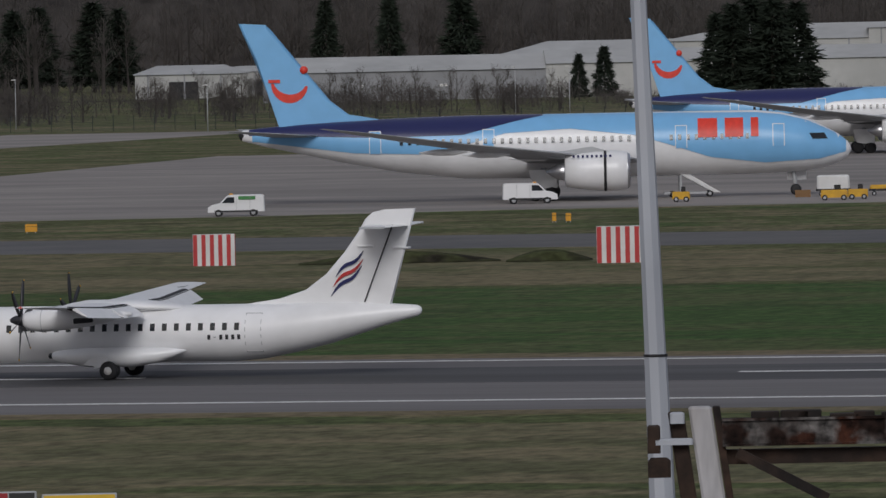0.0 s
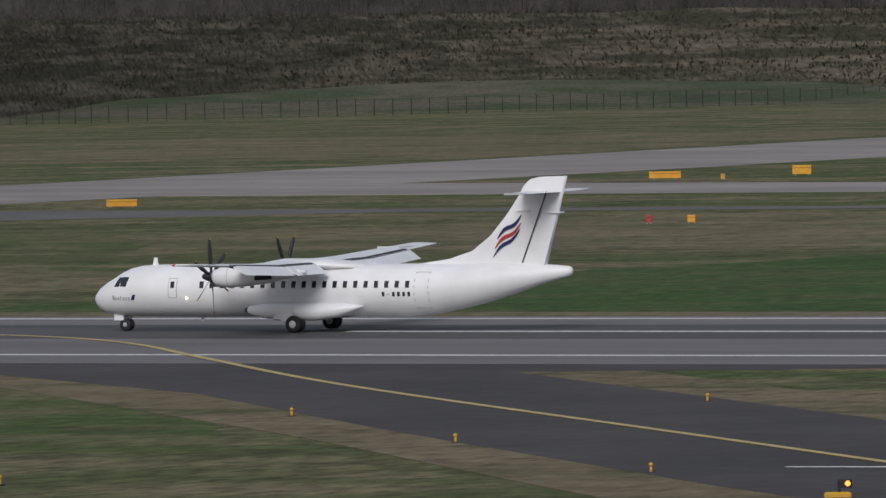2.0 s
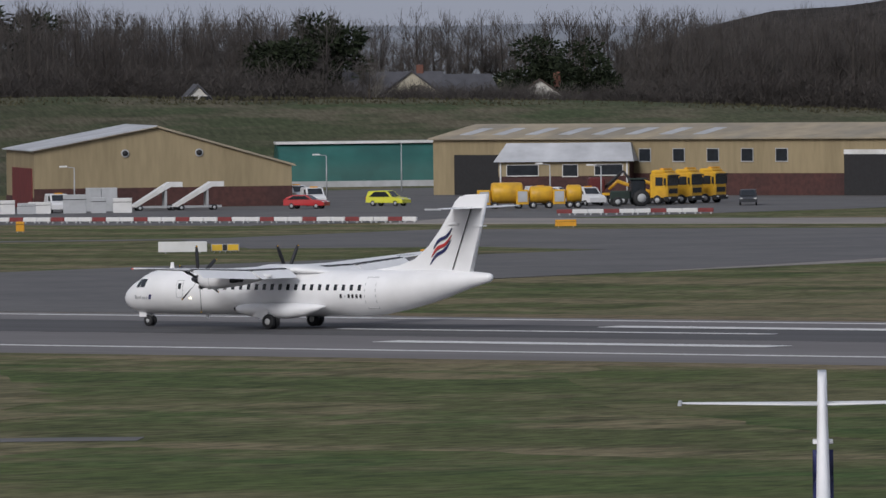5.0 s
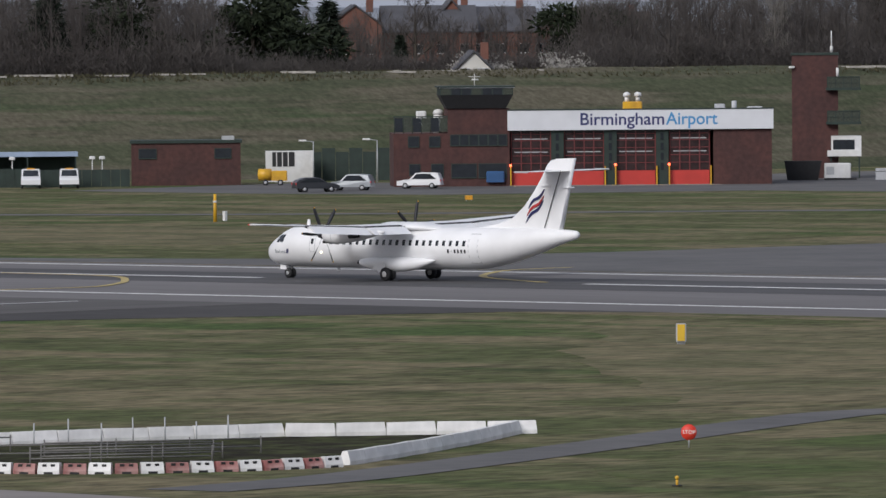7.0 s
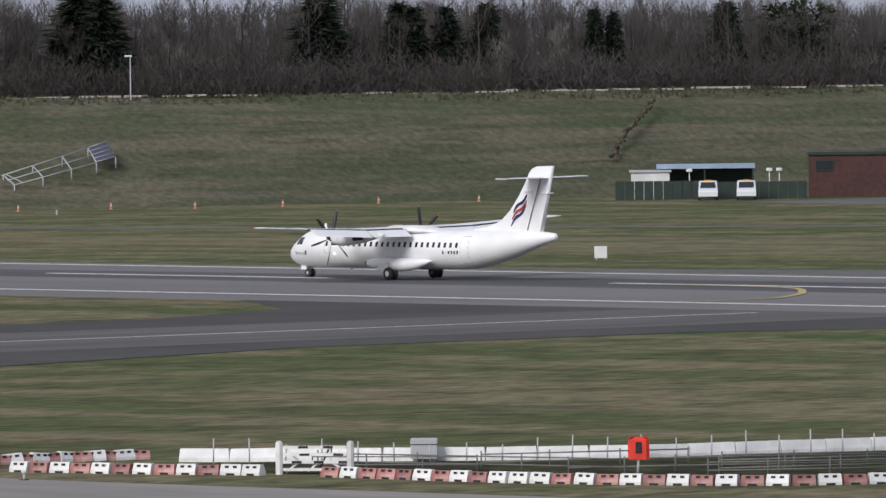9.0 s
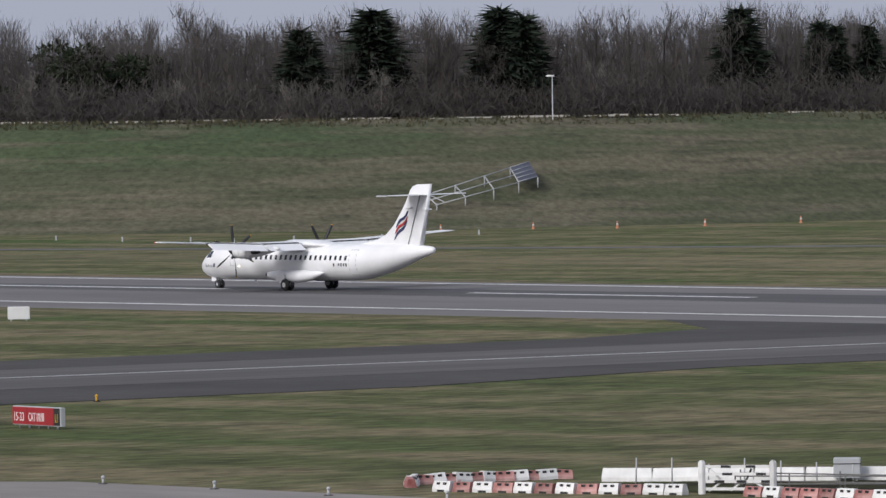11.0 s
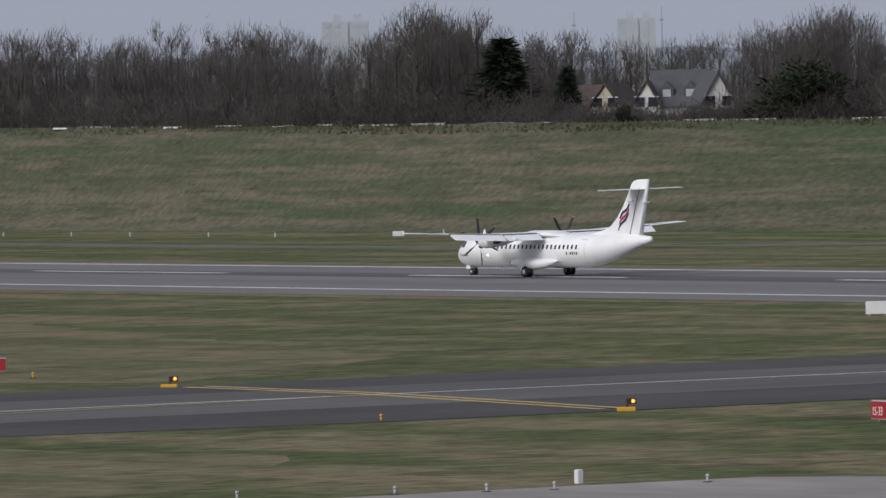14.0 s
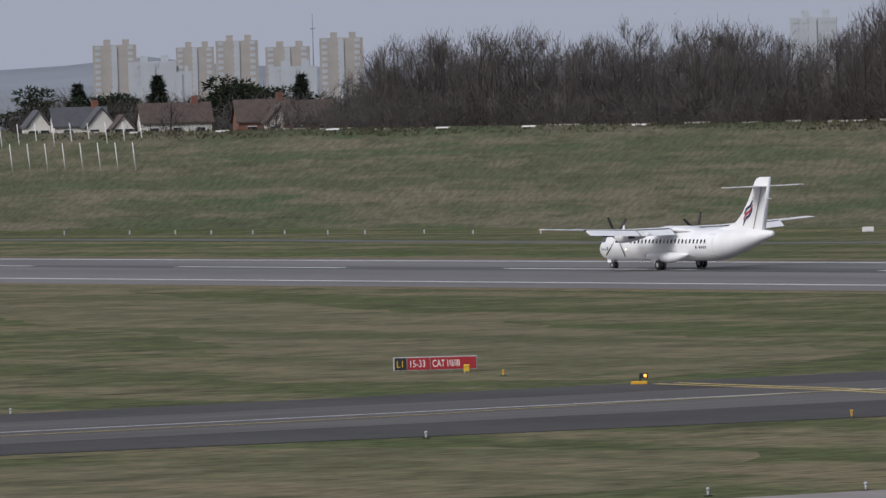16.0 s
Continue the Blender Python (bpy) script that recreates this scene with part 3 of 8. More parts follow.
        # engine
        eng = part("engine_nacelle", Build().loft([[(x, side * 4.1 + ry * math.sin(2 * math.pi * i / 20), zc - rz * math.cos(2 * math.pi * i / 20)) for i in range(20)] for x, zc, ry, rz in
                   ((9.05, 2.94, 0.30, 0.30), (9.2, 2.90, 0.40, 0.42), (9.8, 2.90, 0.45, 0.52), (10.8, 2.96, 0.46, 0.53), (12.2, 3.04, 0.42, 0.44), (13.4, 3.12, 0.30, 0.26), (14.3, 3.16, 0.08, 0.08))]), WHITE, a)
        part("intake", Build().chamfer_box(8.97, 9.25, side * 4.1 - 0.2, side * 4.1 + 0.2, 2.42, 2.62, 0.05), DARK, eng, "dark air intake")
        part("exhaust", Build().tube((11.6, side * 4.48, 2.88), (12.5, side * 4.58, 2.92), 0.14, 0.11), DARK, eng, "dark exhaust pipe")
        part("cowl_seam", Build().loft([[(x, side * 4.1 + 0.462 * math.sin(2 * math.pi * i / 20), 2.905 - 0.530 * math.cos(2 * math.pi * i / 20)) for i in range(20)] for x in (9.95, 9.98)], False, False), GREY_PAINT, eng)
        prop = thing("propeller", "black six-bladed propeller turning", "", pose(8.90, side * 4.1, 2.94))
        prop.parent = a
        part("spinner", Build().lathe([(-0.55, 0.02), (-0.5, 0.1), (-0.3, 0.20), (0.0, 0.28), (0.16, 0.30)], n=18), BLADE, prop)
        blade = Build()
        rings = []
        for r, c, tw in ((0.25, 0.11, 60), (0.6, 0.17, 50), (1.1, 0.22, 38), (1.6, 0.21, 28), (1.9, 0.14, 24), (1.965, 0.06, 22)):
            tw = radians(tw)
            rings.append([(u * math.sin(tw) * c + w * 0.02, u * math.cos(tw) * c + 0.10 * (r / 2) ** 2, r) for u, w in ((-0.5, 0), (0, 1), (0.5, 0), (0, -1))])
        bm = blade.loft(rings).mesh("blade", BLADE)
        tip = Build().loft([[(0.02, -0.06 + 0.09, 1.88), (0.05, 0.06 + 0.09, 1.88), (-0.02, 0.06 + 0.09, 1.88)], [(0.02, -0.04 + 0.1, 1.94), (0.05, 0.04 + 0.1, 1.94), (-0.02, 0.04 + 0.1, 1.94)]]).mesh("blade_tip", YELLOW)
        for k in range(6):
            bl = share("blade", bm, prop, pose(0, 0, 0, 60 * k + 12 * side))
            share("blade_tip", tip, bl, Matrix.Identity(4))
        PROPS.append((prop, side))
        # wheel fairing, main leg and two wheels each side
        fr = Build().loft([[(x, side * (1.45 + yo) + ry * math.sin(2 * math.pi * i / 16), zc - rz * math.cos(2 * math.pi * i / 16)) for i in range(16)] for x, yo, zc, ry, rz in
             ((9.5, 0.1, 1.14, 0.06, 0.06), (9.75, 0.1, 1.12, 0.24, 0.22), (10.5, 0.12, 1.08, 0.42, 0.36), (11.5, 0.16, 1.04, 0.52, 0.46), (13.6, 0.16, 1.05, 0.52, 0.46), (14.8, 0.08, 1.12, 0.40, 0.36), (15.6, 0.02, 1.24, 0.20, 0.18), (16.1, 0, 1.32, 0.03, 0.03))])
        fair = part("gear_fairing", fr, WHITE, a)
        part("fairing_lamp", Build().lathe([(-0.10, 0.02), (-0.05, 0.12), (0.1, 0.15)], (9.52, side * 1.56, 1.13), n=12), DARK_GLASS, fair, "dark lamp glass")
        leg = part("main_gear_leg", Build().tube((12.4, side * 1.7, 1.15), (12.55, side * 2.05, 0.45), 0.10).tube((12.0, side * 1.75, 1.05), (12.5, side * 2.03, 0.5), 0.05), GREY_PAINT, a)
        part("gear_door", Build().prism([(11.3, 0.72), (11.55, 0.92), (11.9, 1.12), (12.4, 1.2), (12.5, 0.95), (12.2, 0.62), (11.9, 0.55), (11.8, 0.68)], side * 2.22, side * 2.27), WHITE, leg, "white gear door panel")
        for dy in (-0.22, 0.22):
            w = part("main_wheel", Build().lathe([(-0.13, 0.20), (-0.13, 0.34), (-0.09, 0.42), (0, 0.44), (0.09, 0.42), (0.13, 0.34), (0.13, 0.20)], axis="Y", n=22), DARK, a, "black tyre", pose(12.55, side * 2.05 + dy, 0.44))
            part("hub", Build().lathe([(-0.14, 0.04), (-0.14, 0.19), (0.14, 0.19), (0.14, 0.04)], axis="Y", n=14), WHITE_DULL, w, "pale wheel hub")
            WHEELS.append((w, 0.44))
        # windows, doors, writing
        for k in range(21):
            x = 6.75 + k * 0.585
            part("cabin_window", skin_patch(ATR, x, x + 0.23, 2.24, 2.58, side, 0.010, 1, 3), DARK_GLASS, body)
        for x0, x1, z0, z1, lab in ((18.95, 19.75, 1.18, 3.02, "rear cabin door outline"), (4.95, 5.45, 1.75, 2.75, "front exit outline")):
            door = part("cabin_door", skin_patch(ATR, x0, x1, z0, z1, side, 0.012, 3, 6), WHITE, body, lab)
            for e0, e1, f0, f1 in ((x0, x0 + 0.03, z0, z1), (x1 - 0.03, x1, z0, z1), (x0, x1, z0, z0 + 0.03), (x0, x1, z1 - 0.03, z1)):
                part("door_seam", skin_patch(ATR, e0, e1, f0, f1, side, 0.016, 2, 5), GREY_PAINT, door)
        part("cabin_window", skin_patch(ATR, 5.08, 5.30, 2.24, 2.58, side, 0.016, 1, 3), DARK_GLASS, body)
        for k in range(6):
            if k != 1:
                part("letter_bar", skin_patch(ATR, 17.15 + k * 0.29, 17.29 + k * 0.29, 1.80, 2.03, side, 0.012, 1, 2), DARK, body, "dark registration mark bar")
        part("letter_bar", skin_patch(ATR, 17.46, 17.56, 1.90, 1.93, side, 0.012, 1, 1), DARK, body, "dark registration mark bar")
        for k, (w, h) in enumerate(((0.14, 0.24), (0.11, 0.15), (0.11, 0.15), (0.08, 0.2), (0.11, 0.15), (0.10, 0.15), (0.12, 0.16))):
            part("name_bar", skin_patch(ATR, 1.55 + k * 0.165, 1.55 + k * 0.165 + w, 1.62, 1.62 + h, side, 0.012, 1, 2), GREY_PAINT, body, "grey airline name bar")
        part("name_emblem", skin_patch(ATR, 2.72, 2.9, 1.62, 1.90, side, 0.012, 1, 2, 0.12), NAVY, body, "small dark emblem")
        for x0, x1, z0, z1, sl in ((1.62, 1.95, 2.30, 2.78, 0.22), (2.02, 2.42, 2.32, 2.80, 0.12)):
            part("cockpit_window", skin_patch(ATR, x0, x1, z0, z1, side, 0.012, 2, 3, sl), DARK_GLASS, body)
    part("windscreen", Build().loft([[(1.42, y, 2.42 - abs(y) * 0.05) for y in (-0.55, 0, 0.55)], [(1.95, y, 2.98 - abs(y) * 0.2) for y in (-0.5, 0, 0.5)], [(1.98, y, 2.9 - abs(y) * 0.2) for y in (-0.5, 0, 0.5)]], False, False, True, closed=False), DARK_GLASS, body)
    part("wing_fairing", Build().loft([[(x, ry * math.sin(2 * math.pi * i / 16), zc - rz * math.cos(2 * math.pi * i / 16)) for i in range(16)] for x, zc, ry, rz in
         ((9.2, 3.2, 0.3, 0.1), (10.2, 3.3, 1.0, 0.25), (11, 3.38, 1.3, 0.3), (13.5, 3.38, 1.3, 0.3), (15, 3.3, 1.0, 0.2), (16.3, 3.2, 0.3, 0.12))]), WHITE, a)
    part("aerial", Build().prism([(3.35, 3.3), (3.45, 3.75), (3.62, 3.75), (3.68, 3.3)], -0.03, 0.03), WHITE, body)
    part("aerial", Build().prism([(6.0, 0.75), (6.1, 0.5), (6.2, 0.5), (6.3, 0.75)], -0.02, 0.02), WHITE, body)
    part("tail_lamp", Build().lathe([(-0.05, 0.22), (0.08, 0.16), (0.14, 0.02)], (27.02, 0, 3.0), n=14), STEEL, body, "grey tail cone tip")
    # a small emissive spot low on one side of the fuselage
    part("landing_lamp", Build().lathe([(-0.04, 0.02), (-0.02, 0.05), (0.03, 0.055)], (6.0, -1.44, 1.72), n=14), SPOT_GLOW, body, "small glowing spot on the fuselage side")
    leg = part("nose_gear_leg", Build().tube((1.72, 0, 0.95), (1.80, 0, 0.35), 0.08).tube((2.2, 0, 0.9), (1.8, 0, 0.45), 0.04), GREY_PAINT, a)
    part("gear_door", Build().chamfer_box(1.2, 1.75, -0.33, -0.28, 0.55, 0.95, 0.02), WHITE, leg)
    part("gear_door", Build().chamfer_box(1.2, 1.75, 0.28, 0.33, 0.55, 0.95, 0.02), WHITE, leg)
    for dy in (-0.17, 0.17):
        w = part("nose_wheel", Build().lathe([(-0.09, 0.12), (-0.09, 0.26), (-0.05, 0.32), (0.05, 0.32), (0.09, 0.26), (0.09, 0.12)], axis="Y", n=18), DARK, a, "black tyre", pose(1.79, dy, 0.32))
        part("hub", Build().lathe([(-0.10, 0.02), (-0.10, 0.12), (0.10, 0.12), (0.10, 0.02)], axis="Y", n=12), GREY_PAINT, w)
        WHEELS.append((w, 0.32))
    return a


PROPS, WHEELS = [], []
airliner = make_airliner()


# ---- places by bearing: degrees to the left of +y and metres from the terrace ----
def site(turn, dist, yaw=0.0, z=0.0):
    """Local x runs to the right across the line of sight, y away; yaw turns it further to the left."""
    a = radians(turn)
    return pose(-dist * math.sin(a), dist * math.cos(a), z, 0, 0, turn + yaw)


def spot(turn, dist):
    a = radians(turn)
    return (-dist * math.sin(a), dist * math.cos(a))


# a second airliner of the same type, parked on the terminal apron
parked = copy_thing(airliner, site(35.53, 208, 90) @ pose(0, 0, 0.03))
tagged(parked, "white T-tailed turboprop airliner parked on the apron", "airliner")


# ---- wide-body jets on the far apron ----
JET = [(0.0, 4.2, 0.05, 0.05), (0.3, 4.2, 0.75, 0.7), (1.2, 4.28, 1.45, 1.35), (2.6, 4.45, 2.05, 1.95), (4.2, 4.7, 2.5, 2.45), (6.5, 4.92, 2.8, 2.8), (9, 5.0, 2.88, 2.97), (30, 5.0, 2.88, 2.97), (36, 5.05, 2.86, 2.92),
       (42, 5.35, 2.55, 2.5), (47, 5.75, 2.0, 1.95), (51, 6.1, 1.4, 1.4), (54.5, 6.35, 0.8, 0.85), (56.4, 6.5, 0.42, 0.5), (56.7, 6.5, 0.1, 0.2)]


def skin_band(stations, xs, low, high, side, lift=0.02, nz=22):
    """A painted band on the skin between two heights that vary along the body."""
    grid = []
    for x in xs:
        a, b = low(x), high(x)
        grid.append([on_side(stations, x, a + (b - a) * j / nz, side, lift) for j in range(nz + 1)])
    return Build().loft(grid, False, False, True, closed=False)


def make_jet(at, label):
    a = thing("wide_body_jet", label, "jet airliner", at)
    body = part("fuselage", Build().loft(body_rings(JET, 36)), WHITE, a)
    blue_low = lambda x: float(np.interp(x, (0.4, 3, 8, 13, 17, 20, 26, 32, 36, 40, 46, 55), (4.0, 3.35, 3.1, 3.7, 5.0, 5.9, 6.6, 6.3, 5.2, 4.5, 4.7, 5.9)))
    top = lambda x: at_station(JET, x)[0] + at_station(JET, x)[2] * 0.998
    navy_low = lambda x: min(top(x) - 0.02, float(np.interp(x, (28, 31, 36, 44, 55), (7.95, 7.4, 6.2, 6.1, 6.5))))
    for side in (-1, 1):
        part("light_blue_paint", skin_band(JET, np.linspace(0.5, 55.5, 111), lambda x: min(blue_low(x), top(x) - 0.05), top, side, 0.05), SKYBLUE, body, "light blue livery")
        part("navy_paint", skin_band(JET, np.linspace(28.5, 55.8, 56), navy_low, top, side, 0.075), NAVY, body, "navy rear livery")
        for k in range(42):
            x = 9.5 + k * 0.78
            if not 17.2 < x < 18.6:
                part("cabin_window", skin_patch(JET, x, x + 0.30, 5.35, 5.85, side, 0.11, 1, 2), DARK_GLASS, body)
        for x in (6.2, 15.2, 33, 43.5):
            d = part("cabin_door", skin_patch(JET, x, x + 1.1, 4.6, 6.7, side, 0.10, 2, 8), SKYBLUE, body)
            for e in (x, x + 1.04):
                part("door_seam", skin_patch(JET, e, e + 0.07, 4.6, 6.7, side, 0.12, 1, 8), WHITE, d)
            part("door_seam", skin_patch(JET, x, x + 1.1, 6.63, 6.7, side, 0.12, 2, 1), WHITE, d)
        for x0, x1 in ((8.6, 9.3), (10.0, 11.7), (12.4, 14.2)):
            part("name_bar", skin_patch(JET, x0, x1, 5.55, 7.3, side, 0.13, 2, 8), RED_BRIGHT, body, "plain red airline name block")
        part("cockpit_window", skin_patch(JET, 2.2, 3.6, 5.2, 5.75, side, 0.11, 3, 4, 0.3), DARK_GLASS, body)
        sec = [(side * y, x, c, z, th) for y, x, c, z, th in ((2.3, 18.5, 11.5, 3.5, 0.06), (9.5, 24.5, 7.0, 4.2, 0.06), (20, 35.5, 4.0, 5.6, 0.055), (27.5, 43.5, 2.2, 6.8, 0.05), (30, 47.5, 0.7, 7.3, 0.04))]
        wing = part("wing", Build().loft(wing_box(sec)), GREY_PAINT, a)
        for y, x in ((6.5, 29.5), (13.5, 33.6), (18.5, 37.4)):
            part("flap_fairing", Build().lathe([(-2.2, 0.05), (-1, 0.3), (0.6, 0.32), (2.2, 0.05)], (x, side * y, 3.55 + y * 0.07), n=10), WHITE, wing)
        tp = [(side * y, x, c, z, th) for y, x, c, z, th in ((0.8, 48.6, 5.2, 6.3, 0.06), (5, 51.8, 3.4, 6.6, 0.06), (9.3, 55.6, 1.7, 6.95, 0.05), (9.9, 56.8, 0.6, 7.0, 0.04))]
        part("tailplane", Build().loft(wing_box(tp)), GREY_PAINT, a)
        eng = part("engine", Build().lathe([(-3.3, 1.2), (-3.4, 1.5), (-3.2, 1.72), (-2.2, 1.82), (-0.5, 1.80), (1.0, 1.66), (2.4, 1.40), (2.5, 1.1)], (24.0, side * 9.9, 2.75), n=28), WHITE, a)
        part("cowl_gap", Build().lathe([(-1.35, 1.80), (-1.35, 1.87), (-1.1, 1.87), (-1.1, 1.80)], (24.0, side * 9.9, 2.75), n=28), DARK, eng)
        part("intake_lip", Build().lathe([(-3.42, 1.18), (-3.52, 1.38), (-3.42, 1.58), (-3.15, 1.7), (-3.15, 1.2)], (24.0, side * 9.9, 2.75), n=28), STEEL, eng)
        part("fan", Build().lathe([(-3.0, 0.05), (-2.95, 1.2), (-2.8, 1.2)], (24.0, side * 9.9, 2.75), n=24), DARK, eng)
        part("exhaust_cone", Build().lathe([(1.8, 1.0), (3.2, 0.7), (4.2, 0.1)], (24.0, side * 9.9, 2.75), n=18), STEEL, eng)
        for k in range(9):
            part("name_bar", Build().box(22.2 + k * 0.42, 22.4 + k * 0.42, side * 9.9 + side * 1.25, side * 9.9 + side * 1.35, 4.02, 4.24), NAVY, eng)
        part("pylon", Build().prism([(22, 4.4), (24, 5.0), (29, 4.3), (27, 3.9)], side * 9.9 - 0.25, side * 9.9 + 0.25), GREY_PAINT, a)
        leg = part("main_gear_leg", Build().tube((28.5, side * 4.4, 3.0), (28.5, side * 4.9, 0.7), 0.28).tube((27.0, side * 4.2, 2.6), (28.4, side * 4.8, 1.0), 0.14), GREY_PAINT, a)
        part("gear_door", Build().prism([(27.2, 1.2), (27.3, 2.9), (29.9, 2.9), (29.4, 1.2)], side * 5.6, side * 5.7), WHITE, leg)
        for dx in (-0.75, 0.75):
            for dy in (-0.6, 0.6):
                part("main_wheel", Build().lathe([(-0.25, 0.3), (-0.25, 0.55), (-0.1, 0.68), (0.1, 0.68), (0.25, 0.55), (0.25, 0.3)], (28.5 + dx, side * 4.9 + dy, 0.68), "Y", 18), DARK, a)
    fin = [(42.5, 7.6), (46.5, 8.3), (48.2, 9.6), (53.6, 16.3), (54.3, 16.75), (56.6, 16.9), (55.2, 13.5), (52.6, 7.3), (50, 6.6)]
    f = part("fin", Build().loft([[(x + (0.4 * abs(s) if x < 54 else -0.3 * abs(s)), 0.42 * s * (1.2 - (z - 7) / 14), z) for x, z in fin] for s in (-1, -0.6, 0, 0.6, 1)]), SKYBLUE, a)
    for side in (-1, 1):
        arc = Build()
        outer, inner = [], []
        for k in range(13):
            an = radians(200 + 150 * k / 12)
            r = 1.75
            w = 0.12 + 0.28 * math.sin(math.pi * k / 12)
            outer.append((51.9 + (r + w) * math.cos(an) * 0.95, side * 0.47, 11.6 + (r + w) * math.sin(an)))
            inner.append((51.9 + (r - w) * math.cos(an) * 0.95, side * 0.47, 11.6 + (r - w) * math.sin(an)))
        arc.loft([outer, inner, [(p[0], side * 0.2, p[2]) for p in inner]], False, False, False, closed=False)
        part("tail_arc", arc, RED_BRIGHT, f, "red curved tail emblem")
        part("tail_dot", Build().lathe([(side * 0.40, 0.02), (side * 0.40, 0.36), (side * 0.48, 0.36), (side * 0.48, 0.02)], (50.6, 0, 12.5), "Y", 16), RED_BRIGHT, f)
        part("tail_bar", Build().box(52.8, 53.9, min(side * 0.3, side * 0.48), max(side * 0.3, side * 0.48), 11.35, 11.65), RED_BRIGHT, f)
    leg = part("nose_gear_leg", Build().tube((5.4, 0, 2.4), (5.2, 0, 0.5), 0.2), GREY_PAINT, a)
    part("gear_door", Build().chamfer_box(4.2, 6.0, -0.75, -0.68, 1.4, 2.3, 0.02), WHITE, leg)
    for dy in (-0.35, 0.35):
        part("nose_wheel", Build().lathe([(-0.18, 0.2), (-0.18, 0.42), (0, 0.52), (0.18, 0.42), (0.18, 0.2)], (5.2, dy, 0.52), "Y", 16), DARK, a)
    part("tail_cone", Build().lathe([(-0.5, 0.5), (0.3, 0.42), (0.5, 0.05)], (56.3, 0, 6.5), n=14), DARK, a)
    return a


make_jet(pose(-172.3, 830.3, 0.04, 0, 0, 193), "blue, navy and white wide-body jet parked nose out")
make_jet(pose(-196, 1092, 0.04, 0, 0, 193), "blue and white wide-body jet parked on the far stand")


# ---- foreground masts and rusty frame ----
def make_mast(turn, dist, lean, k=1.0):
    a = thing("lighting_mast", "grey galvanised tapered steel mast", "mast", site(turn, dist))
    rings = []
    for z, r in ((0, 0.27), (6, 0.185), (12, 0.100), (14.0, 0.076), (14.02, 0.072), (18, 0.042)):
        rings.append([(r * k * math.cos(math.pi / 4 * j + 0.2) + lean * (z - 14), r * k * math.sin(math.pi / 4 * j + 0.2), z) for j in range(8)])
    part("pole", Build().loft(rings, smooth=False), GALV, a)
    part("joint_ring", Build().loft([[(0.079 * k * math.cos(math.pi / 8 * j) + lean * (z - 14), 0.079 * k * math.sin(math.pi / 8 * j), z) for j in range(16)] for z in (13.995, 14.012)]), DARK, a)
    part("base_plate", Build().chamfer_box(-0.45, 0.45, -0.45, 0.45, -0.02, 0.05, 0.02, pose(lean * -14, 0, 0)), GALV, a)
    for k in range(4):
        part("bolt", Build().tube((lean * -14 + 0.35 * math.cos(math.pi / 2 * k + 0.78), 0.35 * math.sin(math.pi / 2 * k + 0.78), 0.04), (lean * -14 + 0.35 * math.cos(math.pi / 2 * k + 0.78), 0.35 * math.sin(math.pi / 2 * k + 0.78), 0.12), 0.03, n=6), STEEL, a)
    return a


make_mast(12.975, 60, -0.028)
make_mast(32.21, 50, -0.026, 1.03)
RUST = mat("flaking_rust", (0.040, 0.015, 0.009), 0.95, var=0.8, size=0.06, second=(0.105, 0.098, 0.094), second_size=0.16, second_sharp=0.25, third=(0.016, 0.009, 0.007), third_size=0.22, bump=0.8, spec=0.2)
RUST_DARK = mat("dark_rust", (0.011, 0.008, 0.007), 0.95, var=0.5, size=0.12, second=(0.045, 0.025, 0.016), second_size=0.5, bump=0.5)
FLAKING = mat("flaking_white_paint", (0.46, 0.45, 0.46), 0.7, var=0.2, size=0.1, second=(0.30, 0.28, 0.27), second_size=0.35, stretch=(1, 1, 0.2))
LEAN = Matrix(((1, 0, -0.13, 0.13 * 13.85), (0, 1, 0, 0), (0, 0, 1, 0), (0, 0, 0, 1)))
g = thing("rusty_gantry", "rusted steel gantry end with a flaking white post", "gantry", site(12.75, 56))
part("post", Build().chamfer_box(-0.03, 0.115, -0.05, 0.08, 0, 13.83, 0.015, LEAN), FLAKING, g, "flaking white post")
part("post", Build().chamfer_box(0.12, 0.165, -0.06, 0.09, 0, 13.83, 0.005, LEAN), RUST_DARK, g)
part("post", Build().chamfer_box(-0.16, -0.06, -0.02, 0.06, 0, 13.80, 0.01, LEAN), RUST_DARK, g)
part("beam", Build().box(0.18, 2.6, -0.08, -0.04, 13.60, 13.74).box(0.18, 2.6, -0.10, 0.06, 13.74, 13.755).box(0.18, 2.6, -0.10, 0.06, 13.585, 13.60), RUST, g, "flaking rusty channel beam")
part("beam", Build().box(0.18, 2.6, 0.0, 0.10, 13.47, 13.56), RUST_DARK, g)
rr = random.Random(5)
for k in range(14):
    x = 0.35 + k * 0.16 + rr.uniform(-0.03, 0.03)
    part("rust_scab", Build().chamfer_box(x, x + rr.uniform(0.1, 0.2), -0.09, 0.05, 13.75, 13.76 + rr.uniform(0.01, 0.04), 0.006), RUST_DARK, g)
part("strut", Build().box(-0.03, 0.03, -0.03, 0.03, 0, 0.62, pose(0.27, -0.14, 13.55, 0, 118, 0)), RUST_DARK, g)
part("clamp", Build().chamfer_box(-0.24, 0.0, -0.10, -0.04, 13.60, 13.64, 0.01).chamfer_box(-0.14, -0.05, -0.09, -0.03, 13.73, 13.80, 0.01), GALV, g)
part("bracket", Build().chamfer_box(-0.28, -0.20, -0.1, 0.05, 13.55, 13.72, 0.01).chamfer_box(-0.28, -0.14, -0.08, 0.05, 13.40, 13.52, 0.02), RUST_DARK, g)
part("far_post", Build().chamfer_box(2.4, 2.6, -0.06, 0.1, 0, 13.9, 0.01), RUST_DARK, g)


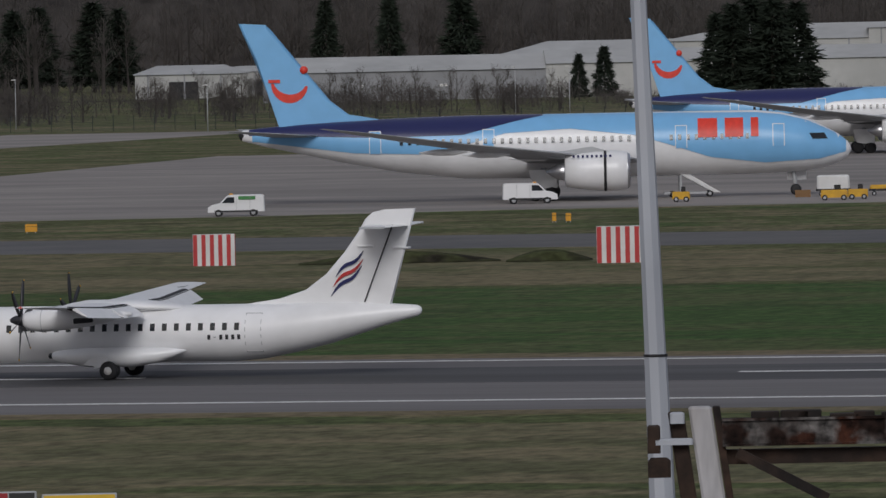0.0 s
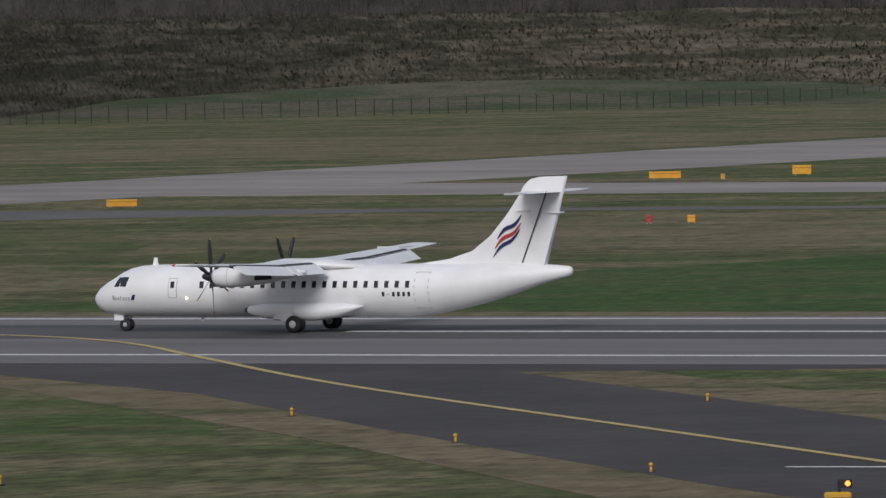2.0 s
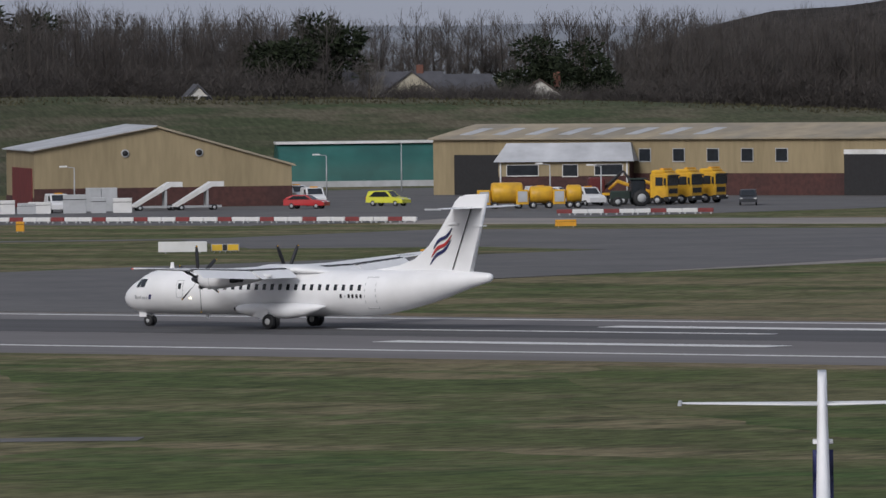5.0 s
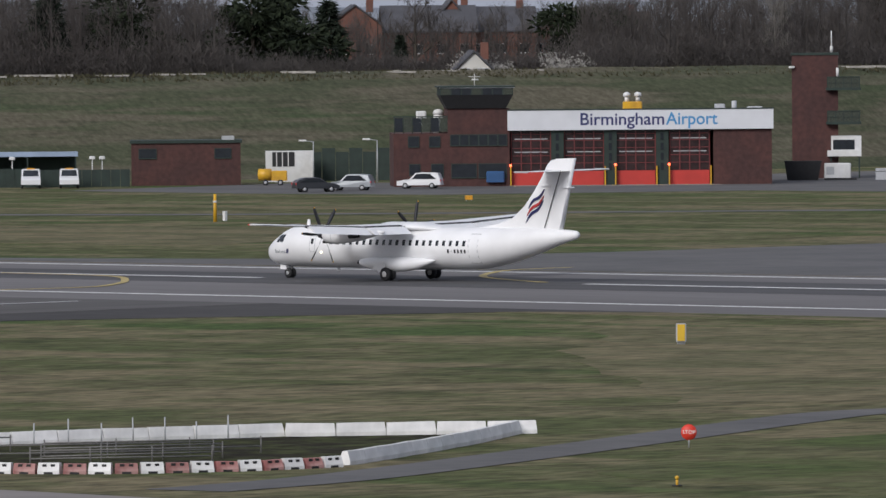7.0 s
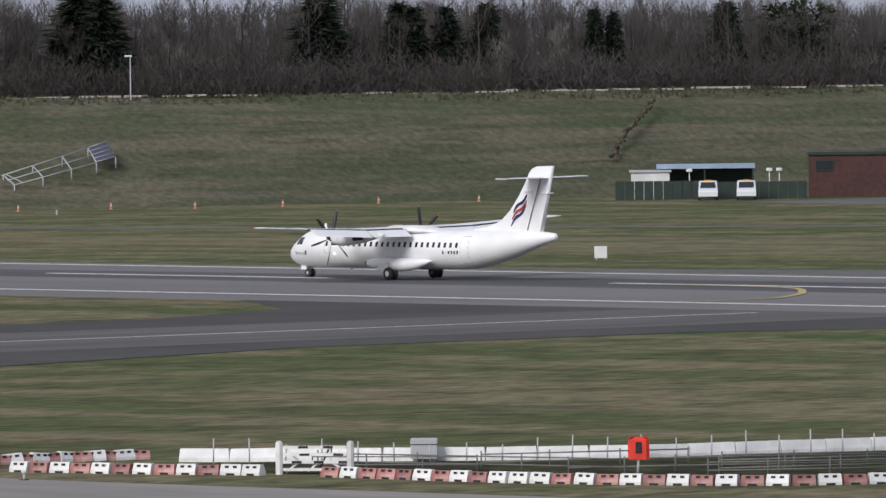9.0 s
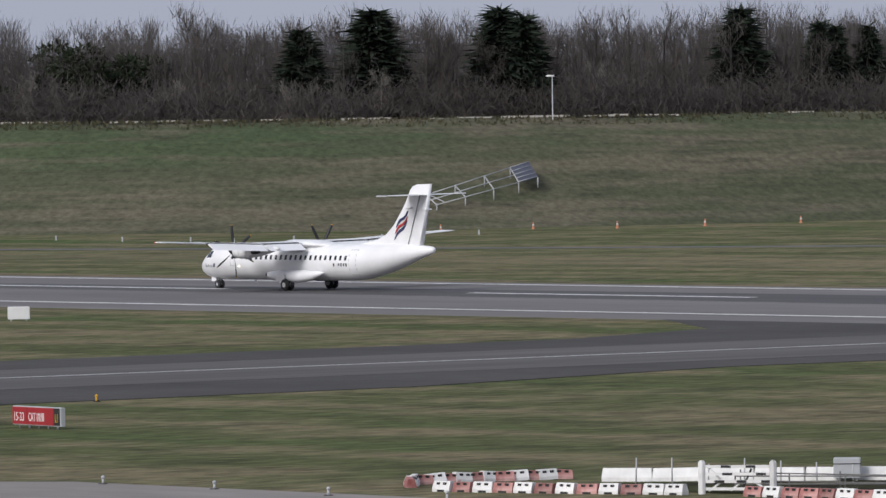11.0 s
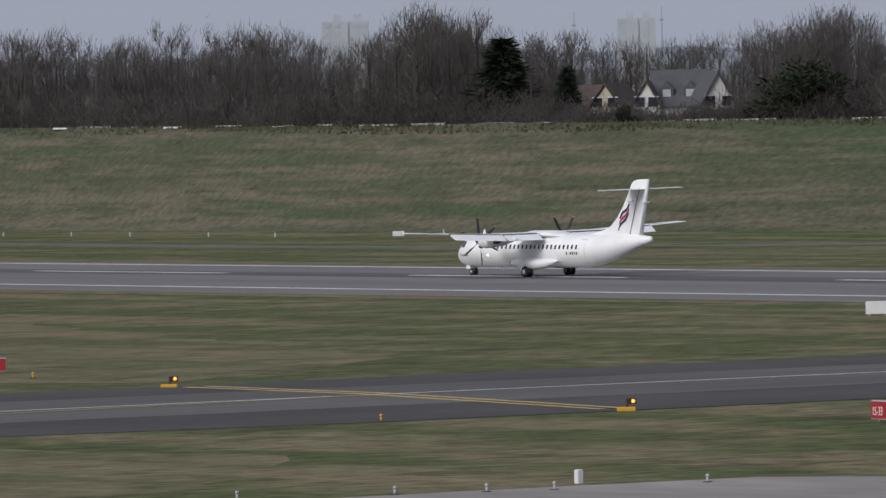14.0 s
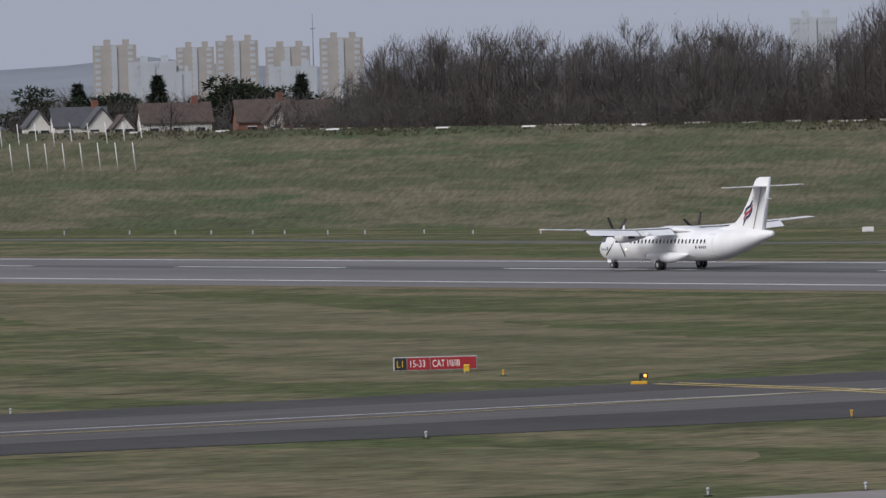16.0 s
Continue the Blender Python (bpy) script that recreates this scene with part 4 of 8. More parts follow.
# ---- marker boards, signs, lamps and boxes on the grass ----
def make_board(turn, dist, w, h, n=5):
    a = thing("marker_board", "red and white striped marker board on the grass", "marker board", site(turn, dist), group="striped marker boards")
    part("frame", Build().chamfer_box(0, w, 0, w * 0.35, 0, h, 0.03), WHITE_DULL, a)
    for k in range(n):
        x = w * (k + 0.0) / n
        if k % 1 == 0:
            part("red_stripe", Build().box(x + 0.02, x + w / n * 0.52, -0.03, 0.0, 0.02, h - 0.02), RED, a)
    part("red_stripe", Build().box(w, w + 0.03, 0.05, w * 0.18, 0.02, h - 0.02), RED, a)
    return a


make_board(15.86, 634, 2.9, 2.2)
make_board(13.33, 620, 3.2, 2.5)
make_board(23.43, 868, 2.6, 2.4)
make_board(23.07, 889, 1.4, 1.6, 4)


def make_box(x, y, w, h, turn, material, label, name="equipment_box", depth=0.5, legs=True):
    a = thing(name, label, "box", pose(x, y, 0, 0, 0, turn))
    part("housing", Build().chamfer_box(-w / 2, w / 2, 0, depth, 0.12 if legs else 0, h, 0.04), material, a)
    for s in (-1, 1):
        part("foot", Build().box(s * w * 0.35 - 0.04, s * w * 0.35 + 0.04, 0.1, 0.3, 0, 0.14), GREY_PAINT, a)
    if name != "airfield_board":
        part("lid_seam", Build().box(-w / 2 - 0.01, w / 2 + 0.01, -0.01, 0.02, h * 0.72, h * 0.76), DARK, a)
    return a


for x, y, w, h, turn in ((-218.3, 719.9, 1.0, 0.75, 17), (-176.6, 730.4, 0.35, 0.8, 14), (-175.4, 730.4, 0.45, 0.75, 14), (-361.8, 777, 3.0, 0.75, 25), (-354.2, 791.4, 1.8, 0.95, 24), (-335.2, 850.8, 1.0, 0.8, 22), (-335.5, 693.4, 0.5, 0.75, 26),
                         (-353.5, 771.9, 0.4, 0.6, 25), (-285.8, 618.3, 0.6, 0.65, 25), (-367.4, 680.2, 2.6, 0.7, 28), (-334.7, 691.8, 0.5, 0.7, 26), (-223.3, 350.8, 1.0, 0.75, 32), (-492.4, 650.5, 1.9, 0.7, 37), (-534, 624.3, 0.75, 1.0, 40), (-436.5, 558.4, 0.6, 0.55, 38), (-580.5, 601.6, 0.7, 0.5, 44)):
    make_box(x, y, w, h, turn, ORANGE, "orange-yellow equipment box on the grass")
for x, y, w, h, turn in ((-361.4, 554.3, 6.6, 0.95, 33), (-464.3, 562.7, 3.9, 0.95, 39), (-496.7, 456.8, 0.95, 1.0, 47), (-481.5, 353.8, 1.45, 0.95, 54), (-703.1, 598, 0.8, 0.7, 50), (-274.8, 545.7, 1.1, 0.5, 27), (-778, 511.5, 1.2, 0.6, 57)):
    make_box(x, y, w, h, turn, WHITE_DULL, "white back of an airfield sign on the grass", "airfield_board", 0.18)
make_box(-289, 617.7, 0.4, 0.65, 25, RED, "small red box on the grass")
make_box(-472, 1120, 1.8, 1.0, 22, RED_BRIGHT, "red airfield sign on the grass", "sign_box", 0.2)


def make_lamp(x, y, m, h=0.42, glow=None):
    a = thing("taxiway_lamp", "small taxiway edge lamp on a short stem", "lamp", pose(x, y, 0), group="taxiway edge lamps")
    part("stem", Build().tube((0, 0, 0), (0, 0, h * 0.6), 0.05), m, a)
    part("head", Build().lathe([(0, 0.06), (h * 0.2, 0.085), (h * 0.34, 0.03)], (0, 0, h * 0.6), "Z", 12), glow or m, a)
    part("plate", Build().lathe([(0, 0.18), (0.04, 0.18)], (0, 0, 0.01), "Z", 12), DARK, a)
    return a


for x, y in ((-154.4, 276.6), (-216.1, 234.3), (-156.2, 339.2), (-139.4, 320.7), (-121.3, 299.6), (-151.4, 306.2), (-134.5, 287.3), (-168.3, 325.6), (-360.8, 236), (-433.8, 260.8), (-359.5, 268.8)):
    make_lamp(x, y, YELLOW, 0.40)
for x, y in ((-294.3, 200.5), (-294.0, 207.6), (-287.2, 215), (-279.9, 214.9), (-271.9, 214.2), (-265.5, 214.8), (-361.5, 213.1), (-295.3, 198), (-296.8, 194.7), (-299.1, 188.9), (-412.3, 218.5)):
    make_lamp(x, y, GREY_PAINT, 0.38)
solid("ground_marker", Build().chamfer_box(-0.14, 0.14, -0.14, 0.14, 0, 0.55, 0.03), WHITE_DULL, "short white post on the grass", "post", pose(-298.3, 204.4, 0))


def make_guard_light(x, y, turn):
    a = thing("guard_light", "yellow runway guard light with lit amber lamp", "lamp", pose(x, y, 0, 0, 0, turn), group="runway guard lights")
    part("base", Build().chamfer_box(-0.5, 0.4, -0.1, 0.15, 0, 0.2, 0.05), YELLOW, a)
    part("stem", Build().tube((0, 0, 0.2), (0, 0, 0.35), 0.05), DARK, a)
    part("hood", Build().chamfer_box(-0.05, 0.42, -0.05, 0.2, 0.33, 0.62, 0.04), DARK, a)
    for dx in (0.28,):
        part("lens", Build().lathe([(-0.02, 0.02), (-0.02, 0.09), (0.02, 0.09)], (dx, -0.06, 0.48), "Y", 12), AMBER_GLOW, a, "lit amber lens")
    return a


for x, y in ((-412.4, 256.4), (-360.0, 249.6), (-121.3, 273.6)):
    make_guard_light(x, y, 56 if x < -300 else 26)
for dy in (0, 1.3):
    solid("holding_line", ribbon([(-411, 257.8 - dy), (-392, 256.6 - dy), (-362, 250.8 - dy)], 0.42, 0.075), YELLOW_LINE, "yellow runway holding position line", "marking", kind="structure")
solid("lane_line", ribbon(smooth_path([(-390, 371), (-390, 330), (-391, 280), (-390, 200), (-390, 90)]), 0.35, 0.07), PAINT, "faded painted taxiway centre line", "marking", kind="structure")
solid("lane_line", ribbon(smooth_path([(-391, 256), (-388, 235), (-386, 215), (-386, 120)]), 0.35, 0.074), YELLOW_LINE, "yellow taxiway centre line", "marking", kind="structure")
for pts in ([(-411.0, 384.3), (-410.6, 391.2), (-413.5, 396.4), (-419.2, 402.9), (-427.9, 409.7), (-440, 411.5)], [(-414.5, 439.2), (-413.4, 432.2), (-407.4, 423.6), (-401.6, 418.2), (-392, 413)]):
    solid("lead_line", ribbon(smooth_path(pts), 0.5, 0.068), YELLOW_LINE, "yellow painted runway lead-off line", "marking", kind="structure")
solid("faded_line", ribbon([(-131, 291), (-105, 294), (-80, 296)], 0.4, 0.06), PAINT, "faded white line across the tarmac", "marking", kind="structure")


def words(text, size, material, parent, at, name="letters"):
    cu = bpy.data.curves.new(name, "FONT")
    cu.body, cu.size, cu.extrude, cu.align_x = text, size, 0.004, "LEFT"
    cu.offset = 0.012 * size if size > 1 else 0.0
    tmp = bpy.data.objects.new(name, cu)
    scene.collection.objects.link(tmp)
    me = bpy.data.meshes.new_from_object(tmp.evaluated_get(bpy.context.evaluated_depsgraph_get()))
    bpy.data.objects.remove(tmp)
    me.materials.clear()
    me.materials.append(material)
    ob = new(name, me)
    ob.parent, ob.matrix_basis = parent, at @ pose(0, 0, 0, 90, 0, 0)
    return ob


def make_sign(x, y, turn, panels, height=0.9, back=False, label="red airfield sign with white lettering on the grass"):
    """panels: (width, material, text, text material)."""
    a = thing("airfield_sign", label, "sign", pose(x, y, 0, 0, 0, turn))
    w = sum(p[0] for p in panels)
    part("cabinet", Build().chamfer_box(-0.05, w + 0.05, 0.02, 0.28, 0.14, height, 0.03), GREY_PAINT, a)
    px = 0
    for k, (pw, m, text, tm) in enumerate(panels):
        pan = part("panel", Build().box(px + 0.02, px + pw - 0.02, -0.01, 0.03, 0.18, height - 0.04), m, a)
        if text:
            words(text, 0.56, tm, a, pose(px + 0.12, -0.016, 0.33), "lettering").scale = (min(1.0, (pw - 0.2) / (0.31 * len(text))), 1, 1)
        px += pw
    for k in range(5):
        part("leg", Build().tube((w * (k + 0.5) / 5, 0.15, 0), (w * (k + 0.5) / 5, 0.15, 0.16), 0.04), GREY_PAINT, a)
    return a


LETTER = mat("white_sign_letter", (0.8, 0.8, 0.78), 0.6)
SIGN_RED = mat("red_sign_face", (0.32, 0.018, 0.024), 0.5, var=0.06)
SIGN_BLACK = mat("black_sign_face", (0.02, 0.02, 0.02), 0.5)
SIGN_YELLOW = mat("yellow_sign_face", (0.66, 0.42, 0.03), 0.5)
make_sign(-445.4, 260.6, 59, ((0.72, SIGN_BLACK, "L1", SIGN_YELLOW), (1.32, SIGN_RED, "15-33", LETTER), (2.6, SIGN_RED, "CAT I/II/III", LETTER)))
make_box(-440.6, 262.5, 0.35, 0.5, 59, SIGN_YELLOW, "small yellow box beside the sign", depth=0.3)
make_sign(-337.3, 247.4, -7.6, ((1.4, SIGN_RED, "15-33", LETTER), (2.5, SIGN_RED, "CAT I/II/III", LETTER), (0.55, SIGN_BLACK, "L1", SIGN_YELLOW)), 1.0)
make_sign(-91.7, 292.2, 17, ((2.0, SIGN_RED, "15-33", LETTER), (0.9, SIGN_BLACK, "C", SIGN_YELLOW)), 0.95)
make_sign(-88.0, 290.9, 17, ((2.4, SIGN_YELLOW, "", None),), 0.95, label="yellow airfield sign on the grass")
make_sign(-134.6, 251.4, 29, ((2.4, SIGN_BLACK, "", None), (2.9, SIGN_RED, "", None)), 0.9)
make_sign(-463.1, 564.9, 38, ((0.85, SIGN_YELLOW, "", None), (0.4, SIGN_BLACK, "", None), (0.9, SIGN_YELLOW, "", None)), 0.7, label="yellow and black airfield sign on the grass")
make_sign(-465.3, 712.9, 33, ((0.5, SIGN_BLACK, "", None), (1.0, SIGN_YELLOW, "", None)), 0.75, label="black and yellow airfield sign on the grass")
make_sign(-323.5, 812.6, 22, ((1.0, SIGN_YELLOW, "", None), (1.0, SIGN_BLACK, "", None), (1.0, SIGN_YELLOW, "", None)), 0.9, label="yellow and black airfield sign on the grass")
make_sign(-311.4, 337.7, 42, ((0.42, SIGN_YELLOW, "", None),), 1.05, label="narrow yellow airfield marker sign on the grass")

st = thing("stop_sign", "round red prohibition sign on a thin post", "sign", pose(-235.3, 255.8, 0, 0, 0, 43))
part("post", Build().tube((0, 0, 0), (0, 0, 0.6), 0.03), GREY_PAINT, st)
part("disc", Build().lathe([(-0.03, 0.02), (-0.03, 0.30), (0.0, 0.30)], (0, 0, 0.6), "Y", 28), RED_BRIGHT, st)
words("STOP", 0.21, LETTER, st, pose(-0.25, -0.036, 0.53), "lettering")

yp = thing("yellow_mast", "tall yellow striped marker mast", "mast", pose(-539.4, 528.8, 0))
part("post", Build().tube((0, 0, 0), (0, 0, 2.3), 0.16, 0.12), YELLOW, yp)
part("collar", Build().tube((0, 0, 1.6), (0, 0, 1.75), 0.17), WHITE_DULL, yp)
solid("ground_marker", Build().chamfer_box(-0.15, 0.15, -0.15, 0.15, 0, 0.8, 0.03), WHITE_DULL, "short white post on the grass", "post", pose(-541.5, 532, 0))

CONE = Build().lathe([(0, 0.22), (0.04, 0.2), (0.05, 0.13), (0.7, 0.05)], n=10, axis="Z").mesh("cone", mat("faded_orange_plastic", (0.52, 0.20, 0.11), 0.6))
for x, y in ((-700, 566), (-699, 577), (-692, 582), (-691.5, 593), (-693, 607), (-689, 617)):
    c = thing("traffic_cone", "faded orange traffic cone at the bank foot", "cone", pose(x, y, 0), group="cones along the bank")
    share("cone", CONE, c, Matrix.Identity(4))
    part("band", Build().lathe([(0.35, 0.105), (0.5, 0.085)], axis="Z", n=10), WHITE_DULL, c)
POST = Build().chamfer_box(-0.08, 0.08, -0.08, 0.08, 0, 0.46, 0.03).mesh("post", GREY_PAINT)
for x, y in ((-787, 523), (-768.8, 522), (-760.8, 522), (-709.6, 526), (-696.3, 524), (-688.2, 526), (-680, 532), (-678, 541), (-683, 557), (-967, 509), (-942, 507), (-927.9, 508), (-917, 508), (-908.6, 508), (-899, 508), (-891.7, 508), (-882, 508), (-873.8, 508), (-862.6, 509), (-850.5, 508), (-838, 509), (-826, 509), (-812, 510), (-799, 510)):
    tagged(share("field_marker", POST, None, pose(x, y, 0, 0, 0, 57)), "short pale marker post at the bank foot", "post", "posts along the bank")


# ---- plastic barriers round the works ----
PLASTIC_W = mat("white_plastic", (0.72, 0.71, 0.70), 0.55, var=0.12, size=0.5, per_object=0.08)
PLASTIC_R = mat("faded_red_plastic", (0.30, 0.085, 0.075), 0.6, var=0.25, size=0.4, second=(0.42, 0.26, 0.24), second_size=1.0, per_object=0.25)


def barrier_mesh(material, w, h, d=0.42):
    b = Build()
    b.loft([[(-w / 2, -d / 2, 0), (w / 2, -d / 2, 0), (w / 2, d / 2, 0), (-w / 2, d / 2, 0)], [(-w / 2, -d / 2, h * 0.3), (w / 2, -d / 2, h * 0.3), (w / 2, d / 2, h * 0.3), (-w / 2, d / 2, h * 0.3)],
            [(-w / 2 * 0.96, -d / 4, h), (w / 2 * 0.96, -d / 4, h), (w / 2 * 0.96, d / 4, h), (-w / 2 * 0.96, d / 4, h)]], smooth=False)
    return b.mesh("body", material)


SLOT = Build().box(-0.08, 0.08, -0.16, -0.10, 0.27, 0.36).mesh("slot", DARK)
FOOT_GAP = Build().box(-0.17, 0.17, -0.225, -0.1, 0.0, 0.08).mesh("foot_gap", DARK)
BW, BR, BT = barrier_mesh(PLASTIC_W, 0.84, 0.41), barrier_mesh(PLASTIC_R, 0.84, 0.38), barrier_mesh(PLASTIC_W, 1.97, 0.52)


rb = random.Random(3)
ROW_C = smooth_path([(-235.8, 237), (-236.6, 232.6), (-240, 228), (-248, 224.5), (-256, 223.5), (-261, 222.6), (-266, 220.6), (-271.5, 218.9)], 6)
for k, (x, y, h) in enumerate(along(ROW_C, 0.93)):
    red = k % 2 == 1 if k % 7 else k % 3 == 1
    if 32 <= k <= 34:
        continue
    b = thing("barrier_block", "faded red plastic barrier block" if red else "white plastic barrier block", "barrier", pose(x, y, 0, 0, rb.uniform(-1.5, 1.5), h + 180 + rb.uniform(-6, 6)), group="barrier blocks round the works")
    share("body", BR if red else BW, b, Matrix.Identity(4))
    [share("slot", SLOT, b, pose(dx, 0, 0)) for dx in (-0.16, 0.16)]
    share("foot_gap", FOOT_GAP, b, Matrix.Identity(4))
for path in ([(-249.2, 260.6), (-251.8, 257.6), (-255.5, 253), (-257, 248), (-259, 241), (-262, 237), (-266, 233), (-271.5, 228.5)], [(-248.6, 260), (-244.8, 254), (-241.3, 247.8), (-238.5, 242.5), (-235.9, 237.4)]):
    for x, y, h in along(path, 2.0):
        b = thing("plastic_barrier", "white plastic barrier panel", "barrier", pose(x, y, 0, 0, rb.uniform(-1, 1), h + 180 + rb.uniform(-2, 2)), group="white panels round the works")
        share("body", BT, b, Matrix.Identity(4))
for k, (x, y, h) in enumerate(along([(-275.2, 228.4), (-276.0, 225.5), (-276.4, 222.0), (-274.5, 220.2)], 0.62)):
    b = thing("barrier_block", "white plastic barrier block" if k % 2 else "faded red plastic barrier block", "barrier", pose(x, y, 0, 0, rb.uniform(-6, 6), h + 180 + rb.uniform(-14, 14)), group="barrier blocks round the works")
    share("body", BW if k % 2 else BR, b, Matrix.Identity(4))
    [share("slot", SLOT, b, pose(dx, 0, 0)) for dx in (-0.16, 0.16)]
SOIL = mat("dark_wet_soil", (0.030, 0.027, 0.020), 1.0, var=0.5, size=0.8, second=(0.056, 0.062, 0.028), second_size=2.5, second_sharp=0.4, bump=0.5, spec=0.05)
sheet("works_pit", [(-237, 236), (-241, 229), (-250, 226), (-262, 224), (-268, 222), (-270, 227), (-261, 236), (-256.5, 247), (-254, 253), (-249.5, 259)], 0.045, SOIL, "dark disturbed soil inside the barriers", "ground")
for x, y in along([(-269, 228.5), (-262, 235), (-257.5, 244), (-255.5, 250)], 1.35) and [(a, b) for a, b, c in along([(-269, 227), (-261.5, 234), (-256.5, 244), (-254.5, 251)], 1.4)]:
    solid("steel_stake", Build().tube((0, 0, 0), (rb.uniform(-0.05, 0.05), 0, rb.uniform(0.7, 1.05)), 0.03, n=6), GREY_PAINT, "thin steel post round the pit", "post", pose(x, y, 0), "posts round the pit")
TUBE = mat("weathered_scaffold_tube", (0.15, 0.145, 0.14), 0.6, var=0.2, size=0.4)
for a0, b0 in (((-264, 228), (-250, 231)), ((-252, 230), (-245, 240)), ((-262, 226), (-256, 229)), ((-247, 233), (-243.5, 239)), ((-250, 236), (-245.5, 243)), ((-246, 231.5), (-241.5, 236.5)), ((-258, 231), (-254, 238))):
    sc = thing("scaffold", "grey scaffold rail over the pit", "scaffold", group="scaffold rails over the pit")
    for z in (0.25, 0.55):
        part("rail", Build().tube((*a0, z), (*b0, z + 0.04), 0.03, n=6), TUBE, sc)
    for f in (0, 0.33, 0.67, 1.0):
        p = Vector(a0).lerp(Vector(b0), f)
        part("upright", Build().tube((p.x, p.y, 0), (p.x, p.y, 0.68), 0.03, n=6), TUBE, sc)
gt = thing("works_gate", "white works gate with dark patched rails between two posts", "gate", pose(-260.9, 223.4, 0, 0, 0, 36))
for x in (0, 2.75):
    part("gate_post", Build().chamfer_box(x - 0.13, x + 0.13, -0.12, 0.12, 0, 1.28, 0.08), PLASTIC_W, gt)
for z in (0.14, 0.42, 0.70, 0.98):
    part("rail", Build().box(0.15, 2.6, -0.04, 0.04, z, z + 0.11), PLASTIC_W, gt)
for x, z in ((0.75, 0.99), (1.7, 0.99), (0.8, 0.71), (2.1, 0.71), (1.35, 0.43), (2.3, 0.43), (0.5, 0.43)):
    part("dark_patch", Build().box(x, x + 0.38, -0.052, -0.042, z, z + 0.09), DARK, gt, "dark patch on the rail")
for x0, z0, x1, z1 in ((0.25, 0.1, 0.8, 0.5), (1.1, 0.12, 1.5, 0.45), (1.5, 0.1, 1.9, 0.95), (0.2, 1.05, 0.75, 0.5), (2.0, 0.45, 2.6, 0.12)):
    part("brace", Build().tube((x0, 0.06, z0), (x1, 0.06, z1), 0.04, n=6), PLASTIC_W if x0 != 1.5 else DARK, gt)
make_box(-264.2, 233.6, 1.05, 0.9, 48, GREY_PAINT, "grey steel cabinet beside the works", "cabinet", 0.6)
lf = thing("lifebuoy_box", "bright red lifebuoy housing on a post", "housing", pose(-249, 230.8, 0, 0, 0, 47))
part("post", Build().tube((-0.05, 0, 0), (0, 0, 0.7), 0.05), GREY_PAINT, lf)
part("housing", Build().chamfer_box(-0.4, 0.4, -0.1, 0.12, 0.6, 1.45, 0.12), RED_BRIGHT, lf)
part("slot", Build().chamfer_box(-0.11, 0.11, -0.12, -0.09, 0.85, 1.25, 0.04), DARK, lf)


# ---- service buildings ----
BRICK = mat("dark_red_brick", (0.078, 0.032, 0.028), 0.85, var=0.22, size=0.5, second=(0.060, 0.027, 0.025), second_size=3, bump=0.2)
TAN = mat("tan_metal_cladding", (0.32, 0.255, 0.150), 0.7, var=0.10, size=1.2, second=(0.27, 0.215, 0.125), second_size=6, stretch=(2.5, 2.5, 0.4))
TAN_ROOF = mat("weathered_sheet_roof", (0.36, 0.30, 0.21), 0.8, var=0.12, size=1.5, second=(0.26, 0.23, 0.18), second_size=5)
PALE_ROOF = mat("pale_sheet_roof", (0.50, 0.51, 0.53), 0.6, var=0.10, size=1.5, second=(0.40, 0.41, 0.43), second_size=4)
TEAL = mat("teal_fabric_cover", (0.020, 0.115, 0.100), 0.6, var=0.12, size=2, second=(0.014, 0.085, 0.075), second_size=6)
GREEN_STEEL = mat("dark_green_steel", (0.020, 0.034, 0.028), 0.7, var=0.2, size=1)
FASCIA = mat("white_fascia_panel", (0.66, 0.67, 0.70), 0.5, var=0.05, size=2)
STATION_RED = mat("red_door_panel", (0.50, 0.045, 0.035), 0.5, var=0.1)
DOOR_RED = mat("dark_red_door_paint", (0.15, 0.025, 0.025), 0.6, var=0.15)
NAVY_LETTER = mat("navy_letter", (0.03, 0.035, 0.13), 0.5)
BLUE_LETTER = mat("blue_letter", (0.06, 0.26, 0.52), 0.5)


def windows(parent, rows, y=-0.02, frame_m=None):
    """Windows set in a front wall: (x0, x1, z0, z1)."""
    for x0, x1, z0, z1 in rows:
        w = part("window", Build().box(x0, x1, y - 0.03, y + 0.05, z0, z1), DARK_GLASS, parent)
        fm = frame_m or GREY_PAINT
        part("frame", Build().box(x0 - 0.06, x1 + 0.06, y - 0.06, y + 0.04, z1, z1 + 0.08).box(x0 - 0.06, x1 + 0.06, y - 0.09, y + 0.04, z0 - 0.1, z0).box(x0 - 0.07, x0, y - 0.06, y + 0.04, z0, z1).box(x1, x1 + 0.07, y - 0.06, y + 0.04, z0, z1), fm, w)


SCREEN = mat("dark_mesh_screen", (0.040, 0.048, 0.036), 0.8, var=0.4, size=0.15)
fs = thing("fire_station", "red-brick airport fire station with white fascia and red doors", "fire station", pose(-636.5, 648.9, 0.03, 0, 0, 46.5))
part("wall", Build().box(0, 5.6, 0, 11, 0, 5.3), BRICK, fs)
part("wall", Build().box(5.4, 11.55, -0.1, 9, 0, 7.75), BRICK, fs)
part("wall", Build().box(31.9, 37.7, 0.05, 15, 0, 5.6), BRICK, fs)
part("wall", Build().box(11.5, 31.9, 6.0, 15, 0, 5.6).box(11.5, 31.95, 0.3, 15, 5.45, 5.6), GREEN_STEEL, fs)
part("floor", Build().box(11.5, 31.9, 0, 15, 0, 0.05), CONCRETE, fs)
part("fascia", Build().box(11.35, 37.85, -0.35, 0.1, 5.52, 7.5), FASCIA, fs, "white fascia board")
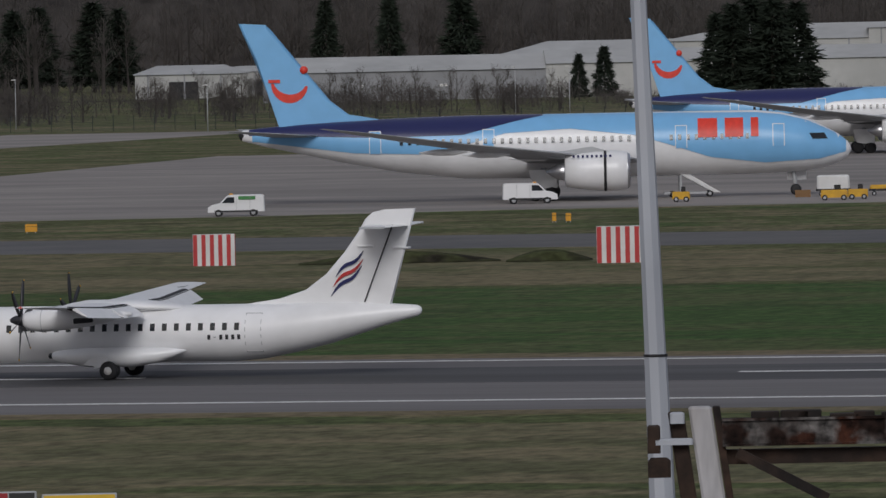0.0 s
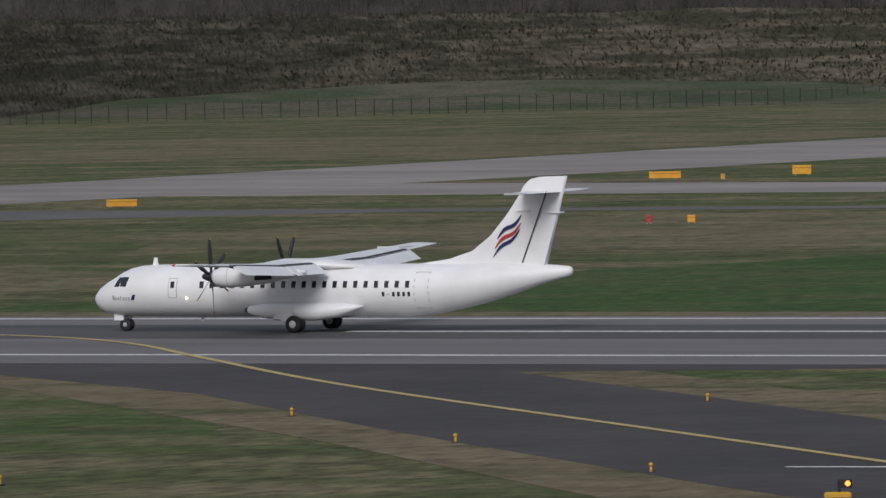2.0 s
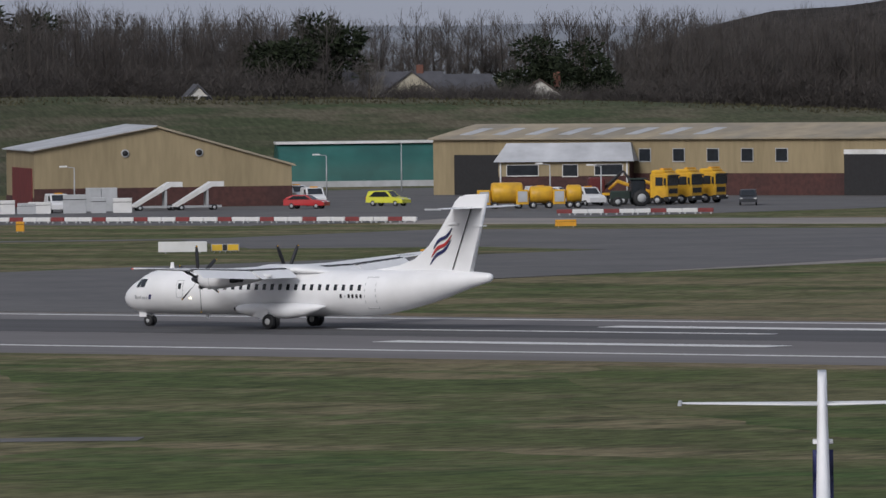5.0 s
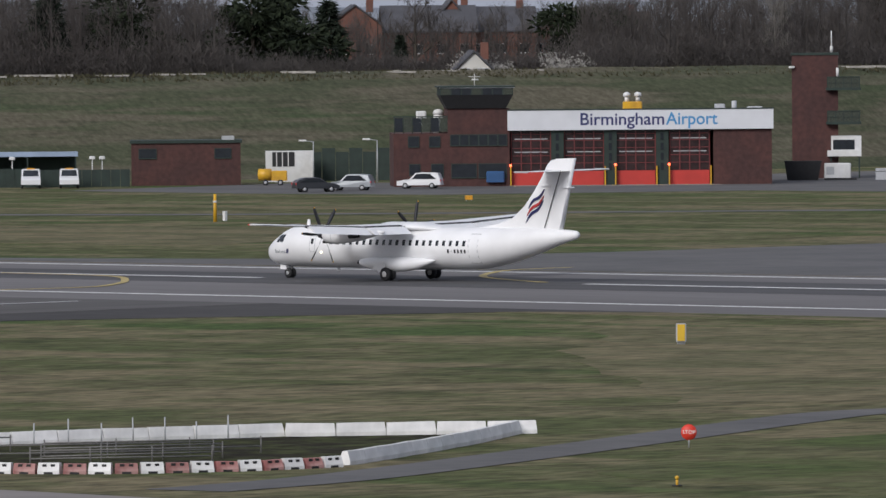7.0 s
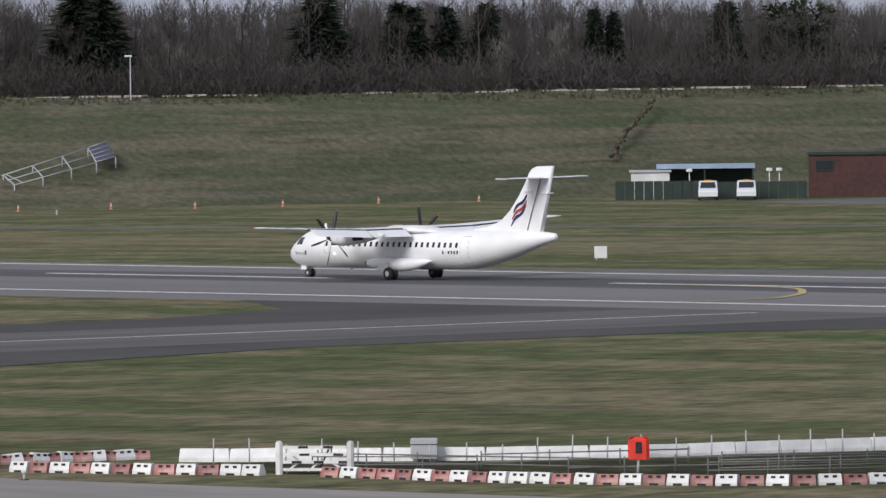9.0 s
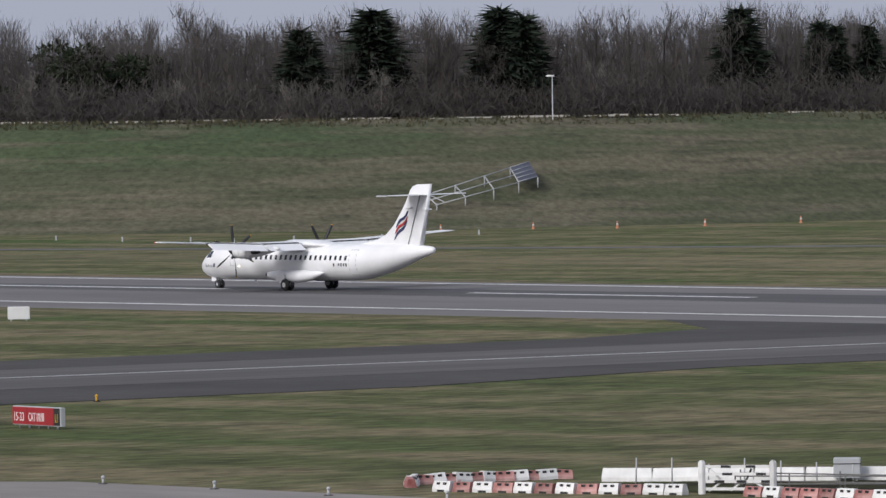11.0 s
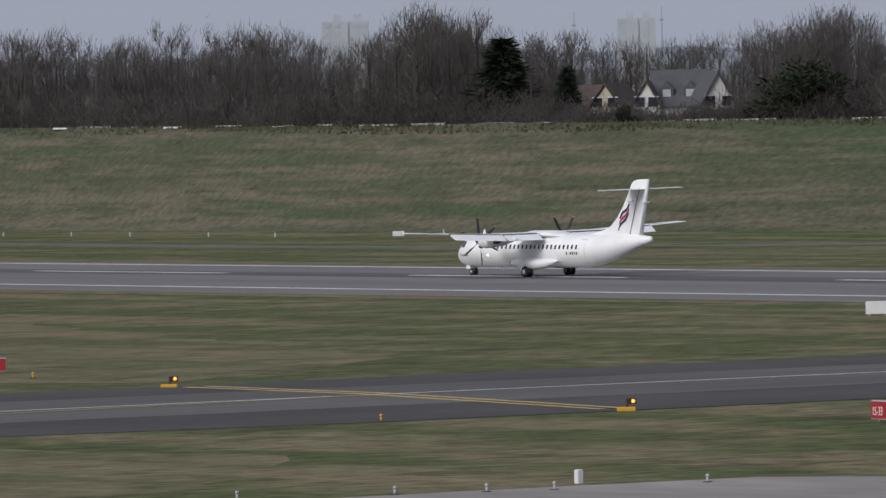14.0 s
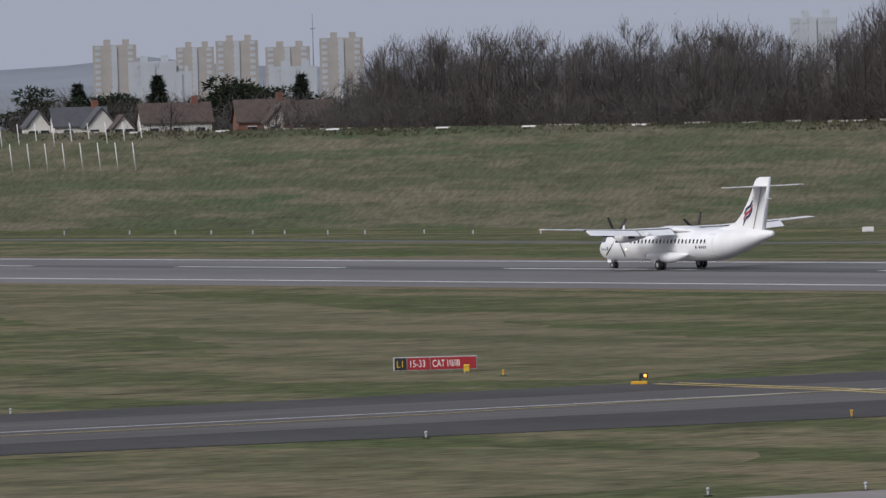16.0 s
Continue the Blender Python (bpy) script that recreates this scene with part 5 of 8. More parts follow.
part("roof", Build().box(11.4, 37.8, 0.1, 15.2, 5.6, 7.2), PALE_ROOF, fs)
part("roof_rim", Build().box(11.3, 37.9, -0.4, 0.15, 7.5, 7.62), GREEN_STEEL, fs)
words("Birmingham", 1.62, NAVY_LETTER, fs, pose(18.5, -0.36, 6.02), "lettering").scale = (1.10, 1.06, 1)
words("Airport", 1.62, BLUE_LETTER, fs, pose(27.15, -0.36, 6.02), "lettering").scale = (1.03, 1.06, 1)
for k, (x0, x1) in enumerate(((11.75, 15.65), (17.05, 20.95), (22.2, 26.1), (27.55, 31.5))):
    door = part("bay_door", Build().box(x0, x1, 0.5, 0.6, 0.02, 1.45), STATION_RED, fs, "bright red lower door panel")
    part("door_glass", Build().box(x0, x1, 0.5, 0.56, 1.45, 5.4), mat("smoky_door_glass", (0.035, 0.020, 0.020), 0.2, var=0.4, size=0.8) if k == 0 else bpy.data.materials["smoky_door_glass"], door)
    for z in (2.2, 2.95, 3.7, 4.45, 5.1):
        part("rail", Build().box(x0, x1, 0.44, 0.5, z, z + 0.07), DOOR_RED, door)
    for j in range(5):
        xx = x0 + (x1 - x0) * j / 4
        part("stile", Build().box(xx - 0.05, xx + 0.05, 0.45, 0.5, 1.45, 5.4), DOOR_RED, door)
    # grey bars in front of the panes stand in for reflections in the glass
    for z in (3.3, 4.6):
        part("reflection_strip", Build().box(x0 + 0.3, x1 - 0.3, 0.47, 0.49, z, z + 0.1), GREY_PAINT, door, "grey bar painted as a reflection on the glass")
    part("guide_post", Build().box(x0 - 0.16, x0 - 0.04, -0.15, 0.0, 0, 1.9).box(x1 + 0.04, x1 + 0.16, -0.15, 0.0, 0, 1.9), YELLOW, door)
    part("signal_lamp", Build().lathe([(-0.02, 0.02), (-0.02, 0.13), (0.05, 0.13)], (x0 - 0.12, -0.18, 2.05), "Y", 12), RED_GLOW, door, "lit red signal lamp")
for x in (15.7, 20.98, 26.15):
    part("pier", Build().box(x, x + 1.25, 0.1, 0.9, 0, 5.5), GREEN_STEEL, fs)
    for z in (1.5, 2.5, 3.5, 4.5):
        part("pier_panel", Build().box(x + 0.45, x + 0.75, 0.04, 0.12, z, z + 0.7), DARK_GLASS, fs)
windows(fs, ((1.5, 2.5, 4.0, 4.95), (3.6, 4.6, 4.0, 4.95), (1.6, 2.6, 1.2, 2.2), (3.8, 4.9, 1.0, 2.2)), -0.02, GREEN_STEEL)
windows(fs, tuple((5.7 + k * 0.95, 6.5 + k * 0.95, 4.1, 5.1) for k in range(6)), -0.12, GREEN_STEEL)
windows(fs, ((5.8, 8.2, 0.9, 2.2), (8.5, 11.2, 0.9, 2.2)), -0.12, GREEN_STEEL)
part("blue_bins", Build().chamfer_box(9.2, 11.0, -0.6, -0.2, 0.4, 1.5, 0.1), mat("blue_plastic", (0.03, 0.09, 0.22), 0.5), fs)
cab = part("lookout_cab", Build().loft([[(5.3, -0.3, 7.75), (11.2, -0.3, 7.75), (11.2, 6, 7.75), (5.3, 6, 7.75)], [(4.6, -1.0, 9.1), (11.9, -1.0, 9.1), (11.9, 6.6, 9.1), (4.6, 6.6, 9.1)]], smooth=False), DARK, fs, "dark flared lookout cab")
for k in range(7):
    x0 = 4.75 + k * 1.03
    part("pane", Build().box(x0, x0 + 0.88, -1.04, -0.98, 9.12, 9.85), DARK_GLASS if k % 3 else SCREEN, cab, "dark cab pane")
part("cab_rim", Build().box(4.5, 12.0, -1.12, -1.04, 9.78, 9.9), GREY_PAINT, cab)
part("cab_roof", Build().chamfer_box(4.4, 12.1, -1.2, 6.8, 9.85, 10.0, 0.05).box(4.62, 11.88, -0.98, 6.5, 9.1, 9.86), GREEN_STEEL, cab)
part("cab_aerial", Build().tube((8.2, 2, 10), (8.2, 2, 11.2), 0.04).tube((7.6, 2, 10.9), (8.8, 2, 10.9), 0.03).tube((7.9, 2, 10.6), (8.6, 2, 10.6), 0.08), WHITE_DULL, cab)
for k in range(6):
    x = 0.1 + k * 0.9
    part("roof_rail", Build().tube((x, 0.1, 5.3), (x, 0.1, 7.0), 0.04, n=6), GREEN_STEEL, fs)
    part("roof_pane", Build().box(x + 0.05, x + 0.85, 0.07, 0.13, 5.45, 6.85), SCREEN if k % 2 else DARK_GLASS, fs)
part("roof_rail", Build().box(0, 5.5, 0.05, 0.15, 6.9, 7.02), GREEN_STEEL, fs)
part("roof_box", Build().chamfer_box(2.4, 3.4, 3, 4, 6.0, 7.5, 0.1).lathe([(0, 0.6), (0.4, 0.4), (0.5, 0.05)], (4.6, 3, 7.2), "Z", 12).tube((4.6, 3, 5.3), (4.6, 3, 7.2), 0.5), WHITE_DULL, fs)
for x in (13.5, 19.0, 29.5):
    part("roof_dome", Build().lathe([(0, 0.9), (0.2, 0.7), (0.36, 0.3), (0.4, 0.02)], (x, 3, 7.19), "Z", 14), PALE_ROOF, fs)
part("roof_box", Build().chamfer_box(23.0, 24.9, 1.5, 3, 7.2, 8.3, 0.1), YELLOW, fs)
for x in (23.4, 24.5):
    part("roof_vent", Build().tube((x, 2.2, 8.3), (x, 2.2, 8.8), 0.22).lathe([(0, 0.36), (0.3, 0.36), (0.45, 0.1)], (x, 2.2, 8.8), "Z", 12), WHITE_DULL, fs)
part("roof_box", Build().chamfer_box(32.2, 33.2, 2, 3, 7.2, 8.0, 0.08).tube((34.1, 2, 7.2), (34.1, 2, 8.3), 0.25).chamfer_box(35.5, 37, 2, 4, 7.2, 7.7, 0.1), PALE_ROOF, fs)
part("forecourt_slab", Build().box(11.4, 32.5, -3.2, -0.4, -0.02, 0.04), CONCRETE, fs)
for k in range(9):
    part("bay_line", Build().box(11.8 + k * 2.45, 12.0 + k * 2.45, -3.1, -0.5, 0.04, 0.055), YELLOW_LINE, fs)

tw = thing("drill_tower", "tall dark brick fire drill tower with steel balconies", "tower", site(41.95, 941, 0))
part("shaft", Build().box(0, 4.75, 0, 4.75, 0, 12.7), BRICK, tw)
part("parapet", Build().box(-0.1, 4.85, -0.1, 4.85, 12.7, 12.95), GREEN_STEEL, tw)
for z in (5.7, 9.2):
    bal = part("balcony", Build().box(3.5, 7.1, -0.95, 1.8, z - 0.12, z + 0.16), GREEN_STEEL, tw)
    part("balcony_rail", Build().box(3.6, 7.0, -0.92, -0.86, z + 1.2, z + 1.3).box(3.6, 7.0, -0.92, -0.86, z + 0.6, z + 0.66).box(6.94, 7.0, -0.9, 1.8, z + 1.2, z + 1.3), GREEN_STEEL, bal)
    part("balcony_screen", Build().box(3.6, 6.95, -0.88, -0.84, z + 0.15, z + 1.22).box(6.9, 6.94, -0.84, 1.8, z + 0.15, z + 1.22), SCREEN, bal, "dark mesh screen")
    for k in range(5):
        part("balcony_post", Build().box(3.6 + k * 0.83, 3.68 + k * 0.83, -0.92, -0.86, z, z + 1.3), GREEN_STEEL, bal)
part("cabin", Build().box(3.6, 7.1, -1.4, 2, 2.3, 2.9).box(4.0, 7.1, -1.2, 1.8, 2.9, 4.4), WHITE_DULL, tw)
part("cabin_window", Build().box(4.2, 6.4, -1.25, -1.18, 3.0, 4.0), DARK_GLASS, tw)
for x in (3.9, 6.8):
    part("cabin_post", Build().box(x, x + 0.15, -1.2, -1.0, 0, 2.3), GREEN_STEEL, tw)
part("aerial", Build().tube((4.1, 1, 12.9), (4.1, 1, 15.2), 0.06).tube((4.1, 1, 13.0), (4.1, 1, 13.6), 0.16).tube((4.7, -0.2, 10.4), (4.7, -0.2, 11.4), 0.14), WHITE_DULL, tw)
part("lamp", Build().chamfer_box(-0.3, 0.3, -0.4, 0, 11.4, 11.6, 0.05), WHITE_DULL, tw)
solid("waste_skip", Build().loft([[(0.3, 0, 0), (3.4, 0, 0), (3.4, 1.6, 0), (0.3, 1.6, 0)], [(0, -0.2, 2.0), (3.8, -0.2, 2.0), (3.8, 1.8, 2.0), (0, 1.8, 2.0)]], smooth=False), DARK, "black steel skip beside the tower", "skip", site(42.0, 930))
gen = thing("generator", "white generator set on a trailer frame", "generator", site(41.75, 930))
part("casing", Build().chamfer_box(0, 2.7, 0, 1.4, 0.25, 1.75, 0.1), WHITE_DULL, gen)
part("louvre", Build().box(0.2, 1.0, -0.02, 0.01, 0.6, 1.4), GREY_PAINT, gen)
part("skid", Build().box(0, 3.3, 0.1, 1.3, 0, 0.25), DARK, gen)
for k in range(2):
    make_box(*spot(41.38 - 0.1 * k, 930), 1.6, 1.2, 42, GREY_PAINT, "grey steel bin beside the tower", "steel_bin", 1.0, False)

# shed and fenced compound
sh = thing("brick_shed", "flat-roofed dark red brick shed with two windows", "shed", site(46.09, 929))
part("wall", Build().box(0, 11.1, 0, 7, 0, 4.3), BRICK, sh)
part("roof", Build().box(-0.15, 11.25, -0.2, 7.2, 4.3, 4.6), GREEN_STEEL, sh)
part("roof_box", Build().chamfer_box(9.2, 10.5, 1, 2, 4.6, 5.0, 0.05), GREY_PAINT, sh)
windows(sh, ((0.8, 2.5, 2.8, 3.7), (8.5, 10.1, 2.8, 3.7)), -0.02, GREEN_STEEL)
cp = thing("fenced_compound", "dark green fenced compound with a blue-grey roof", "compound", site(47.3, 925))
for k in range(20):
    part("fence_panel", Build().box(k * 0.97, k * 0.97 + 0.93, 0, 0.06, 0.0, 1.9 if k < 9 else 1.75), GREEN_STEEL, cp)
part("cabin", Build().box(1.6, 5.5, 3, 6, 0, 2.75), WHITE_DULL, cp, "pale cabin")
part("cabin_roof", Build().box(1.4, 5.7, 2.8, 6.2, 2.75, 2.95), GREY_PAINT, cp)
part("canopy", Build().box(4.2, 14.2, 4, 8.0, 3.05, 3.5), mat("blue_grey_sheet", (0.30, 0.38, 0.50), 0.5, var=0.1), cp, "blue-grey canopy roof")
part("canopy_wall", Build().box(4.5, 14.0, 7.5, 8.0, 0, 3.05), GREEN_STEEL, cp)
for x in (4.4, 9, 13.9):
    part("canopy_post", Build().box(x, x + 0.15, 4.1, 4.25, 0, 3.05), GREEN_STEEL, cp)
for x in (7.5, 15.6, 16.6):
    part("flood_lamp", Build().tube((x, 1, 0), (x, 1, 2.9), 0.05, n=6).chamfer_box(x - 0.3, x + 0.3, 0.7, 1.2, 2.8, 3.1, 0.08), WHITE_DULL, cp)

# the tan hangar
hg = thing("tan_hangar", "tan gabled hangar with a brick base and round vents", "hangar", site(40.45, 942, 7))
prof = [(0, 0), (26.8, 0), (26.8, 4.2), (12.75, 8.25), (0, 5.95)]
part("wall", Build().prism(prof, 0, 24), TAN, hg)
part("brick_base", Build().box(-0.04, 26.84, -0.06, 0.0, 0, 2.1).box(-0.06, 0.0, -0.06, 24, 0, 1.2), BRICK, hg)
part("roof", Build().prism([(-0.4, 5.98), (12.75, 8.38), (12.75, 8.50), (-0.4, 6.10)], -0.5, 24.4), PALE_ROOF, hg, "pale sheet roof slope")
part("roof", Build().prism([(12.75, 8.38), (27.1, 4.22), (27.1, 4.34), (12.75, 8.50)], -0.3, 24.4), TAN_ROOF, hg)
for x in (9.45, 17.15):
    vt = part("round_vent", Build().lathe([(-0.12, 0.02), (-0.12, 0.30), (0.02, 0.30)], (x, 0, 5.65), "Y", 18), DARK, hg)
    part("vent_ring", Build().lathe([(-0.10, 0.30), (-0.14, 0.42), (0.02, 0.42)], (x, 0, 5.65), "Y", 18), GREY_PAINT, vt)
part("side_door", Build().box(-0.12, 0.0, 1.5, 18, 0, 4.2), DOOR_RED, hg, "dark red sliding side door")
part("eaves_gutter", Build().prism([(-0.5, 5.9), (-0.36, 5.9), (12.7, 8.3), (12.7, 8.36)], -0.55, -0.5).prism([(12.7, 8.3), (27.2, 4.1), (27.2, 4.22), (12.7, 8.42)], -0.36, -0.3), TAN_ROOF, hg)

# teal fabric hangar
th = thing("fabric_hangar", "long teal fabric-covered barrel hangar", "hangar", site(38.92, 1070, 3))
arc = [[(x, 6 - 6.0 * math.cos(math.pi * k / 14), 5.1 * math.sin(math.pi * k / 14) ** 0.8) for k in range(15)] for x in np.linspace(0, 20, 9)]
part("cover", Build().loft(arc, False, False, True, closed=False).prism([(6 - 6.0 * math.cos(math.pi * k / 14), 5.1 * math.sin(math.pi * k / 14) ** 0.8) for k in range(15)], 0.02, 0.1, "yz").prism([(6 - 6.0 * math.cos(math.pi * k / 14), 5.1 * math.sin(math.pi * k / 14) ** 0.8) for k in range(15)], 19.9, 19.98, "yz"), TEAL, th)
part("ridge_strip", Build().box(-0.1, 20.1, 3.6, 8.4, 5.02, 5.3), WHITE_DULL, th)
part("skirt", Build().box(0, 20, -0.3, 0.1, 0, 0.7), GREY_PAINT, th)

# long tan workshop
tb = thing("workshop", "long tan-clad workshop with brick base and sheet roof", "workshop", site(37.95, 1003, -39))
L = 68
part("wall", Build().box(0, L, 0, 16, 2.0, 6.1).box(0, 3, 0, 16, 0, 2).box(6.5, L, 0, 16, 0, 2.0), TAN, tb)
part("brick_base", Build().box(6.5, L, -0.06, 0, 0, 2.4), BRICK, tb)
part("roof", Build().prism([(-0.5, 6.05), (8, 7.5), (16.5, 6.05), (16.5, 6.2), (8, 7.7), (-0.5, 6.2)], -0.4, L + 0.4, "yz"), TAN_ROOF, tb)
for k in range(8):
    part("rooflight", Build().prism([(1.5, 6.53), (5.5, 7.2), (5.5, 7.26), (1.5, 6.59)], 2.5 + k * 4.6, 4.2 + k * 4.6, "yz"), GREY_PAINT, tb)
part("bay_opening", Build().box(3.0, 9.5, -0.08, 0.02, 0.05, 4.4), DARK, tb, "dark open vehicle bay")
part("bay_opening", Build().box(L - 12, L - 4.5, -0.08, 0.02, 0.05, 4.4), DARK, tb, "dark open vehicle bay")
part("shutter", Build().box(L - 12, L - 4.5, -0.12, -0.04, 4.4, 4.9), WHITE_DULL, tb)
windows(tb, tuple((24 + k * 4.6, 25.5 + k * 4.6, 3.7, 5.0) for k in range(6)) + ((11.5, 12.3, 4.2, 5.0),))
po = thing("annexe", "brick annexe with a pale sheet-metal roof", "annexe", site(37.54, 985, -10))
part("wall", Build().box(0, 14.2, 0, 6, 0, 3.7), BRICK, po)
part("wall_band", Build().box(-0.03, 14.23, -0.04, 0.0, 2.2, 3.7), TAN, po)
part("roof", Build().loft([[(-0.5, -0.6, 3.75), (14.8, -0.6, 3.75), (14.8, 6.3, 3.75), (-0.5, 6.3, 3.75)], [(0.4, 2.6, 5.75), (14.0, 2.6, 5.75), (14.0, 3.6, 5.75), (0.4, 3.6, 5.75)]], smooth=False), PALE_ROOF, po)
windows(po, ((0.9, 4.3, 2.3, 3.4), (7.0, 8.6, 2.2, 3.4), (10.5, 13.5, 2.3, 3.4)), -0.05, WHITE_DULL)
part("downpipe", Build().tube((0.2, -0.12, 0), (0.2, -0.12, 3.7), 0.09).tube((14.0, -0.12, 0), (14.0, -0.12, 3.7), 0.09), WHITE_DULL, po)

b3 = thing("office_block", "two-storey tan-clad office with a brick ground floor", "office", site(33.66, 968, 40))
part("wall", Build().box(-9, 24.5, 0, 14, 2.6, 6.6), TAN, b3)
part("brick_base", Build().box(-9, 24.5, 0, 14, 0, 2.6), BRICK, b3)
part("roof", Build().prism([(-9.4, 6.6), (8, 7.7), (24.9, 6.6), (24.9, 6.75), (8, 7.9), (-9.4, 6.75)], -0.4, 14.4), TAN_ROOF, b3)
part("gable", Build().prism([(-9, 6.58), (24.5, 6.58), (8, 7.66)], 0.0, 14), TAN, b3)
windows(b3, ((-6.5, -4.6, 4.0, 5.4), (-2.6, -0.8, 4.0, 5.4), (1.2, 3.6, 4.0, 5.4), (9.4, 12.2, 4.2, 5.4), (13.6, 16.4, 4.3, 5.5), (21.3, 23.9, 4.5, 5.6), (5.6, 7.6, 0.9, 2.0), (11, 12.4, 0.9, 2.1)), -0.02, DARK)
for y, in ((2.5,), (5.2,), (6.4,), (7.6,)):
    part("side_window", Build().box(-9.05, -8.98, y, y + 0.8, 4.2, 5.5), DARK_GLASS, b3)
for x in (5.8, 10.3, 14.6, 19.2):
    part("vent", Build().box(x, x + 0.5, -0.06, 0.02, 6.15, 6.45), DARK, b3)


# ---- vehicles ----
CAR_GREY = mat("silver_car_paint", (0.30, 0.32, 0.34), 0.3, 0.3, var=0.03)
CAR_DARK = mat("dark_car_paint", (0.035, 0.037, 0.042), 0.3, 0.2, var=0.03)
CAR_WHITE = mat("white_car_paint", (0.72, 0.72, 0.73), 0.35, var=0.03)
CAR_RED = mat("red_car_paint", (0.42, 0.02, 0.025), 0.3, var=0.03)
HIVIS = mat("yellow_chequer_paint", (0.62, 0.62, 0.05), 0.4, var=0.05)
TYRE = Build().lathe([(-0.10, 0.15), (-0.10, 0.28), (-0.06, 0.32), (0.06, 0.32), (0.10, 0.28), (0.10, 0.15)], axis="Y", n=16).mesh("wheel", DARK)
HUB = Build().lathe([(-0.105, 0.02), (-0.105, 0.17), (0.105, 0.17), (0.105, 0.02)], axis="Y", n=12).mesh("hub", GREY_PAINT)


def wheels(a, xs, w, r=0.32):
    for x in xs:
        for s in (-1, 1):
            t = share("wheel", TYRE, a, pose(x, s * (w / 2 - 0.1), r) @ Matrix.Scale(r / 0.32, 4))
            share("hub", HUB, t, Matrix.Identity(4))


def body_shell(profile, w, tumble=0.12):
    """A car body from its side profile, narrower towards the roof."""
    zmax = max(z for x, z in profile)
    rings = []
    for s in (-1, -0.92, 0.92, 1):
        rings.append([(x * (1 if abs(s) < 1 else 0.985), s * (w / 2 - tumble * max(0, (z - 0.8)) / max(0.1, zmax - 0.8)), z if abs(s) < 1 else 0.3 + (z - 0.3) * 0.97) for x, z in profile])
    return Build().loft(rings, smooth=False)


def make_car(at, paint, label, estate=False):
    a = thing("car", label, "car", at)
    top = 1.62 if estate else 1.45
    prof = [(0, 0.35), (0.02, 0.7), (0.5, 0.88), (1.25, 0.95), (1.9, top - 0.05), (2.3, top), (3.4, top - 0.02), (4.1, top - 0.25 if not estate else top - 0.06), (4.35, 0.95), (4.4, 0.4)]
    body = part("body", body_shell(prof, 1.8), paint, a)
    for s in (-1, 1):
        part("side_window", Build().prism([(1.5, 0.98), (2.0, top - 0.12), (3.3, top - 0.12), (3.95, 0.98)], s * 0.86, s * 0.885), DARK_GLASS, body)
        part("lamp", Build().chamfer_box(0.0, 0.2, s * 0.7 - 0.15, s * 0.7 + 0.15, 0.68, 0.8, 0.03), WHITE_DULL, body)
        part("tail_lamp", Build().chamfer_box(4.3, 4.42, s * 0.75 - 0.1, s * 0.75 + 0.1, 0.75, 0.95, 0.03), RED, body)
    part("windscreen", Build().add([(1.3, -0.72, 0.99), (1.3, 0.72, 0.99), (1.87, 0.62, top - 0.08), (1.87, -0.62, top - 0.08)], [(0, 1, 2, 3)]).add([(1.27, -0.7, 1.0), (1.27, 0.7, 1.0), (1.84, 0.6, top - 0.06), (1.84, -0.6, top - 0.06)], [(0, 1, 2, 3)]), DARK_GLASS, body)
    wheels(a, (0.85, 3.5), 1.8)
    return a


def make_van(at, label, stripe=None, paint=None):
    a = thing("van", label, "van", at)
    prof = [(0, 0.4), (0.02, 0.85), (0.35, 1.05), (1.05, 1.2), (1.7, 1.85), (2.0, 1.92), (4.75, 1.92), (4.95, 1.8), (5.0, 0.45)]
    body = part("body", body_shell(prof, 1.95, 0.10), paint or CAR_WHITE, a)
    for s in (-1, 1):
        part("side_window", Build().prism([(1.25, 1.22), (1.75, 1.72), (2.35, 1.72), (2.35, 1.22)], s * 0.93, s * 0.96), DARK_GLASS, body)
        part("door_seam", Build().box(2.5, 2.53, min(s * 0.9, s * 0.985), max(s * 0.9, s * 0.985), 0.5, 1.8).box(3.7, 3.73, min(s * 0.9, s * 0.985), max(s * 0.9, s * 0.985), 0.5, 1.8), GREY_PAINT, body)
        if stripe:
            part("side_panel", Build().box(2.7, 4.2, min(s * 0.9, s * 0.965), max(s * 0.9, s * 0.965), 1.5, 1.8), stripe, body)
        part("bumper_strip", Build().box(0.6, 4.4, min(s * 0.9, s * 0.99), max(s * 0.9, s * 0.99), 0.42, 0.56), DARK, body)
    part("windscreen", Build().add([(1.05, -0.8, 1.24), (1.05, 0.8, 1.24), (1.66, 0.72, 1.82), (1.66, -0.72, 1.82)], [(0, 1, 2, 3)]), DARK_GLASS, body)
    part("beacon", Build().chamfer_box(1.9, 2.2, -0.4, 0.4, 1.92, 2.03, 0.03), ORANGE, body)
    wheels(a, (0.95, 4.0), 1.95, 0.34)
    return a


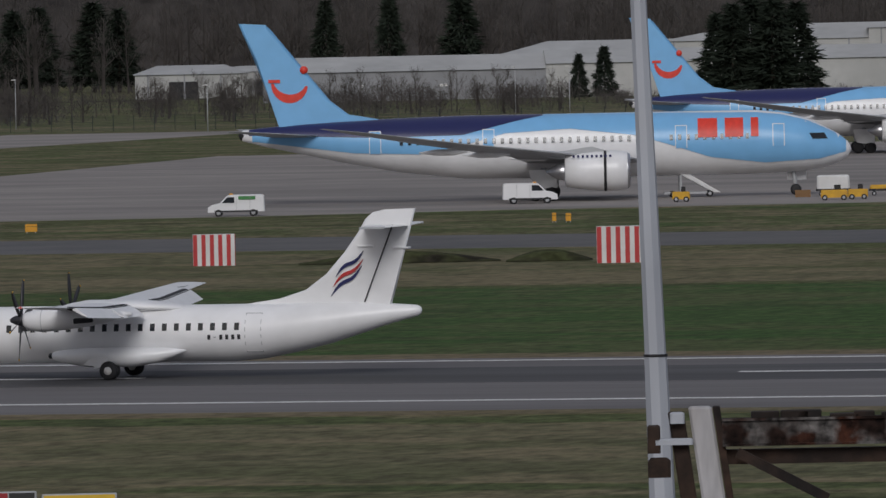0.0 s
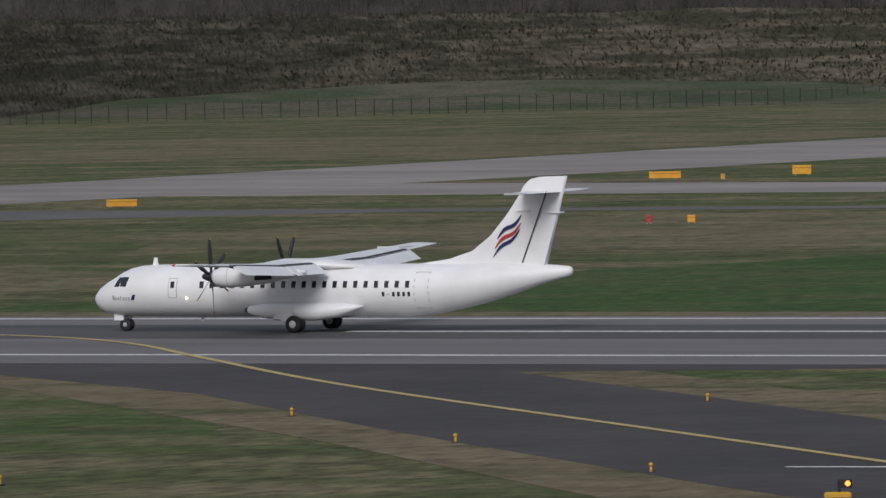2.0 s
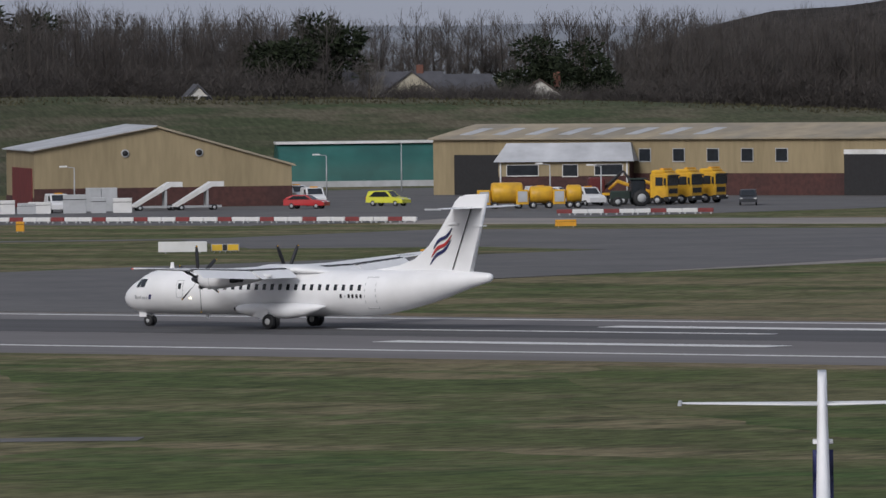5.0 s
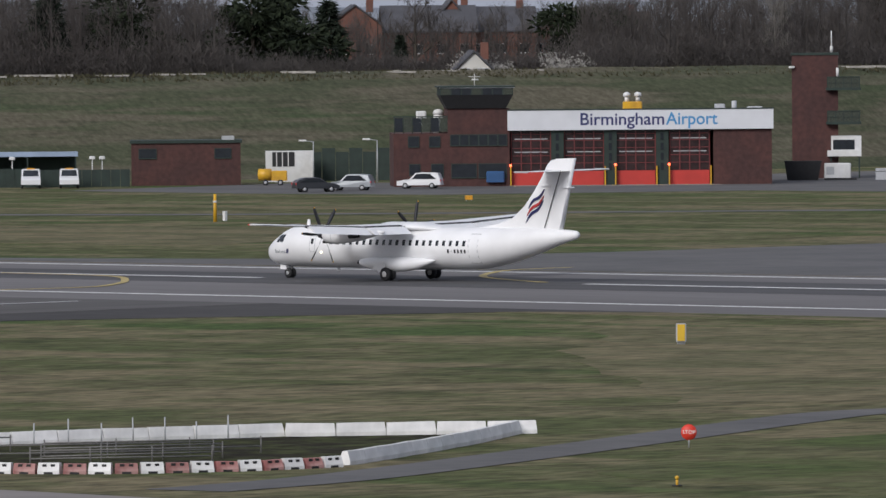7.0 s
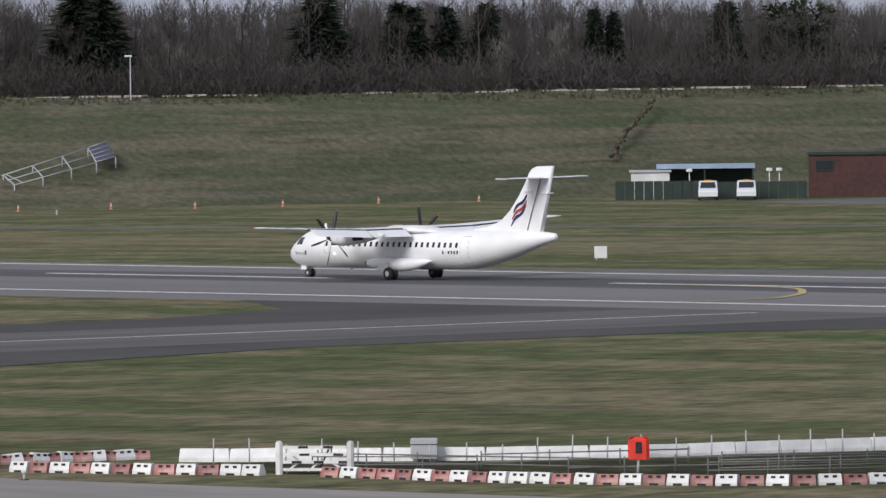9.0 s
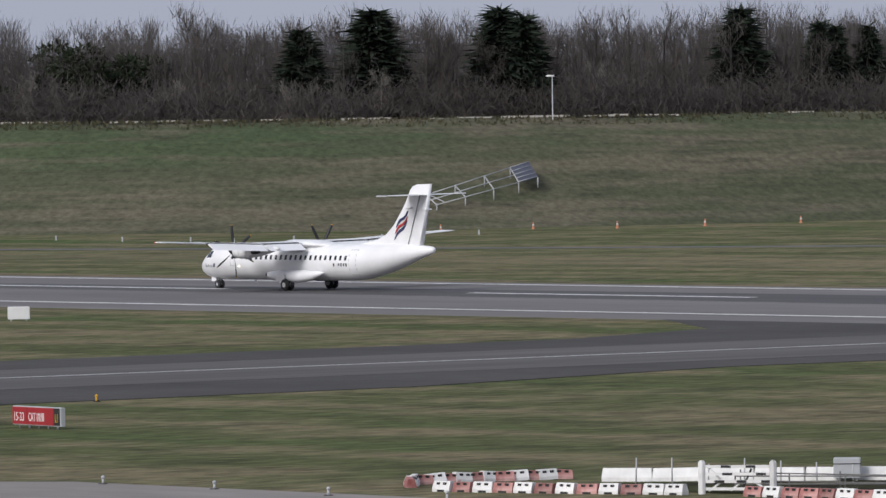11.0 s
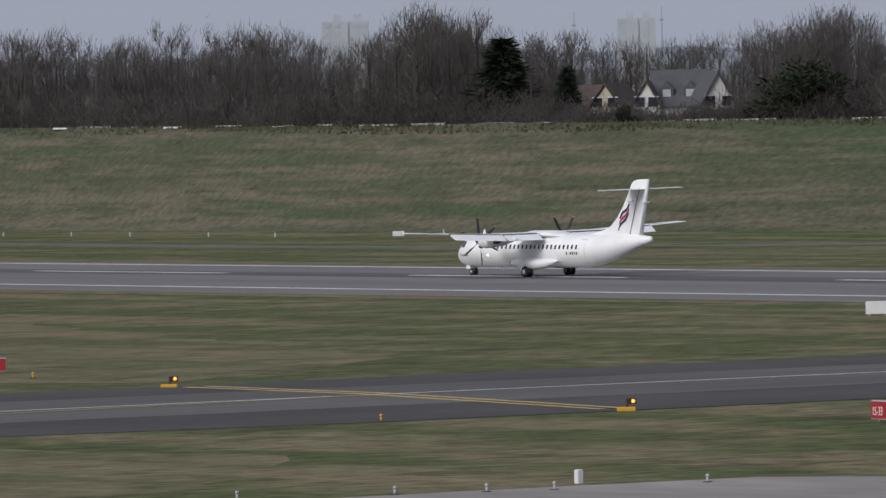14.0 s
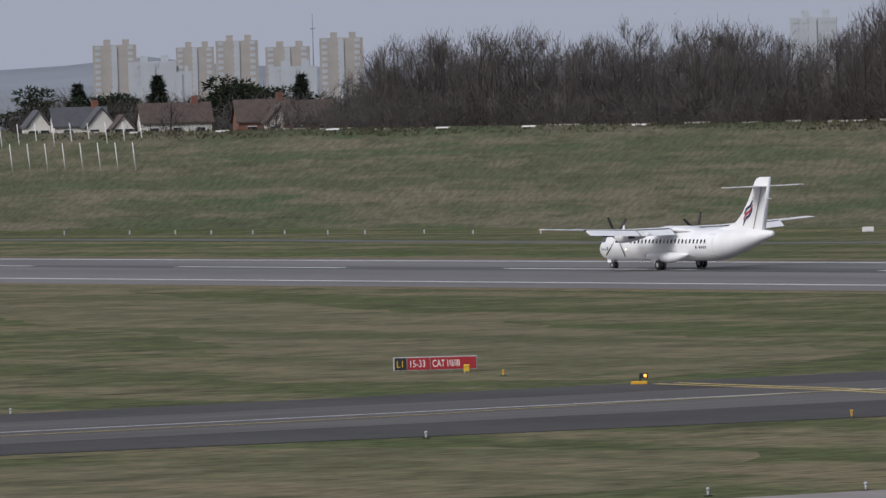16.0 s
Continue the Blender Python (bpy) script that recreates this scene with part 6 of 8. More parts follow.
def make_truck(at, label, kind="gritter", cab_paint=None):
    a = thing("truck", label, "truck", at)
    cabp = cab_paint or YELLOW
    cab = part("cab", Build().chamfer_box(0, 2.1, -1.2, 1.2, 0.75, 3.25, 0.18).chamfer_box(0.35, 2.0, -1.1, 1.1, 3.2, 3.55, 0.15), cabp, a)
    part("windscreen", Build().box(-0.03, 0.03, -1.05, 1.05, 1.95, 2.85), DARK_GLASS, cab)
    part("grille", Build().box(-0.04, 0.03, -0.85, 0.85, 1.15, 1.65), DARK, cab)
    part("visor", Build().chamfer_box(-0.22, 0.05, -1.08, 1.08, 2.86, 3.02, 0.04), DARK, cab)
    part("beacon_bar", Build().chamfer_box(0.6, 1.0, -0.9, 0.9, 3.55, 3.72, 0.04), ORANGE, cab)
    part("bumper", Build().chamfer_box(-0.15, 0.4, -1.22, 1.22, 0.4, 0.85, 0.05), DARK, cab)
    for s in (-1, 1):
        part("side_window", Build().box(0.5, 1.35, min(s * 1.15, s * 1.23), max(s * 1.15, s * 1.23), 1.95, 2.8), DARK_GLASS, cab)
        part("lamp", Build().box(-0.18, -0.1, s * 0.95 - 0.18, s * 0.95 + 0.18, 0.62, 0.78), WHITE_DULL, cab)
        part("mirror", Build().chamfer_box(0.1, 0.25, s * 1.4 - 0.12, s * 1.4 + 0.12, 2.0, 2.7, 0.03), DARK, cab)
    part("chassis", Build().box(0.4, 7.6, -0.45, 0.45, 0.65, 0.95), DARK, a)
    wheels(a, (1.15, 5.2, 6.5), 2.4, 0.5)
    if kind in ("gritter", "plough"):
        part("hopper", Build().loft([[(2.5, -0.8, 1.0), (7.4, -0.8, 1.0), (7.4, 0.8, 1.0), (2.5, 0.8, 1.0)], [(2.3, -1.2, 2.5), (7.6, -1.2, 2.5), (7.6, 1.2, 2.5), (2.3, 1.2, 2.5)]], smooth=False), YELLOW, a)
        part("brush_arm", Build().tube((2.6, -1.1, 2.6), (7.4, -1.1, 2.3), 0.12).tube((4, 1.0, 2.6), (7.2, 1.0, 1.2), 0.15), YELLOW, a)
        part("hopper_load", Build().chamfer_box(2.6, 7.2, -1.0, 1.0, 2.4, 2.65, 0.1), DARK, a)
    if kind == "plough":
        pl = part("plough_blade", Build().loft([[(-1.4 - 0.25 * math.sin(t), y, 0.15 + 1.05 * t / 3) for t in (0, 1, 2, 3)] + [(-1.3 - 0.25 * math.sin(t), y, 0.15 + 1.05 * t / 3) for t in (3, 2, 1, 0)] for y in (-2.6, 2.6)], smooth=False), YELLOW, a, "wide yellow snow plough blade")
        part("plough_rim", Build().box(-1.72, -1.3, -2.65, 2.65, 0.72, 1.36), DARK, pl, "black rubber plough flap")
        part("plough_arm", Build().box(-1.3, 0.0, -0.4, 0.4, 0.4, 0.7), DARK, a)
    if kind == "flat":
        part("bed", Build().box(2.4, 7.6, -1.2, 1.2, 1.0, 1.25), YELLOW, a)
        part("crane_arm", Build().tube((2.6, 0, 1.3), (6.5, 0, 2.4), 0.18).tube((6.5, 0, 2.4), (7.5, 0, 1.6), 0.14), YELLOW, a)
        part("side_box", Build().chamfer_box(2.6, 4.4, -1.2, -0.7, 0.45, 0.95, 0.05), WHITE_DULL, a)
    if kind == "tractor_unit":
        part("tank", Build().chamfer_box(2.3, 3.6, -1.2, -0.6, 0.5, 1.0, 0.06), GREY_PAINT, a)
    if kind == "box":
        part("box_body", Build().chamfer_box(2.3, 7.6, -1.24, 1.24, 1.0, 3.4, 0.06), WHITE_DULL, a)
        for k in range(3):
            part("box_panel", Build().box(3.0 + k * 1.5, 4.0 + k * 1.5, -1.27, -1.23, 1.6, 2.8), DARK, a)
    return a


def facing(turn, dist, heading):
    """heading: the way the front points, in degrees to the left of the viewer's right."""
    return site(turn, dist, heading + 180)


# the yellow winter fleet: fronts towards the terrace
for turn, dist, kind in ((34.52, 925, "gritter"), (34.20, 927, "plough"), (33.86, 931, "gritter"), (33.50, 935, "gritter"), (33.02, 945, "plough")):
    make_truck(facing(turn, dist, -75), "yellow airport gritting lorry in the yard" if kind == "gritter" else "yellow lorry with a wide snow plough", kind)
make_truck(facing(32.83, 952, -15), "yellow sweeper lorry parked sideways in the yard", "gritter")
make_truck(facing(31.70, 946, -80), "yellow lorry with a wide snow plough", "plough")
make_truck(facing(31.93, 950, -70), "yellow lorry with an open side locker", "gritter")
make_truck(facing(31.62, 950, -160), "white box lorry with dark side panels", "box", CAR_WHITE)
make_truck(facing(30.92, 944, -15), "yellow flatbed lorry with a crane arm", "flat")
make_truck(facing(30.42, 940, -20), "yellow tractor unit at the end of the row", "tractor_unit")
solid("container", Build().chamfer_box(0, 4.8, 0, 2.4, 0, 3.0, 0.06), GREEN_STEEL, "dark green freight container behind the lorries", "container", site(30.98, 962, 6))
solid("container", Build().chamfer_box(0, 1.8, 0, 2.4, 0, 2.5, 0.06), mat("rust_red_steel", (0.20, 0.05, 0.035), 0.7, var=0.2), "rust-red steel container in the yard", "container", site(32.22, 944, 6))
for k, turn in enumerate((32.45, 32.36)):
    make_car(facing(turn, 958 + 8 * k, -150), CAR_WHITE, "white car parked in the yard", True)
make_van(facing(32.62, 958, -90), "white van parked beside the office")

st2 = thing("boarding_stairs", "white mobile boarding stairs on a trailer", "stairs", site(31.35, 948, 10))
part("ramp", Build().prism([(0, 0.4), (0.6, 0.4), (4.2, 2.4), (5.4, 2.4), (5.4, 2.9), (4.1, 2.9)], -0.8, 0.8), WHITE_DULL, st2)
part("frame", Build().box(3.6, 3.8, -0.7, 0.7, 0.3, 2.4).box(0.5, 5.2, -0.6, 0.6, 0.3, 0.5), GREY_PAINT, st2)
wheels(st2, (1.0, 4.4), 1.6, 0.3)
for k, turn in enumerate((39.86, 39.60)):
    s = copy_thing(st2, site(turn, 925, 12))
    tagged(s, "white mobile stairs parked by the hangar", "stairs")

# vehicles by the hangars
make_car(facing(38.62, 925, -20), CAR_RED, "red car parked by the hangar")
make_van(facing(38.75, 958, -60), "white van parked by the hangar")
make_van(facing(38.68, 940, -80), "white van parked by the hangar")
make_car(facing(38.12, 935, -30), HIVIS, "yellow and white chequered airfield car", True)
make_van(facing(37.25, 930, -75), "white van in the yard")
make_van(facing(36.92, 922, -60), "white pick-up van in the yard")
make_car(facing(37.05, 945, -20), CAR_WHITE, "white car in the yard", True)
make_car(facing(35.98, 915, -90), CAR_DARK, "dark car in the yard", True)
make_van(facing(40.28, 918, -80), "white van by the hangar front")
for turn, r, ln in ((37.62, 1.05, 3.2), (37.38, 0.85, 2.4), (37.15, 0.9, 1.6)):
    tk = thing("bowser", "yellow trailer tank with a grey locker", "tank trailer", site(turn, 912, 5))
    part("tank", Build().lathe([(0, 0.2), (0.12, r * 0.9), (0.3, r), (ln - 0.2, r), (ln, r * 0.85), (ln + 0.08, 0.1)], (0.4, 0, 0.55 + r), "X", 20), YELLOW, tk)
    part("locker", Build().chamfer_box(-0.9, 0.35, -0.8, 0.8, 0.45, 1.9, 0.08), YELLOW, tk)
    part("locker_door", Build().box(-0.75, 0.2, -0.84, -0.78, 0.7, 1.75), GREY_PAINT, tk)
    wheels(tk, (0.8, ln), 1.7, 0.36)
for k, turn in enumerate((36.45, 36.3, 36.15)):
    make_truck(facing(turn, 925 + 4 * k, -30), "yellow lorry in the workshop yard", "flat")
tr = thing("tractor", "dark green tractor with yellow wheel hubs", "tractor", site(36.72, 918, 10))
part("bonnet", Build().chamfer_box(-2.0, 0.0, -0.45, 0.45, 0.8, 1.6, 0.12), GREEN_STEEL, tr)
part("cab", Build().chamfer_box(0, 1.5, -0.75, 0.75, 0.9, 2.7, 0.15), DARK_GLASS, tr)
part("cab_roof", Build().chamfer_box(-0.1, 1.6, -0.85, 0.85, 2.7, 2.85, 0.06), GREEN_STEEL, tr)
wheels(tr, (1.0,), 2.0, 0.85)
wheels(tr, (-1.4,), 1.8, 0.5)
tl = thing("loader", "dark red tractor with a raised loader arm", "tractor", site(36.98, 930, 10))
part("cab", Build().chamfer_box(0, 1.6, -0.75, 0.75, 0.9, 2.8, 0.15), mat("dark_red_machine", (0.12, 0.02, 0.02), 0.5), tl)
part("arm", Build().tube((1.4, 0, 1.5), (3.6, 0, 3.4), 0.15).tube((3.6, 0, 3.4), (5.0, 0, 1.6), 0.13), DARK, tl)
wheels(tl, (0.9,), 2.0, 0.75)
wheels(tl, (-0.9,), 1.8, 0.45)
for k, (turn, h) in enumerate(((40.62, 1.4), (40.5, 1.1), (40.42, 1.2), (40.05, 1.6), (39.9, 1.5), (40.2, 1.9))):
    make_box(*spot(turn, 915), 1.5 + 0.4 * (k % 3), h, 40, GREY_PAINT if k % 2 else WHITE_DULL, "grey equipment crate beside the hangar", "equipment_crate", 1.2, False)
cab6 = thing("control_cabinet", "grey steel cabinet by the hangar corner", "cabinet", site(40.13, 925))
part("casing", Build().chamfer_box(0, 3.2, 0, 1.5, 0, 2.4, 0.05), GREY_PAINT, cab6)
part("door_seam", Build().box(1.55, 1.6, -0.02, 0.01, 0.1, 2.3), DARK, cab6)

# red and white kerb barrier in front of the hangars
DULL_RED = mat("dull_red_paint", (0.20, 0.035, 0.035), 0.6, var=0.2, size=0.5)
for path in ([(-567, 656.4), (-521, 664.8)], [(-527, 696), (-516, 704)]):
    for k, (x, y, h) in enumerate(along(path, 1.5)):
        red = k % 3 == 0
        a = thing("kerb_block", "dull red barrier block on short legs" if red else "white barrier block on short legs", "barrier", pose(x, y, 0.03, 0, 0, h), group="kerb blocks before the hangars")
        part("block", Build().chamfer_box(-0.74, 0.74, -0.15, 0.15, 0.18, 0.56, 0.05), DULL_RED if red else WHITE_DULL, a)
        for dx in (-0.5, 0.5):
            part("leg", Build().box(dx - 0.08, dx + 0.08, -0.1, 0.1, 0, 0.18), GREY_PAINT, a)
sheet("service_strip", [(-521, 660), (-470, 668), (-480, 690), (-530, 682)], 0.06, CONCRETE, "pale concrete service strip", "yard")

# cars and tanks by the fire station
make_car(facing(44.85, 893, 165), CAR_GREY, "silver car parked by the fire station", True)
make_car(facing(44.80, 886, 15), CAR_DARK, "dark car parked by the fire station")
make_car(facing(44.42, 900, 170), CAR_WHITE, "white car parked by the fire station", True)
make_van(facing(46.72, 918, -90), "white van inside the compound")
make_van(facing(46.48, 918, -90), "white van inside the compound")
yt = thing("foam_trailer", "yellow foam tank trailer beside the shed", "tank trailer", site(45.3, 925))
part("tank", Build().lathe([(0, 0.1), (0.1, 0.6), (1.4, 0.6), (1.5, 0.1)], (0, 0, 1.1), "X", 16).chamfer_box(1.4, 3.0, -0.6, 0.6, 0.5, 1.5, 0.1), YELLOW, yt)
wheels(yt, (0.8, 2.3), 1.4, 0.3)
ab = thing("smoke_hut", "white training hut with a dark opening", "hut", site(45.25, 945))
part("wall", Build().box(0, 5.0, 0, 3, 0, 3.2), WHITE_DULL, ab)
part("opening", Build().box(0.7, 3.0, -0.04, 0.02, 1.6, 3.1), DARK, ab)
for k in range(3):
    part("bar", Build().box(1.1 + k * 0.6, 1.2 + k * 0.6, -0.08, -0.03, 1.6, 3.1), WHITE_DULL, ab)
for k in range(7):
    solid("screen_fence", Build().box(0, 1.35, 0, 0.08, 0, 3.0 + 0.4 * (k % 2)), GREEN_STEEL, "dark green screen fence panel", "fence", site(44.98 - 0.085 * k, 950), "green fence panels")


def make_street_lamp(turn, dist, h, arm=0.9):
    a = thing("street_lamp", "grey street lamp with a pale head", "street lamp", site(turn, dist), group="street lamps")
    part("pole", Build().tube((0, 0, 0), (0, 0, h), 0.09, 0.05, 8).tube((0, 0, h), (-arm, 0, h + 0.1), 0.04, 0.04, 6), GREY_PAINT, a)
    part("head", Build().chamfer_box(-arm - 0.6, -arm + 0.2, -0.15, 0.15, h + 0.05, h + 0.22, 0.05), WHITE_DULL, a)
    return a


for turn, dist, h in ((31.62, 1010, 5.6), (31.50, 990, 4.9), (31.36, 985, 4.7), (31.24, 985, 4.3), (33.96, 935, 4.6), (33.18, 940, 4.9), (34.5, 935, 4.5), (32.58, 950, 5.4), (38.62, 1000, 4.5), (37.22, 925, 4.2), (36.9, 925, 4.0), (44.95, 940, 4.2), (44.55, 940, 4.3), (38.15, 1030, 5.5), (40.2, 930, 4.4)):
    make_street_lamp(turn, dist, h)


# ---- trees ----
TWIG = mat("winter_twigs", (0.112, 0.099, 0.092), 0.95, var=0.25, size=3.0, second=(0.150, 0.136, 0.128), second_size=22, second_sharp=0.8, spec=0.05)
TWIG_PALE = mat("pale_birch_twigs", (0.27, 0.25, 0.225), 0.95, var=0.3, size=2.0, spec=0.05)
NEEDLE = mat("dark_conifer_needles", (0.030, 0.039, 0.029), 0.95, var=0.4, size=1.2, spec=0.05)
SCRUB = mat("bramble_and_dead_grass", (0.070, 0.064, 0.047), 0.95, var=0.4, size=1.0, second=(0.128, 0.114, 0.086), second_size=5, second_sharp=0.5, stretch=(0.4, 0.4, 2.0), spec=0.05)
DEAD_GRASS = mat("dead_crest_grass", (0.120, 0.112, 0.070), 0.95, var=0.3, size=0.8, spec=0.05)
for m in (TWIG, TWIG_PALE, SCRUB, DEAD_GRASS):
    n, l = m.node_tree.nodes, m.node_tree.links
    b, leak, both = n["Principled BSDF"], n.new("ShaderNodeBsdfTranslucent"), n.new("ShaderNodeMixShader")
    l.new(b.inputs["Base Color"].links[0].from_socket, leak.inputs["Color"])
    l.new(b.outputs[0], both.inputs[1])
    l.new(leak.outputs[0], both.inputs[2])
    l.new(both.outputs[0], n["Material Output"].inputs["Surface"])
EVERGREEN = mat("dark_evergreen_leaves", (0.026, 0.034, 0.020), 0.9, var=0.4, size=1.0, spec=0.1)
BLOSSOM = mat("white_blossom", (0.42, 0.40, 0.37), 0.9, var=0.3, size=0.8, spec=0.05)
BARK = mat("grey_bark", (0.07, 0.06, 0.05), 0.95, var=0.3, size=0.6, spec=0.05)


def limbs(rs, h, spread, n=9):
    """Trunk and limbs as thin tapered strips: segments of start, end and radii."""
    segs = [(np.zeros(3), np.array([rs.normal(0, 0.2), rs.normal(0, 0.2), h * 0.45]), 0.02 * h, 0.013 * h)]
    top = segs[0][1]
    segs.append((top, np.array([top[0] * 1.5, top[1] * 1.5, h * 0.93]), 0.013 * h, 0.002 * h))
    for k in range(n):
        s = rs.uniform(0.22, 0.8)
        p = np.array([top[0] * s, top[1] * s, h * s])
        a = rs.uniform(0, 2 * np.pi)
        r = spread * rs.uniform(0.5, 0.95) * (1.15 - 0.6 * s)
        q = p + np.array([r * np.cos(a), r * np.sin(a), h * rs.uniform(0.12, 0.32) * (1.2 - s * 0.6)])
        segs.append((p, q, 0.009 * h * (1.1 - s), 0.002 * h))
        for j in range(2):
            u = rs.uniform(0.4, 0.9)
            m = p + (q - p) * u
            e = m + np.array([rs.normal(0, 0.15 * spread), rs.normal(0, 0.15 * spread), h * rs.uniform(0.06, 0.16)])
            segs.append((m, e, 0.004 * h, 0.0012 * h))
    return segs


def strips(segs):
    v, f = [], []
    for a, b, r0, r1 in segs:
        k = len(v)
        d = b - a
        s = np.cross(d, (0.3, 0.2, 1.0))
        s = s / (np.linalg.norm(s) + 1e-9)
        w = np.cross(d, s)
        w = w / (np.linalg.norm(w) + 1e-9)
        for p, r in ((a, r0), (b, r1)):
            for c in (0, 2.094, 4.189):
                v.append(p + r * (s * math.cos(c) + w * math.sin(c)))
        f += [(k, k + 1, k + 4, k + 3), (k + 1, k + 2, k + 5, k + 4), (k + 2, k, k + 3, k + 5)]
    return np.array(v), f


def sprays(rs, centres, outward, length, width):
    """Thin leaf or twig triangles at the centres, pointing outward."""
    n = len(centres)
    d = outward + rs.normal(0, 0.45, (n, 3))
    d /= np.linalg.norm(d, axis=1)[:, None]
    s = np.cross(d, rs.normal(0, 1, (n, 3)))
    s /= np.linalg.norm(s, axis=1)[:, None] + 1e-9
    L = length * rs.uniform(0.5, 1.3, (n, 1))
    v = np.stack([centres - s * width, centres + s * width, centres + d * L], 1).reshape(-1, 3)
    f = np.arange(3 * n).reshape(n, 3)
    return v, [tuple(t) for t in f.tolist()]


def bare_crown(rs, segs, h, spread, n):
    ends = [(b, b - a) for a, b, r0, r1 in segs[1:]]
    pick = rs.integers(0, len(ends), n)
    base = np.array([ends[i][0] for i in pick])
    dire = np.array([ends[i][1] / (np.linalg.norm(ends[i][1]) + 1e-9) for i in pick])
    t = rs.uniform(0.0, 0.75, (n, 1))
    c = base - dire * t * np.array([[np.linalg.norm(ends[i][1])] for i in pick]) + rs.normal(0, 0.035 * h, (n, 3))
    out = dire * 0.5 + np.array([0, 0, 0.8])
    return sprays(rs, c, out, 0.085 * h, 0.0022 * h)


def conifer_crown(rs, h, spread, n):
    z = h * (0.10 + 0.9 * rs.uniform(0, 1, n) ** 1.25)
    a = rs.uniform(0, 2 * np.pi, n)
    tier = 0.72 + 0.18 * np.sin(z / h * 31 + 1.3 * np.sin(a * 2)) + 0.14 * np.sin(a * 3 + z)
    r = spread * (1 - (z / h) ** 1.5 * 0.95) * tier * np.sqrt(rs.uniform(0.15, 1, n))
    c = np.stack([r * np.cos(a), r * np.sin(a), z], 1)
    out = np.stack([np.cos(a), np.sin(a), np.full(n, -0.15)], 1)
    return sprays(rs, c, out, 0.085 * h, 0.012 * h)


def leafy_crown(rs, h, spread, n, low=0.1):
    blobs = [(rs.normal(0, spread * 0.42), rs.normal(0, spread * 0.42), h * rs.uniform(low + 0.2, 0.85), spread * rs.uniform(0.28, 0.5)) for _ in range(14)]
    pick = rs.integers(0, len(blobs), n)
    b = np.array(blobs)[pick]
    d = rs.normal(0, 1, (n, 3))
    d /= np.linalg.norm(d, axis=1)[:, None]
    c = b[:, :3] + d * b[:, 3:4] * rs.uniform(0.55, 1.05, (n, 1)) * np.array([1, 1, 0.8])
    c[:, 2] = np.clip(c[:, 2], 0.05 * h, h * 1.02)
    return sprays(rs, c, d, 0.06 * h, 0.014 * h)


def tree_parts(kind, seed, h, spread, n):
    rs = np.random.default_rng(seed)
    segs = limbs(rs, h, spread, 10 if kind == "bare" else 5)
    if kind == "bare":
        crown = bare_crown(rs, segs, h, spread, n)
        trunk = strips(segs)
    elif kind == "conifer":
        crown = conifer_crown(rs, h, spread, n)
        trunk = strips(segs[:2])
    else:
        crown = leafy_crown(rs, h, spread, n)
        trunk = strips(segs[:4])
    return trunk, crown


def raw_mesh(name, v, f, material):
    me = bpy.data.meshes.new(name)
    me.from_pydata(np.asarray(v).tolist(), [], f)
    me.materials.append(material)
    return me


STOCK = {}
for kind, material, variants, h, spread, n in (("bare", TWIG, 4, 14, 4.5, 1500), ("conifer", NEEDLE, 3, 14, 3.6, 2600), ("evergreen", EVERGREEN, 3, 11, 4.5, 3200), ("pale", TWIG_PALE, 2, 13, 3.2, 900), ("blossom", BLOSSOM, 2, 5, 3.0, 900)):
    shape = {"pale": "bare", "blossom": "leafy"}.get(kind, kind)
    for k in range(variants):
        trunk, crown = tree_parts(shape, 11 * k + len(kind), h, spread, n)
        STOCK[kind, k] = (raw_mesh("trunk", *trunk, TWIG_PALE if kind == "pale" else BARK), raw_mesh("crown", *crown, material), h)

LABELS = {"bare": "leafless grey-brown winter tree", "conifer": "dark green conifer behind the bank", "evergreen": "dark broad evergreen tree behind the bank", "pale": "slender pale-barked leafless tree", "blossom": "low tree white with early blossom"}


def plant(kind, turn, dist, height, z=0.0, wide=1.0, seed=0):
    v = max(k for kk, k in STOCK if kk == kind) + 1
    tm, cm, h = STOCK[kind, seed % v]
    x, y = spot(turn, dist)
    s = height / h
    a = thing("tree", LABELS[kind], "tree", pose(x, y, z - 0.1, 0, 0, 67 * seed) @ Matrix.Diagonal((s * wide, s * wide, s, 1)))
    share("trunk", tm, a, Matrix.Identity(4))
    share("crown", cm, a, Matrix.Identity(4))
    return a


